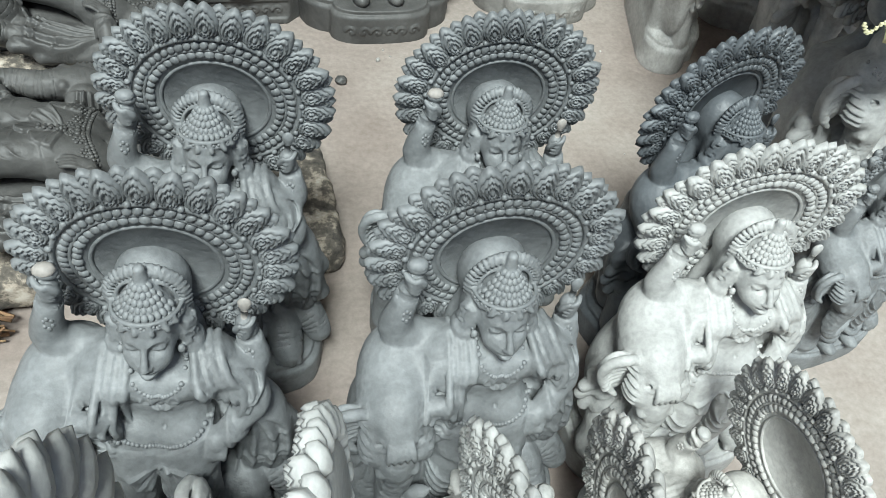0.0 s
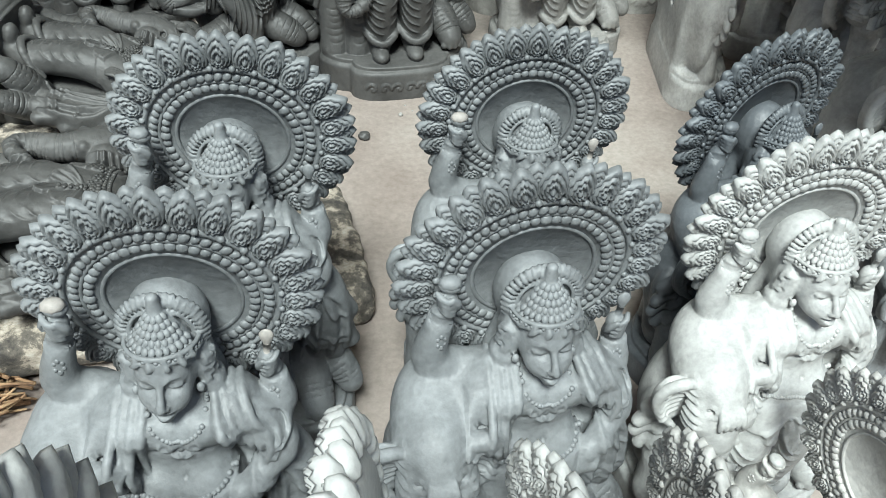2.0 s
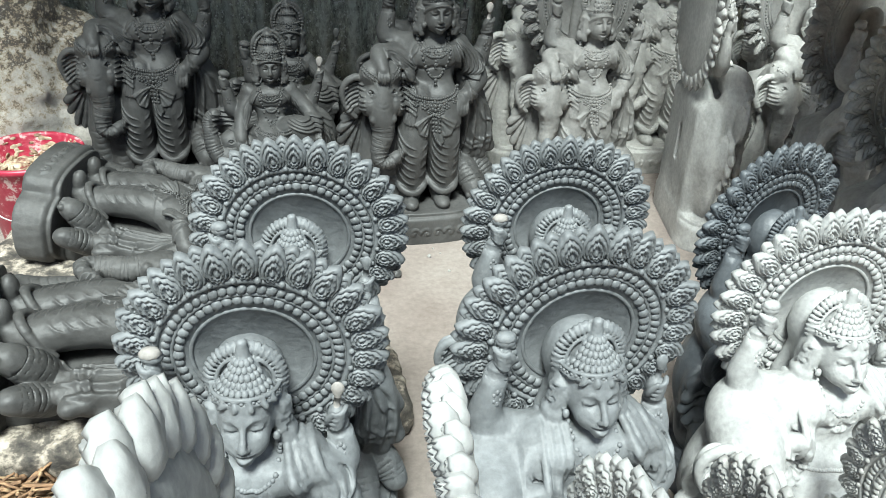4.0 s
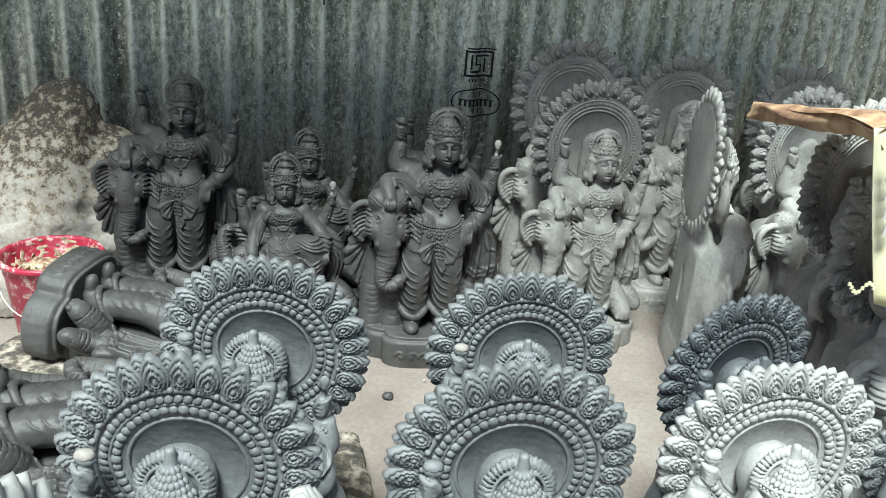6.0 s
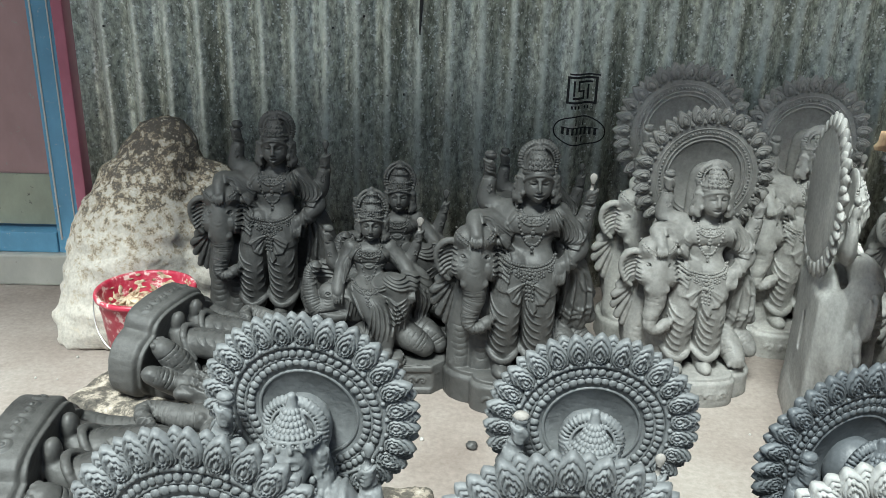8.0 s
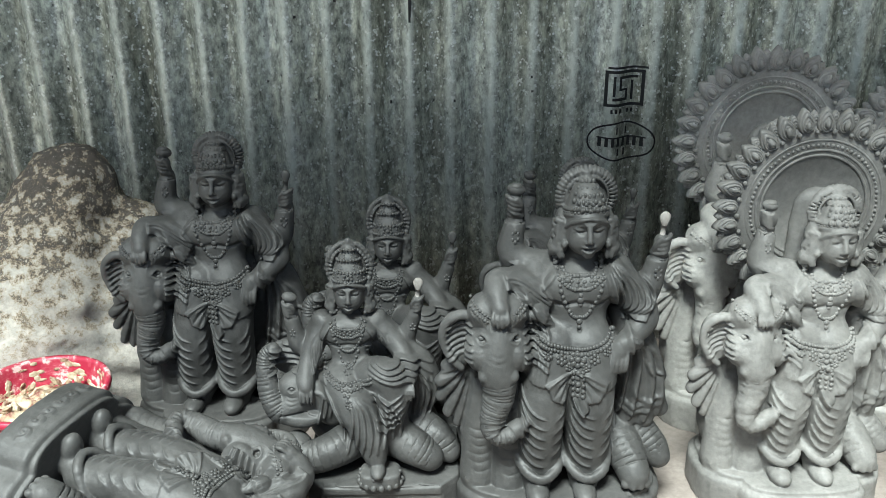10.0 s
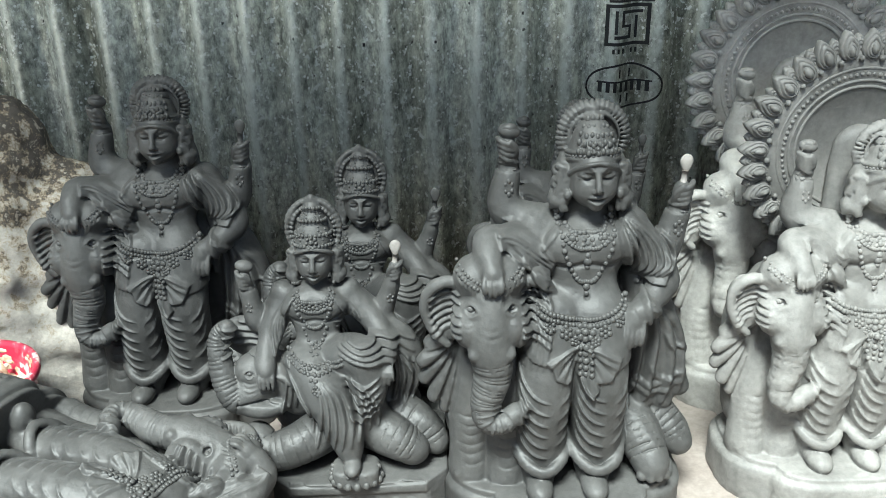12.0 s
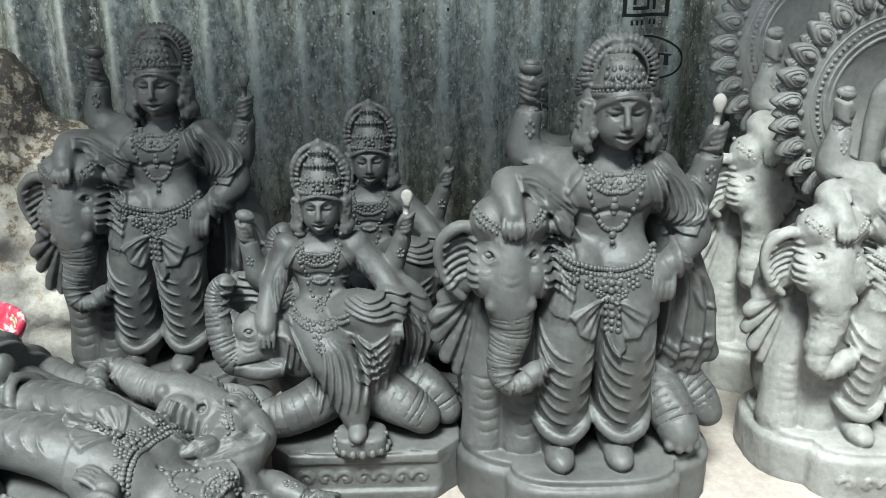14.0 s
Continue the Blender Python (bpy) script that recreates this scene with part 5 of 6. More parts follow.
    s.strokes([[(-0.066, 0.226 + 0.008 * i), (-0.092, 0.230 + 0.009 * i), (-0.120, 0.226 + 0.012 * i)] for i in range(4)], 0.0042, 0.0036, 0.4, 0.5)
    for leg, r_, n in (([(0.010, -0.052, 0.118), (-0.030, -0.078, 0.108), (-0.066, -0.080, 0.100), (-0.084, -0.070, 0.118)], [0.030, 0.0275, 0.0245, 0.020], 11),
                       ([(0.060, -0.048, 0.118), (0.098, -0.076, 0.112), (0.122, -0.080, 0.096)], [0.031, 0.0265, 0.0215], 9),
                       ([(0.104, -0.030, 0.124), (0.136, -0.048, 0.112), (0.152, -0.056, 0.090)], [0.027, 0.0225, 0.0185], 6)):
        s.tube(leg, r_, 16, 0.003)
        s.rings(leg, r_, n, 0.0017, 0.15, 0.92)
    # hips, one leg let down to a lotus stool, the other drawn up
    s.ell((0.005, -0.026, 0.210), (0.050, 0.044, 0.034), k=0.012)
    s.ell((0.044, -0.062, 0.150), (0.046, 0.032, 0.050), k=0.012)
    s.tube([(-0.012, -0.046, 0.212), (0.010, -0.082, 0.190), (0.032, -0.096, 0.148), (0.040, -0.102, 0.112)], [0.032, 0.0280, 0.0225, 0.0165], 12, 0.006)
    s.tube([(0.020, -0.040, 0.212), (0.056, -0.066, 0.232), (0.068, -0.072, 0.196), (0.060, -0.076, 0.166)], [0.031, 0.0265, 0.0235, 0.0195], 12, 0.005)
    s.drum((0.046, -0.104, 0.080), 0.031, 0.024, 0.0125, 0.005)
    s.ell((0.043, -0.116, 0.098), (0.0115, 0.020, 0.0105), k=0.003)
    for i in range(17):
        a = 2 * math.pi * i / 17
        bead(pile, (0.046 + 0.0325 * math.cos(a), -0.104 + 0.0255 * math.sin(a), 0.074), (0.0050, 0.0046, 0.0060))
        bead(pile, (0.046 + 0.0300 * math.cos(a), -0.104 + 0.0230 * math.sin(a), 0.088), (0.0036, 0.0034, 0.0036))
    # skirt: a fan of long folds swept to one side, crescents over both knees
    s.strokes([[(0.004 + 0.003 * i, 0.216), (0.010 + 0.0070 * i, 0.190 + 0.002 * i), (0.006 + 0.0105 * i, 0.152 + 0.003 * i), (-0.002 + 0.0115 * i, 0.116 + 0.0035 * i)] for i in range(8)], 0.0056, 0.0044, 0.4, 0.5)
    s.strokes([[(0.044, 0.216 - 0.011 * i), (0.060, 0.202 - 0.011 * i), (0.084, 0.214 - 0.011 * i)] for i in range(5)], 0.0036, 0.0040, 0.2, 0.5)
    s.strokes([[(-0.036 + 0.004 * i, 0.216 - 0.006 * i), (-0.022 + 0.004 * i, 0.196 - 0.008 * i), (-0.016 + 0.003 * i, 0.166 - 0.010 * i)] for i in range(4)], 0.0050, 0.0046, 0.4, 0.5)
    # body
    s.ell((0.000, -0.022, 0.250), (0.0290, 0.0260, 0.036), k=0.010)
    s.ell((-0.001, -0.016, 0.284), (0.0430, 0.0310, 0.033), k=0.012)
    for sx in (-1, 1):
        s.ell((-0.001 + sx * 0.019, -0.034, 0.290), (0.0210, 0.0120, 0.0165), k=0.007)
        s.ell((-0.001 + sx * 0.042, -0.006, 0.298), (0.0170, 0.0180, 0.0170), k=0.008)
    s.strokes([[(-0.040, 0.280), (-0.020, 0.2715), (0.0, 0.2750), (0.020, 0.2715), (0.038, 0.280)]], 0.0042, -0.0024)
    hx, hy, hz, k = 0.003, -0.016, 0.354, 0.90
    s.seg((0.000, -0.004, 0.300), (hx, -0.008, 0.336), 0.0160, 0.0145, k=0.008)
    s.strokes([[(hx - 0.013, z + 0.003), (hx, z), (hx + 0.013, z + 0.003)] for z in (0.316, 0.321)], 0.0022, -0.0010)
    # four arms
    up_l = [(-0.042, -0.002, 0.294), (-0.064, -0.006, 0.262), (-0.078, -0.014, 0.262), (-0.086, -0.012, 0.294), (-0.089, -0.011, 0.308)]
    up_r = [(0.042, 0.000, 0.292), (0.066, 0.000, 0.268), (0.084, -0.006, 0.266), (0.098, -0.010, 0.300), (0.102, -0.011, 0.314)]
    for pts, side in ((up_l, -1), (up_r, 1)):
        s.tube(pts, [0.0160, 0.0160, 0.0145, 0.0105, 0.0088], 14, 0.005)
        s.rings(pts[2:], [0.0145, 0.0105, 0.0088], 3, 0.0022, 0.70, 0.92)
        for i in range(5):
            a = 2 * math.pi * i / 5
            stud(pts[-2][0] + 0.0035 * math.sin(a), pts[-2][2] - 0.009 + 0.005 * math.cos(a), 0.0026)
    fist(s, (-0.091, -0.012, 0.321), -1, 0.86)
    fist(s, (0.105, -0.012, 0.328), 1, 0.86)
    s.ell((-0.090, -0.010, 0.338), (0.0120, 0.0090, 0.0080), rot=(0, 15, 0), k=0.002)
    rod(pile, [(0.105, -0.012, 0.336), (0.106, -0.012, 0.344), (0.1065, -0.012, 0.350)], [0.0034, 0.0036, 0.0038], 8, 1)
    v_, f3, f4 = ball(14, 10)
    v_ = v_ * (0.0084, 0.0040, 0.0118) * (1 - np.array((0.42, 0, 0)) * np.clip(0.4 - v_[:, 2:], 0, 1)) + (0.107, -0.012, 0.3575)
    pile.add(v_, [*f3, *f4], 1)
    s.tube([(-0.040, -0.010, 0.290), (-0.060, -0.028, 0.252), (-0.066, -0.052, 0.224), (-0.064, -0.066, 0.212)], [0.0165, 0.0145, 0.0115, 0.0095], 12, 0.005)
    for i in range(4):
        x = -0.072 + 0.0052 * i
        s.tube([(x, -0.068, 0.212), (x + 0.0005 * (i - 1.5), -0.0735, 0.204), (x, -0.0740, 0.192)], [0.0030, 0.0031, 0.0022], 6, 0.0010)
    s.tube([(0.042, -0.008, 0.290), (0.074, -0.022, 0.262), (0.088, -0.050, 0.240), (0.086, -0.074, 0.222)], [0.0165, 0.0150, 0.0120, 0.0095], 12, 0.005)
    for i in range(4):
        x = 0.079 + 0.0050 * i
        s.tube([(x, -0.078, 0.222), (x + 0.001, -0.0860, 0.214), (x, -0.0860, 0.200)], [0.0030, 0.0031, 0.0022], 6, 0.0010)
    # shawl on both sides, hanging in a broad sheet beyond the knee
    s.ell((0.102, -0.018, 0.200), (0.038, 0.026, 0.060), rot=(0, -10, 0), k=0.012)
    s.strokes([[(0.028 + 0.002 * i, 0.268 - 0.008 * i), (0.058 + 0.003 * i, 0.256 - 0.007 * i), (0.090 + 0.003 * i, 0.256 - 0.009 * i), (0.128 - 0.001 * i, 0.234 - 0.014 * i)] for i in range(4)], 0.0056, 0.0054, 0.4, 0.5)
    s.strokes([[(0.100 + 0.009 * i, 0.222 - 0.004 * i), (0.104 + 0.010 * i, 0.186), (0.098 + 0.009 * i, 0.150)] for i in range(4)], 0.0056, 0.0052, 0.4, 0.5)
    s.strokes([[(-0.024 - 0.004 * i, 0.308 - 0.004 * i), (-0.038 - 0.004 * i, 0.280 - 0.003 * i), (-0.040 - 0.003 * i, 0.246 - 0.002 * i), (-0.034 - 0.003 * i, 0.220)] for i in range(5)], 0.0044, 0.0044, 0.4, 0.5)
    s.strokes([[(0.026 + 0.004 * i, 0.306 - 0.003 * i), (0.038 + 0.005 * i, 0.286 - 0.002 * i), (0.040 + 0.006 * i, 0.268)] for i in range(4)], 0.0042, 0.0038, 0.4, 0.5)
    # head and hair
    s.ell((hx, hy, hz - 0.002), (0.0262 * k, 0.0300 * k, 0.0340 * k), rot=(4, 0, 0), k=0.004)
    s.ell((hx, hy - 0.009 * k, hz - 0.0185 * k), (0.0205 * k, 0.0205 * k, 0.0165 * k), k=0.007)
    s.ell((hx, hy - 0.0235 * k, hz - 0.0295 * k), (0.0070 * k, 0.0068 * k, 0.0060 * k), k=0.004)
    drawn_face(s, hx, hz, k)
    for sx in (-1, 1):
        curls(s, hx, hy, hz, k, sx)
        s.tube([(hx, hy - 0.0265, hz + 0.0175), (hx + sx * 0.010, hy - 0.0250, hz + 0.0155), (hx + sx * 0.0190, hy - 0.0180, hz + 0.0105), (hx + sx * 0.0240, hy - 0.0090, hz + 0.0050)], [0.0016, 0.0023, 0.0026, 0.0022], 10, 0.0010)
    # tall tiered crown before a scalloped fan
    bz = hz + 0.0150
    s.ell((hx, 0.000, bz + 0.016), (0.0350, 0.0070, 0.0420), k=0.003)
    s.tube([(hx, -0.012, bz - 0.002), (hx, -0.012, bz + 0.012)], [0.0240, 0.0215], 6, 0.002)
    s.tube([(hx, -0.010, bz + 0.018), (hx, -0.009, bz + 0.030)], [0.0185, 0.0160], 6, 0.0012)
    s.tube([(hx, -0.008, bz + 0.036), (hx, -0.007, bz + 0.046)], [0.0130, 0.0100], 6, 0.0012)
    s.ell((hx, -0.006, bz + 0.056), (0.0062, 0.0062, 0.0080), k=0.0015)
    for zz, rr, n in ((0.000, 0.0250, 19), (0.014, 0.0225, 15), (0.032, 0.0172, 13), (0.047, 0.0112, 9)):
        for a in np.linspace(-1.7, 1.7, n):
            bead(pile, (hx + rr * math.sin(a), -0.011 - rr * math.cos(a), bz + zz + 0.003 * math.cos(a)), (0.0024, 0.0024, 0.0028))
    for sx in (-1, 1):
        for zz, r0 in ((0.008, 0.0050), (0.024, 0.0044), (0.039, 0.0034)):
            x0 = hx + sx * (0.0185 if zz < 0.02 else 0.0125 if zz < 0.03 else 0.008)
            for i in range(6):
                a = math.pi * i / 3
                stud(x0 + r0 * math.sin(a), bz + zz + r0 * math.cos(a), 0.0018)
    for i in range(7):
        a = 2 * math.pi * i / 7
        stud(hx + 0.0060 * math.sin(a), bz + 0.009 + 0.0060 * math.cos(a), 0.0026, 0.0)
    stud(hx, bz + 0.009, 0.0036, -0.0008)
    for ang in np.linspace(-2.2, 2.2, 25):
        o, d = np.array((hx, -0.004, bz + 0.016)), np.array((0.0345 * math.sin(ang), 0, 0.0415 * math.cos(ang)))
        s.ell(o + d * 0.96, (0.0042, 0.0056, 0.0042), k=0.0026)
        s.ell(o + d * 0.78 - (0, 0.003, 0), (0.0026, 0.0036, 0.0026), k=0.0014)
    # necklaces, belt, pendants
    for w, drop, r in ((0.020, 0.010, 0.0030), (0.026, 0.022, 0.0030), (0.024, 0.044, 0.0030), (0.021, 0.068, 0.0028)):
        laid(pile, s, [(-w, 0.318), (-w * 0.92, 0.306 - drop * 0.35), (-w * 0.42, 0.308 - drop * 0.9), (0.0, 0.308 - drop), (w * 0.42, 0.308 - drop * 0.9), (w * 0.92, 0.306 - drop * 0.35), (w, 0.318)], r, 25, 0.2)
    for x0, z0, r0 in ((0.0, 0.292, 0.0052), (-0.014, 0.294, 0.0040), (0.014, 0.294, 0.0040), (0.0, 0.240, 0.0052), (0.0, 0.222, 0.0068), (-0.016, 0.226, 0.0044), (0.018, 0.226, 0.0044), (0.004, 0.206, 0.0046)):
        for i in range(7):
            a = 2 * math.pi * i / 7
            stud(x0 + r0 * math.sin(a), z0 + r0 * math.cos(a), 0.34 * r0 + 0.0010)
        stud(x0, z0, 0.55 * r0)
    for row in range(2):
        laid(pile, s, [(-0.036, 0.238 - 0.007 * row), (-0.020, 0.231 - 0.007 * row), (0.002, 0.228 - 0.007 * row), (0.024, 0.231 - 0.007 * row), (0.036, 0.238 - 0.007 * row)], 0.0030, 21, 0.2)
    s.roughen(0.0004, 130, 5)
    s.box((0, 0.103, 0.22), (0.3, 0.045, 0.4), 0.002, k=0.004, cut=True)
    skin = Pile()
    skin.add(*s.skin())
    body = thinned(skin.mesh(name + "_skin", [CLAY_DARK]), target)
    co = np.empty(len(body.vertices) * 3, np.float32)
    body.vertices.foreach_get("co", co)
    pile.add(co.reshape(-1, 3), np.array([tuple(p.vertices) for p in body.polygons]))
    bpy.data.meshes.remove(body)
    return pile.mesh(name, [CLAY_DARK, CLAY_RAW])

# ---------------------------------------------------------------- setting
WALL_Y, PITCH, RIDGE, WAVE = 2.262, 0.076, 0.672, 0.0120
WALL_X0, WALL_X1 = -0.616, 2.66


def sheet_y(x):
    """The near face of the corrugated sheet at x."""
    return WALL_Y - WAVE * math.cos(2 * math.pi * (x - RIDGE) / PITCH)


def sheet(name, x0, x1, z0, z1, dy, material, parent=None):
    n = int(round((x1 - x0) / PITCH * 12))
    zs = [z0, z0 + 0.25 * (z1 - z0), z0 + 0.5 * (z1 - z0), z0 + 0.75 * (z1 - z0), z1]
    v, f = [], []
    for side in (0, 1):
        for z in zs:
            for i in range(n + 1):
                x = x0 + (x1 - x0) * i / n
                v.append((x, sheet_y(x) + dy + 0.0012 * side + 0.003 * math.sin(2.1 * x + 1.3 * z), z))
    w, h = n + 1, len(zs)
    for j in range(h - 1):
        for i in range(n):
            a = j * w + i
            f.append((a, a + 1, a + w + 1, a + w))
            b = a + w * h
            f.append((b, b + w, b + w + 1, b + 1))
    for i in range(n):
        a = (h - 1) * w + i
        f.append((a, a + 1, a + 1 + w * h, a + w * h))
        f.append((i, i + w * h, i + 1 + w * h, i + 1))
    me = bpy.data.meshes.new(name)
    me.from_pydata(v, [], f)
    for p in me.polygons:
        p.use_smooth = True
    me.materials.append(material)
    ob = new(name, me)
    if parent is not None:
        ob.parent = parent
    return ob


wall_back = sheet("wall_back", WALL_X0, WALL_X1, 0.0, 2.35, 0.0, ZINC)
tagged(wall_back, "weathered corrugated zinc sheet wall, dull grey and speckled", "wall", kind="structure")


def print_on_sheet(name, boxes, parent, label=""):
    """Ink on the sheet: flat bars that follow its waves."""
    v, f = [], []
    for x0, z0, x1, z1 in boxes:
        n = max(2, int((x1 - x0) / 0.003))
        o = len(v)
        for i in range(n + 1):
            x = x0 + (x1 - x0) * i / n
            y = sheet_y(x) - 0.0012
            wob = 0.003 * math.sin(2.1 * x + 1.3 * z0)
            v += [(x, y + wob, z0), (x, y + wob, z1)]
        f += [(o + 2 * i, o + 2 * i + 2, o + 2 * i + 3, o + 2 * i + 1) for i in range(n)]
    me = bpy.data.meshes.new(name)
    me.from_pydata(v, [], f)
    me.materials.append(INK)
    ob = new(name, me)
    ob.parent = parent
    if label:
        tagged(ob, label)
    return ob


SX, SZ = 0.577, 0.498
t_ = 0.0055
print_on_sheet("stamp_frame", [(SX, SZ, SX + 0.076, SZ + t_), (SX, SZ + 0.062, SX + 0.076, SZ + 0.062 + t_), (SX, SZ, SX + t_, SZ + 0.066), (SX + 0.0705, SZ, SX + 0.076, SZ + 0.066),
                              (SX + 0.004, SZ + 0.0705, SX + 0.080, SZ + 0.0745)], wall_back, "square frame of a mark printed in black ink")
print_on_sheet("stamp_bars", [(SX + 0.014, SZ + 0.019, SX + 0.019, SZ + 0.057), (SX + 0.014, SZ + 0.011, SX + 0.045, SZ + 0.0165), (SX + 0.040, SZ + 0.0165, SX + 0.045, SZ + 0.034), (SX + 0.026, SZ + 0.030, SX + 0.040, SZ + 0.034),
                             (SX + 0.026, SZ + 0.034, SX + 0.031, SZ + 0.052), (SX + 0.026, SZ + 0.052, SX + 0.065, SZ + 0.057), (SX + 0.052, SZ + 0.011, SX + 0.057, SZ + 0.048)], wall_back, "bent black bars inside the printed mark")
print_on_sheet("stamp_line", [(SX + 0.012 + 0.0085 * i, SZ - 0.013, SX + 0.016 + 0.0085 * i, SZ - 0.005) for i in range(6) if i != 3], wall_back, "short row of black printed marks")
OX, OZ = 0.615, 0.430
def line_on_sheet(name, pts, width, parent, label=""):
    """An inked line that follows a curve over the waves of the sheet."""
    pts = np.asarray(pts, float)
    tan = np.gradient(pts, axis=0)
    tan /= np.linalg.norm(tan, axis=1)[:, None]
    side = np.c_[-tan[:, 1], tan[:, 0]] * width / 2
    v, f = [], []
    for p, w in zip(pts, side):
        for x, z in (p - w, p + w):
            v.append((x, sheet_y(x) - 0.0012 + 0.003 * math.sin(2.1 * x + 1.3 * z), z))
    for i in range(len(pts) - 1):
        f.append((2 * i, 2 * i + 2, 2 * i + 3, 2 * i + 1))
    me = bpy.data.meshes.new(name)
    me.from_pydata(v, [], f)
    me.materials.append(INK)
    ob = new(name, me)
    ob.parent = parent
    if label:
        tagged(ob, label)
    return ob


line_on_sheet("stamp_oval", [(OX + 0.063 * math.cos(a), OZ + 0.037 * math.sin(a)) for a in np.linspace(0, 2 * math.pi, 97)], 0.0034, wall_back, "oval outline printed in black ink")
print_on_sheet("stamp_word", [(OX - 0.044 + 0.0115 * i, OZ - 0.010, OX - 0.038 + 0.0115 * i, OZ + 0.008) for i in range(8)]
               + [(OX - 0.046, OZ + 0.006, OX + 0.046, OZ + 0.009), (OX - 0.012, OZ + 0.014, OX - 0.009, OZ + 0.028), (OX + 0.008, OZ + 0.014, OX + 0.011, OZ + 0.028), (OX - 0.008, OZ - 0.028, OX - 0.004, OZ - 0.014), (OX + 0.006, OZ - 0.028, OX + 0.010, OZ - 0.014)], wall_back, "row of upright black printed bars")
# rust holes, nail heads and a slit in the sheet
print_on_sheet("slit", [(0.209, 0.655 + 0.01 * i, 0.213 + 0.0008 * i, 0.666 + 0.01 * i) for i in range(16)], wall_back, "dark slit torn in the sheet")
rs = random.Random(5)
print_on_sheet("pock_mark", [(x, z, x + w, z + w * rs.uniform(0.5, 1.6)) for x, z, w in [(rs.uniform(-0.6, 1.3), rs.uniform(0.35, 1.0), rs.uniform(0.002, 0.0055)) for _ in range(70)]], wall_back, "dark pock marks in the zinc")
tagged(wall_back, kind="structure")

floor = part("floor", box(bmesh.new(), (-3.0, -0.75, -0.12), (3.2, 3.4, 0.0)), FLOOR)
tagged(floor, "pale worn concrete floor with brown stains", "floor", kind="structure")

ground_bm = bmesh.new()
bmesh.ops.create_grid(ground_bm, x_segments=40, y_segments=40, size=400)
for v in ground_bm.verts:
    v.co.z = -0.28
ground = part("ground", ground_bm, EARTH)
tagged(ground, "bare brown earth in front of the raised floor", "ground", kind="structure")

# door and frame in the wall beyond the sheet
door_bm = box(bmesh.new(), (-1.42, 2.262, 0.148), (-0.716, 2.292, 1.98), 0.002)
door_1 = part("door_1", door_bm, PINK)
tagged(door_1, "closed wooden door in faded, stained pink paint", "door", kind="structure")
low = part("bottom_board", box(bmesh.new(), (-1.40, 2.254, 0.150), (-0.718, 2.2618, 0.285), 0.002), GREENISH, door_1, "peeling greenish board at the foot of the door")
frame_1 = empty("door_frame")
for name, lo, hi, m_ in (("post", (-0.711, 2.225, 0.075), (-0.648, 2.30, 2.06), BLUE), ("bead_strip", (-0.648, 2.215, 0.03), (-0.621, 2.30, 2.06), MAGENTA), ("sill", (-1.50, 2.220, 0.085), (-0.7115, 2.32, 0.140), BLUE),
                        ("far_post", (-1.52, 2.225, 0.141), (-1.43, 2.30, 2.06), BLUE), ("head", (-1.52, 2.225, 2.061), (-0.621, 2.30, 2.13), BLUE)):
    part(name, box(bmesh.new(), lo, hi, 0.003), m_, frame_1)
groove = part("groove_line", box(bmesh.new(), (-0.702, 2.2225, 0.12), (-0.698, 2.2255, 2.05)), MORTAR, frame_1, "pale worn line along the post")
groove2 = part("groove_line", box(bmesh.new(), (-0.662, 2.2225, 0.12), (-0.659, 2.2255, 2.05)), MORTAR, frame_1)
tagged(frame_1, "blue painted door frame with a rose edge strip, chipped", "door frame", kind="structure")
step = part("plinth", box(bmesh.new(), (-1.60, 2.200, 0.0), (-0.649, 2.36, 0.0845), 0.006), PLINTH)
tagged(step, "low cement plinth under the door", "plinth", kind="structure")
wall_left = part("wall_left", box(bmesh.new(), (-3.0, 2.24, 0.0), (-1.52, 2.40, 2.35)), MORTAR)
tagged(wall_left, "plain lime-washed wall beside the door", "wall", kind="structure")
lintel = part("wall_over_door", box(bmesh.new(), (-1.5195, 2.24, 2.13), (-0.621, 2.40, 2.35)), MORTAR)
tagged(lintel, "plain wall over the door", "wall", kind="structure")
wall_side = part("wall_side", box(bmesh.new(), (2.665, 0.6, 0.0), (2.80, 3.4, 2.35)), MORTAR)
tagged(wall_side, "plain side wall of the shed", "wall", kind="structure")
# roof out of view, added so sun and sky reach in from the front
roof_bm = bmesh.new()
box(roof_bm, (-3.0, 0.75, 2.36), (3.2, 3.4, 2.375))
unseen_roof = part("unseen_roof", roof_bm, SHADE_TIN)
tagged(unseen_roof, "unseen sheet metal roof, added to shade the back rows", "roof", kind="structure")

# unseen wall added opposite: cuts low sky light, bounces some to the sheet
yard = part("baffle_wall", box(bmesh.new(), (-6.0, -4.2, -0.28), (6.5, -4.0, 2.3)), BAFFLE)
tagged(yard, "unseen plain grey wall, added to block and bounce light", "wall", kind="structure")

# ---------------------------------------------------------------- things
def place(mesh, name, label, x, y, yaw=0.0, size=1.0, material=None, m=None, z=0.0, raw=None):
    ob = new(name, mesh)
    ob.matrix_world = m if m is not None else pose(x, y, z, 0, 0, yaw) @ Matrix.Scale(size, 4)
    for i, mt in enumerate((material, raw)):
        if mt is not None:
            ob.material_slots[i].link = "OBJECT"
            ob.material_slots[i].material = mt
    tagged(ob, label, "statue", "clay statues")
    return ob


STANDING = figure("standing_statue", 0.0014, "tall", None, 1, 130000)
LEAFY = figure("leaf_halo_statue", 0.0016, "low", ("leaf", 0.146, 0.057, 0.468), 2, 56000)
BUDDED = figure("bud_halo_statue", 0.0018, "tall", ("bud", 0.160, 0.070, 0.470), 3, 45000)
SEATED = seated("seated_statue", 0.0014, 110000)


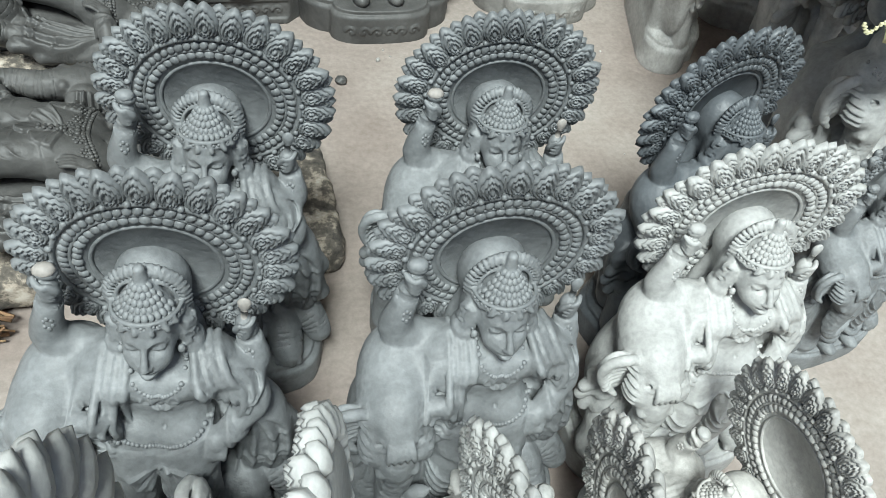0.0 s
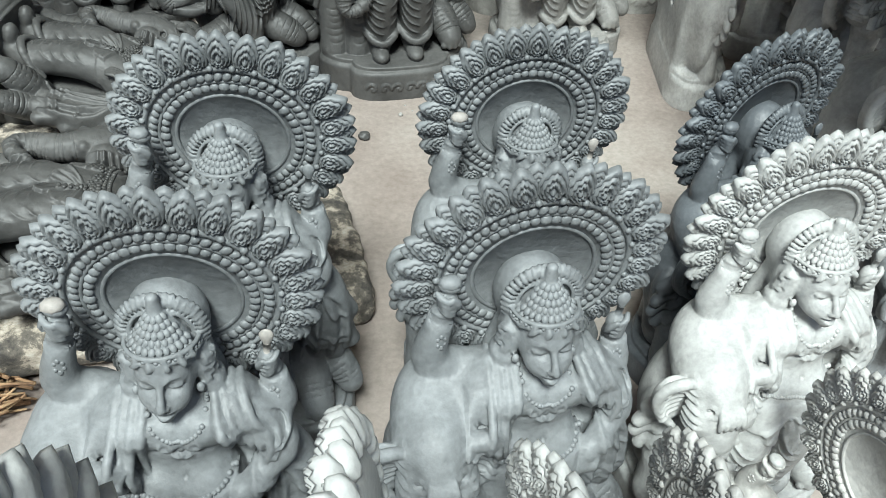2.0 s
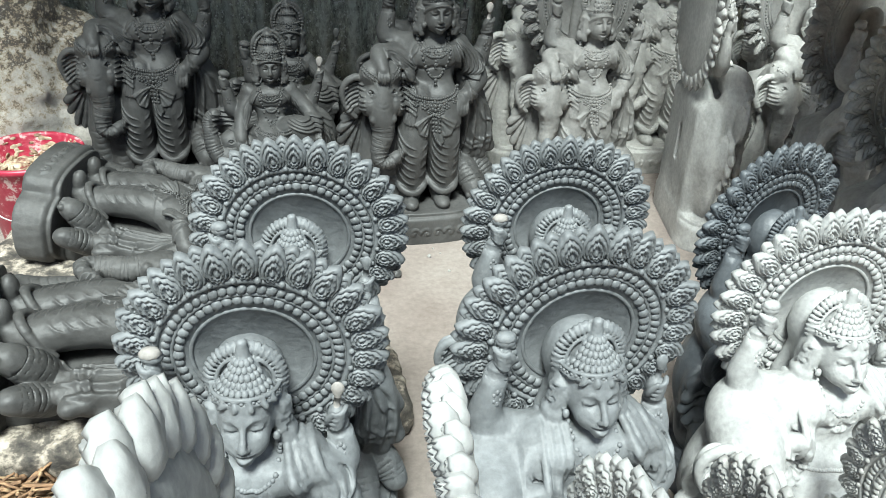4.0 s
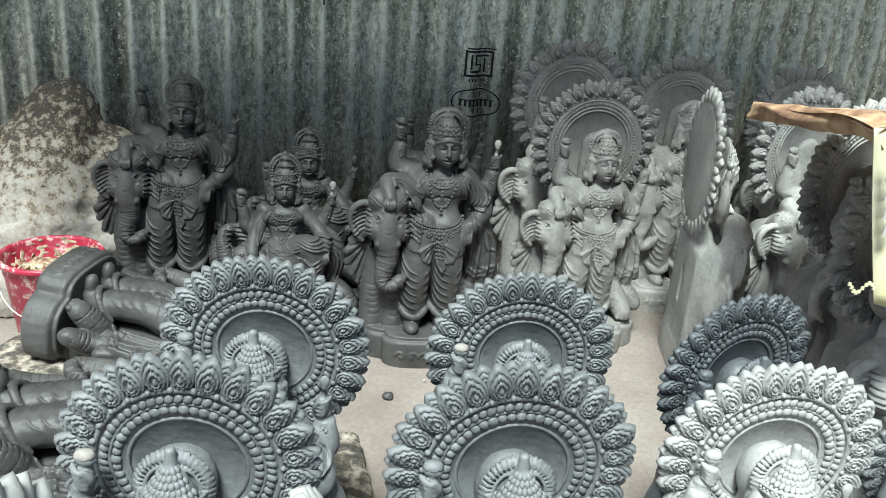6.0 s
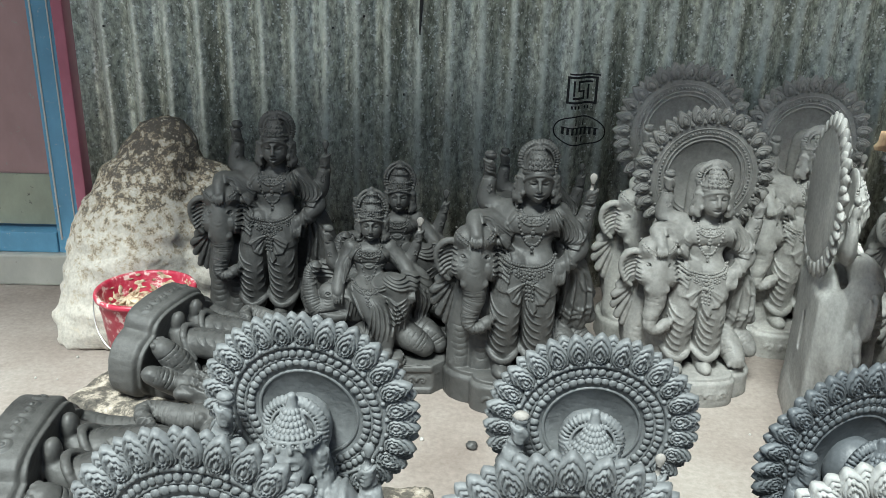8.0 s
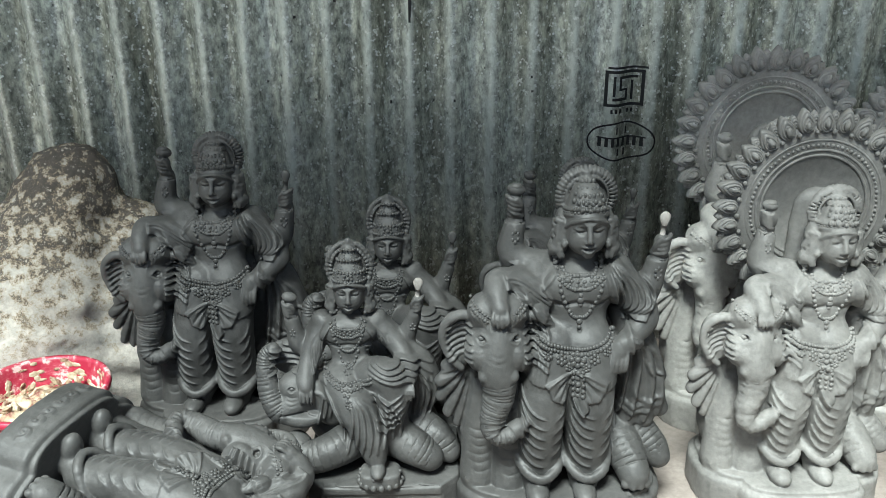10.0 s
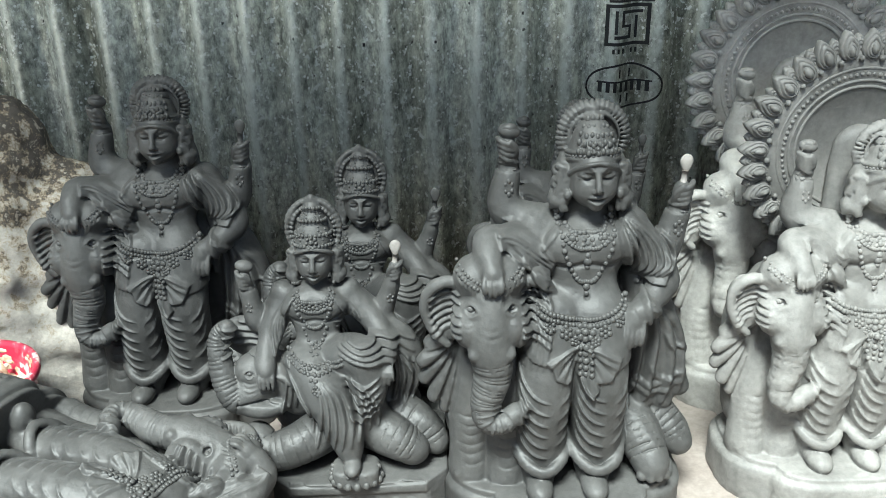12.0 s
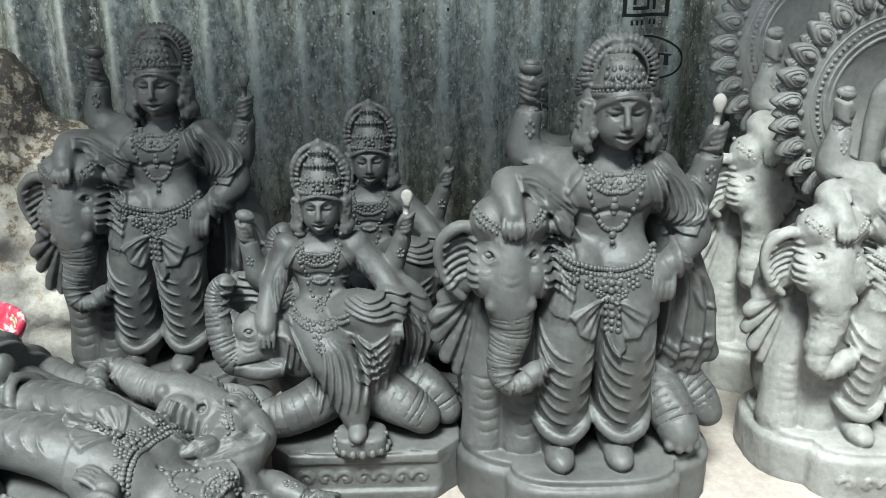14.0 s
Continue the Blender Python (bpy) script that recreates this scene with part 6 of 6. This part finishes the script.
def squat(mesh, k, ring=1.0, lift=0.0):
    """The same statue with a shorter figure below its halo, which stands further back."""
    first = HALO_FROM[mesh.name]
    me = mesh.copy()
    co = np.empty(len(me.vertices) * 3, np.float32)
    me.vertices.foreach_get("co", co)
    co = co.reshape(-1, 3)
    co[:first, 2] *= k
    co[first:] = (co[first:] - (0.0175, 0.057, 0.468)) * (ring, 1.0, ring) + (0.020, 0.074, 0.440 + lift)
    me.vertices.foreach_set("co", co.ravel())
    me.update()
    return me


BACKED = squat(LEAFY, 0.94)
SQUAT = squat(LEAFY, 0.74)
SQUAT_HIGH = squat(LEAFY, 0.74, 0.66, 0.098)

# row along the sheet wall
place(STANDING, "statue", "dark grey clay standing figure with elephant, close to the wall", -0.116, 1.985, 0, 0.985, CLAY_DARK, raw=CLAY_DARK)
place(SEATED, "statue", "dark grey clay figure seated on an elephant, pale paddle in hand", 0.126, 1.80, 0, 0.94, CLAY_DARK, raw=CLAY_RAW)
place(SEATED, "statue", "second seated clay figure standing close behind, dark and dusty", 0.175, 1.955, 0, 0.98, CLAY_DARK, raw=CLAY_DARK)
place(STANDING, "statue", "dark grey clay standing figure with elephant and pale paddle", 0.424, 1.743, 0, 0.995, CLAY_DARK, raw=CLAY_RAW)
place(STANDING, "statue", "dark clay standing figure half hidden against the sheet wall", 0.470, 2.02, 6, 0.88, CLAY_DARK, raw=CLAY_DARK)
place(BUDDED, "statue", "light dry clay standing figure with a bud-petalled halo", 0.778, 1.777, 0, 0.92, CLAY_LIGHT, raw=CLAY_LIGHT)
place(BUDDED, "statue", "brownish clay figure with halo behind the light one", 0.792, 2.00, 0, 1.01, CLAY_SHADE, raw=CLAY_SHADE)
place(BUDDED, "statue", "dark clay figure with round halo against the wall", 1.075, 2.00, 0, 0.975, CLAY_SHADE, raw=CLAY_SHADE)
place(BUDDED, "statue", "grey clay figure turned sideways, its flat hollow back showing", 1.0, 1.62, 76, 0.96, CLAY_DUSTY, raw=CLAY_DUSTY, m=pose(1.0, 1.62, 0, 0, 0, 76) @ Matrix.Diagonal((0.96, 0.62, 0.96, 1)))
place(BUDDED, "statue", "dull clay figure with halo, in the far corner", 1.42, 2.02, 0, 0.96, CLAY_DUSTY, raw=CLAY_DUSTY)
place(BUDDED, "statue", "brown clay figure with halo under the paper sheet", 1.27, 1.72, 12, 0.95, CLAY_DUSTY, raw=CLAY_DUSTY)
place(BUDDED, "statue", "brown clay figure with an elephant, halo under the paper sheet", 1.20, 1.41, 15, 1.0, CLAY_DUSTY, raw=CLAY_DUSTY)
place(BUDDED, "statue", "pale dry clay figure with an elephant, below the yellow paper", 1.07, 1.11, 12, 1.0, CLAY_PALE, raw=CLAY_PALE)

# two rows in front
place(LEAFY, "statue", "grey clay figure with leaf-petalled halo and pale paddle", 0.042, 0.745, -8, 0.812, CLAY_MID, raw=CLAY_RAW)
place(LEAFY, "statue", "grey clay figure with leaf-petalled halo and an elephant", 0.343, 0.718, -2, 0.815, CLAY_MID, raw=CLAY_MID)
place(LEAFY, "statue", "white primed figure with leaf-petalled halo", 0.621, 0.738, -3, 0.79, CLAY_WHITE, raw=CLAY_WHITE)
place(LEAFY, "statue", "grey clay figure with leaf-petalled halo, in the second row", 0.099, 0.952, -10, 0.820, CLAY_MID, raw=CLAY_MID)
place(LEAFY, "statue", "darker grey clay figure with halo and raw clay hand", 0.410, 0.956, -5, 0.790, CLAY_MID, raw=CLAY_RAW)
place(LEAFY, "statue", "dark wet clay figure with halo, turned aside", 0.700, 0.93, 13, 0.765, CLAY_BLUE, raw=CLAY_BLUE)
place(LEAFY, "statue", "small grey figure with a pale halo", 0.93, 0.86, 10, 0.62, CLAY_MID, raw=CLAY_MID)

# nearest row, turned every way
place(BACKED, "statue", "white primed figure seen from behind its halo", -0.055, 0.442, -97, 1.04, CLAY_WHITE, raw=CLAY_WHITE)
place(SQUAT_HIGH, "statue", "white primed figure with its halo edge on", 0.101, 0.496, -98.7, 0.90, CLAY_WHITE, raw=CLAY_WHITE)
place(SQUAT, "statue", "pale figure with halo turned to the side", 0.253, 0.498, -82, 0.774, CLAY_PALE, raw=CLAY_PALE)
place(SQUAT, "statue", "dusty grey figure with halo, turned half away", 0.357, 0.515, -94, 0.73, CLAY_DUSTY, raw=CLAY_PALE)
place(SQUAT, "statue", "dusty grey figure with a large halo", 0.55, 0.559, -86, 0.672, CLAY_DUSTY, raw=CLAY_PALE)


def lying(x, y, z, angle, size, slope=0.0):
    """Laid on its back, base towards the door; angle: of its length, from +x; slope: how far its head sinks."""
    a, b = radians(angle), radians(slope)
    ca, sa, cb, sb = math.cos(a), math.sin(a), math.cos(b), math.sin(b)
    m = Matrix(((sa, -ca * sb, ca * cb, x), (-ca, -sa * sb, sa * cb, y), (0, -cb, -sb, z), (0, 0, 0, 1)))
    return m @ Matrix.Diagonal((size, 0.92 * size, size, 1))


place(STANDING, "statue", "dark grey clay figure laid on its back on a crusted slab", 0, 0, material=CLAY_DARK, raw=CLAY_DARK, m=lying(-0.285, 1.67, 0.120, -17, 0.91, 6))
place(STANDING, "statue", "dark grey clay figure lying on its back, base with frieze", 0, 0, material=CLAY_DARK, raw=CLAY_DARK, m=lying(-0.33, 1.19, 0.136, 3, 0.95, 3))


def lump(name, h, lo, hi, build, material, label, category, rough, scale, seed):
    s = Sculpt(lo, hi, h)
    build(s)
    s.roughen(rough, scale, seed)
    s.roughen(rough * 0.4, scale * 3.1, seed + 1)
    p = Pile()
    p.add(*s.skin())
    ob = new(name, p.mesh(name, [material]))
    tagged(ob, label, category)
    return ob


def boulder(s):
    s.tube([(-0.44, 2.00, 0.0), (-0.435, 2.01, 0.14), (-0.41, 2.03, 0.26), (-0.375, 2.05, 0.37)], [0.145, 0.140, 0.115, 0.075], 14, 0.03)
    s.ell((-0.352, 2.05, 0.42), (0.066, 0.06, 0.065), k=0.04)
    s.tube([(-0.29, 2.07, 0.05), (-0.275, 2.07, 0.20), (-0.265, 2.07, 0.31)], [0.115, 0.10, 0.06], 10, 0.03)
    s.ell((-0.505, 1.935, 0.03), (0.085, 0.095, 0.10), k=0.04)
    s.box((-0.42, 1.95, -0.1), (0.4, 0.4, 0.1), 0.002, k=0.003, cut=True)


lump("plaster_lump", 0.0075, (-0.66, 1.74, -0.01), (-0.12, 2.19, 0.50), boulder, PLASTER, "big lump of white plaster with a dark flaking crust", "plaster lump", 0.004, 60, 3)


def slab_a(s):
    s.box((-0.20, 1.622, 0.030), (0.19, 0.140, 0.030), 0.014, rot=(0, 0, -17), k=0.01)


def slab_b(s):
    s.box((-0.03, 1.17, 0.040), (0.30, 0.125, 0.032), 0.014, rot=(0, 2, 3), k=0.01)


lump("crusted_slab", 0.0068, (-0.46, 1.36, -0.01), (0.24, 1.88, 0.11), slab_a, CRUST, "rough crusted slab on the floor under a lying statue", "slab", 0.003, 70, 8)
lump("crusted_slab", 0.0068, (-0.40, 0.98, -0.01), (0.34, 1.36, 0.10), slab_b, CRUST, "rough crusted slab, broken at its edges", "slab", 0.003, 70, 9)


def straw_bundle():
    bm = bmesh.new()
    r = random.Random(4)
    for i in range(260):
        a, q = r.uniform(0, 6.28), 0.034 * math.sqrt(r.random())
        p = Vector((r.uniform(-0.42, -0.19), 1.012 + q * math.cos(a), 0.034 + q * math.sin(a)))
        d = Vector((r.uniform(-0.07, 0.09), r.uniform(-0.035, 0.035), r.uniform(-0.026, 0.026)))
        m = Matrix.Translation(p) @ d.to_track_quat("Z", "Y").to_matrix().to_4x4()
        bmesh.ops.create_cone(bm, cap_ends=True, segments=5, radius1=0.0030, radius2=0.0016, depth=d.length, matrix=m)
    ob = part("straw_bundle", bm, STRAW, None, "", True)
    tagged(ob, "tangled reddish brown straw stalks under the slab", "straw bundle", kind="stuff")


straw_bundle()


def revolve(bm, prof, seg=40, m=None):
    rows = [[bm.verts.new((r * math.cos(2 * math.pi * j / seg), r * math.sin(2 * math.pi * j / seg), z)) for j in range(seg)] for r, z in prof]
    for a, b in zip(rows[:-1], rows[1:]):
        for j in range(seg):
            k = (j + 1) % seg
            bm.faces.new((a[j], a[k], b[k], b[j]))
    if m is not None:
        bmesh.ops.transform(bm, matrix=m, verts=bm.verts)
    return bm


def bucket(x, y, label):
    top = empty("bucket", pose(x, y, 0))
    prof = [(0.002, 0.002), (0.072, 0.002), (0.075, 0.006), (0.090, 0.150), (0.0915, 0.152), (0.0925, 0.172), (0.099, 0.174), (0.101, 0.180), (0.099, 0.186), (0.094, 0.186), (0.091, 0.180), (0.074, 0.012), (0.002, 0.010)]
    part("pail", revolve(bmesh.new(), prof), RED, top, "red plastic pail splashed with plaster", True)
    bm = bmesh.new()
    r = random.Random(6)
    revolve(bm, [(0.088, 0.138), (0.07, 0.144), (0.04, 0.152), (0.015, 0.148), (0.001, 0.15)], 36)
    for v in bm.verts:
        v.co.z += r.uniform(-0.008, 0.008)
    for i in range(60):
        a, q = r.uniform(0, 6.28), 0.080 * math.sqrt(r.random())
        m = pose(q * math.cos(a), q * math.sin(a), 0.150 + r.uniform(0, 0.010), r.uniform(0, 360), r.uniform(0, 360), 0) @ Matrix.Diagonal((r.uniform(0.005, 0.012), r.uniform(0.004, 0.008), r.uniform(0.002, 0.005), 1))
        bmesh.ops.create_icosphere(bm, subdivisions=1, radius=1, matrix=m)
    part("dried_plaster", bm, DEBRIS, top, "dried yellowish plaster scraps")
    bm = bmesh.new()
    for i in range(90):
        a, z = r.uniform(0, 6.28), 0.140 + 0.042 * r.random() ** 1.5
        q = 0.0745 + (z - 0.012) * 0.098 - 0.0005
        m = pose(q * math.cos(a), q * math.sin(a), z, 0, 0, math.degrees(a)) @ Matrix.Diagonal((0.0015, r.uniform(0.003, 0.011), r.uniform(0.002, 0.007), 1))
        bmesh.ops.create_icosphere(bm, subdivisions=1, radius=1, matrix=m)
    tagged(part("plaster_splash", bm, DEBRIS, top), "whitish plaster splashes inside the rim", kind="stuff")
    bm = bmesh.new()
    pts = [Vector((0.101 * math.cos(a), 0.101 * math.sin(a) - 0.012 * math.sin((a - 3.3) / 2.6 * math.pi), 0.176 - 0.085 * math.sin((a - 3.3) / 2.6 * math.pi))) for a in np.linspace(3.3, 5.9, 22)]
    for p, q in zip(pts[:-1], pts[1:]):
        d = q - p
        bmesh.ops.create_cone(bm, cap_ends=True, segments=6, radius1=0.0014, radius2=0.0014, depth=d.length * 1.1, matrix=Matrix.Translation((p + q) / 2) @ d.to_track_quat("Z", "Y").to_matrix().to_4x4())
    part("wire_handle", bm, WIRE, top, "thin wire handle hanging down")
    return tagged(top, label, "bucket")


bucket(-0.332, 1.775, "red plastic bucket with dried plaster scraps, beside the lump")


def paper_sheet():
    """A stiff sheet laid over the statues, its front edge hanging down."""
    r = random.Random(9)
    top = empty("paper_sheet", pose(0, 0, 0))
    nx, ny = 26, 26

    def surf(u, v, lift=0.0):
        x = 0.822 + 0.46 * u + 0.10 * v
        y = 0.93 + 0.49 * v + 0.02 * u
        z = 0.685 - 0.070 * v + 0.008 * math.sin(5 * u + 1) * math.sin(4 * v) + 0.004 * math.sin(17 * u + 9 * v) + 0.03 * u * (1 - 2.2 * v)
        return (x - 0.05 * (1 - v), y, z + lift)

    bm = bmesh.new()
    for lift in (0.0, -0.004):
        g = [[bm.verts.new(surf(i / nx, j / ny, lift)) for i in range(nx + 1)] for j in range(ny + 1)]
        for j in range(ny):
            for i in range(nx):
                q = (g[j][i], g[j][i + 1], g[j + 1][i + 1], g[j + 1][i])
                bm.faces.new(q if lift == 0 else q[::-1])
    part("upper_side", bm, BROWN_PAPER, top, "brown stained upper side", True)
    # rolled edge
    bm = bmesh.new()
    rows = []
    for j in range(ny + 1):
        p, w = Vector(surf(0, j / ny)), j / ny
        rows.append([bm.verts.new(p + Vector((0.030 - 0.026 * w - (0.024 - 0.0009 * k) * math.sin(0.42 * k) + 0.004 * math.sin(1.7 * k + 9 * w), 0.003 * math.sin(2.1 * k), 0.006 - (0.020 - 0.0007 * k) * (1 - math.cos(0.42 * k)) + 0.003 * math.sin(13 * w + k)))) for k in range(14)])
    for a, b in zip(rows[:-1], rows[1:]):
        for k in range(13):
            bm.faces.new((a[k], a[k + 1], b[k + 1], b[k]))
    rolled = part("rolled_edge", bm, BROWN_PAPER, top, "brown curled edge", True)
    # hanging flap
    bm = bmesh.new()
    nz = 16
    g = []
    for k in range(nz + 1):
        w = k / nz
        row = []
        for i in range(nx + 1):
            u = i / nx
            p = Vector(surf(u, 0))
            drop = 0.205 + 0.010 * math.sin(9 * u) + 0.012 * u + (0.006 * math.sin(61 * u) if k == nz else 0)
            row.append(bm.verts.new((p.x + 0.052 * w + 0.01 * w * math.sin(3 * u), p.y - 0.012 * math.sin(w * 1.6) + 0.006 * math.sin(7 * u + 3 * w), p.z - drop * w)))
        g.append(row)
    for a, b in zip(g[:-1], g[1:]):
        for i in range(nx):
            bm.faces.new((a[i], b[i], b[i + 1], a[i + 1]))
    flap = part("hanging_flap", bm, PAPER, top, "yellowish torn flap hanging down", True)
    mod = flap.modifiers.new("thickness", "SOLIDIFY")
    mod.thickness = 0.0015
    bm = bmesh.new()
    x, y, z = surf(0, 0)
    for i in range(5):
        box(bm, (x + 0.010 + 0.005 * i, y - 0.020, z - 0.034 - 0.021 * i), (x + 0.024 + 0.005 * i + 0.003 * (i % 2), y - 0.019, z - 0.018 - 0.021 * i))
    part("print", bm, PRINT, flap, "faded grey print bars")
    bm = bmesh.new()
    for k in range(10):
        a, b = k * 0.004, (k + 1) * 0.004
        box(bm, (x + 0.046 - b * 0.9, y - 0.014, z - 0.186 + 0.006 * math.sin(k * 0.8)), (x + 0.046 - a * 0.9, y - 0.012, z - 0.182 + 0.006 * math.sin(k * 0.8)))
    part("torn_thread", bm, PAPER, flap, "thin torn thread")
    return tagged(top, "yellowed paper sheet with a brown back, laid over statues", "paper sheet")


paper_sheet()


def crumpled_bag():
    bm = bmesh.new()
    bmesh.ops.create_icosphere(bm, subdivisions=4, radius=1)
    for v in bm.verts:
        n = noise.noise(v.co * 2.3) * 0.35 + abs(noise.noise(v.co * 5.1)) * 0.3
        v.co = v.co * (1 + n)
        v.co = Vector((1.72 + v.co.x * 0.13, 1.86 + v.co.y * 0.10, 0.585 + v.co.z * 0.035))
    ob = part("plastic_bag", bm, BAG_BLUE, None, "", False)
    tagged(ob, "crumpled blue and grey plastic bag on top of statues", "plastic bag")


crumpled_bag()

# crumbs of clay on the floor
def crumbs():
    bm = bmesh.new()
    r = random.Random(12)
    for i in range(60):
        x, y, q = r.uniform(-0.6, 0.9), r.uniform(0.9, 1.9), r.uniform(0.0015, 0.005)
        bmesh.ops.create_icosphere(bm, subdivisions=1, radius=q, matrix=pose(x, y, q * 0.4, r.uniform(0, 90), 0, 0))
    ob = part("clay_crumbs", bm, CLAY_SHADE, None, "", True)
    tagged(ob, "small crumbs of clay scattered on the floor", "crumbs", kind="stuff")


crumbs()
pebble_bm = bmesh.new()
bmesh.ops.create_icosphere(pebble_bm, subdivisions=3, radius=1)
for v in pebble_bm.verts:
    v.co = v.co * (1 + 0.3 * noise.noise(v.co * 1.7))
    v.co = Vector((0.332 + v.co.x * 0.011, 1.502 + v.co.y * 0.010, 0.006 + v.co.z * 0.008))
tagged(part("clay_pebble", pebble_bm, CLAY_DARK, None, "", True), "small dark lump of clay on the floor", "clay lump")
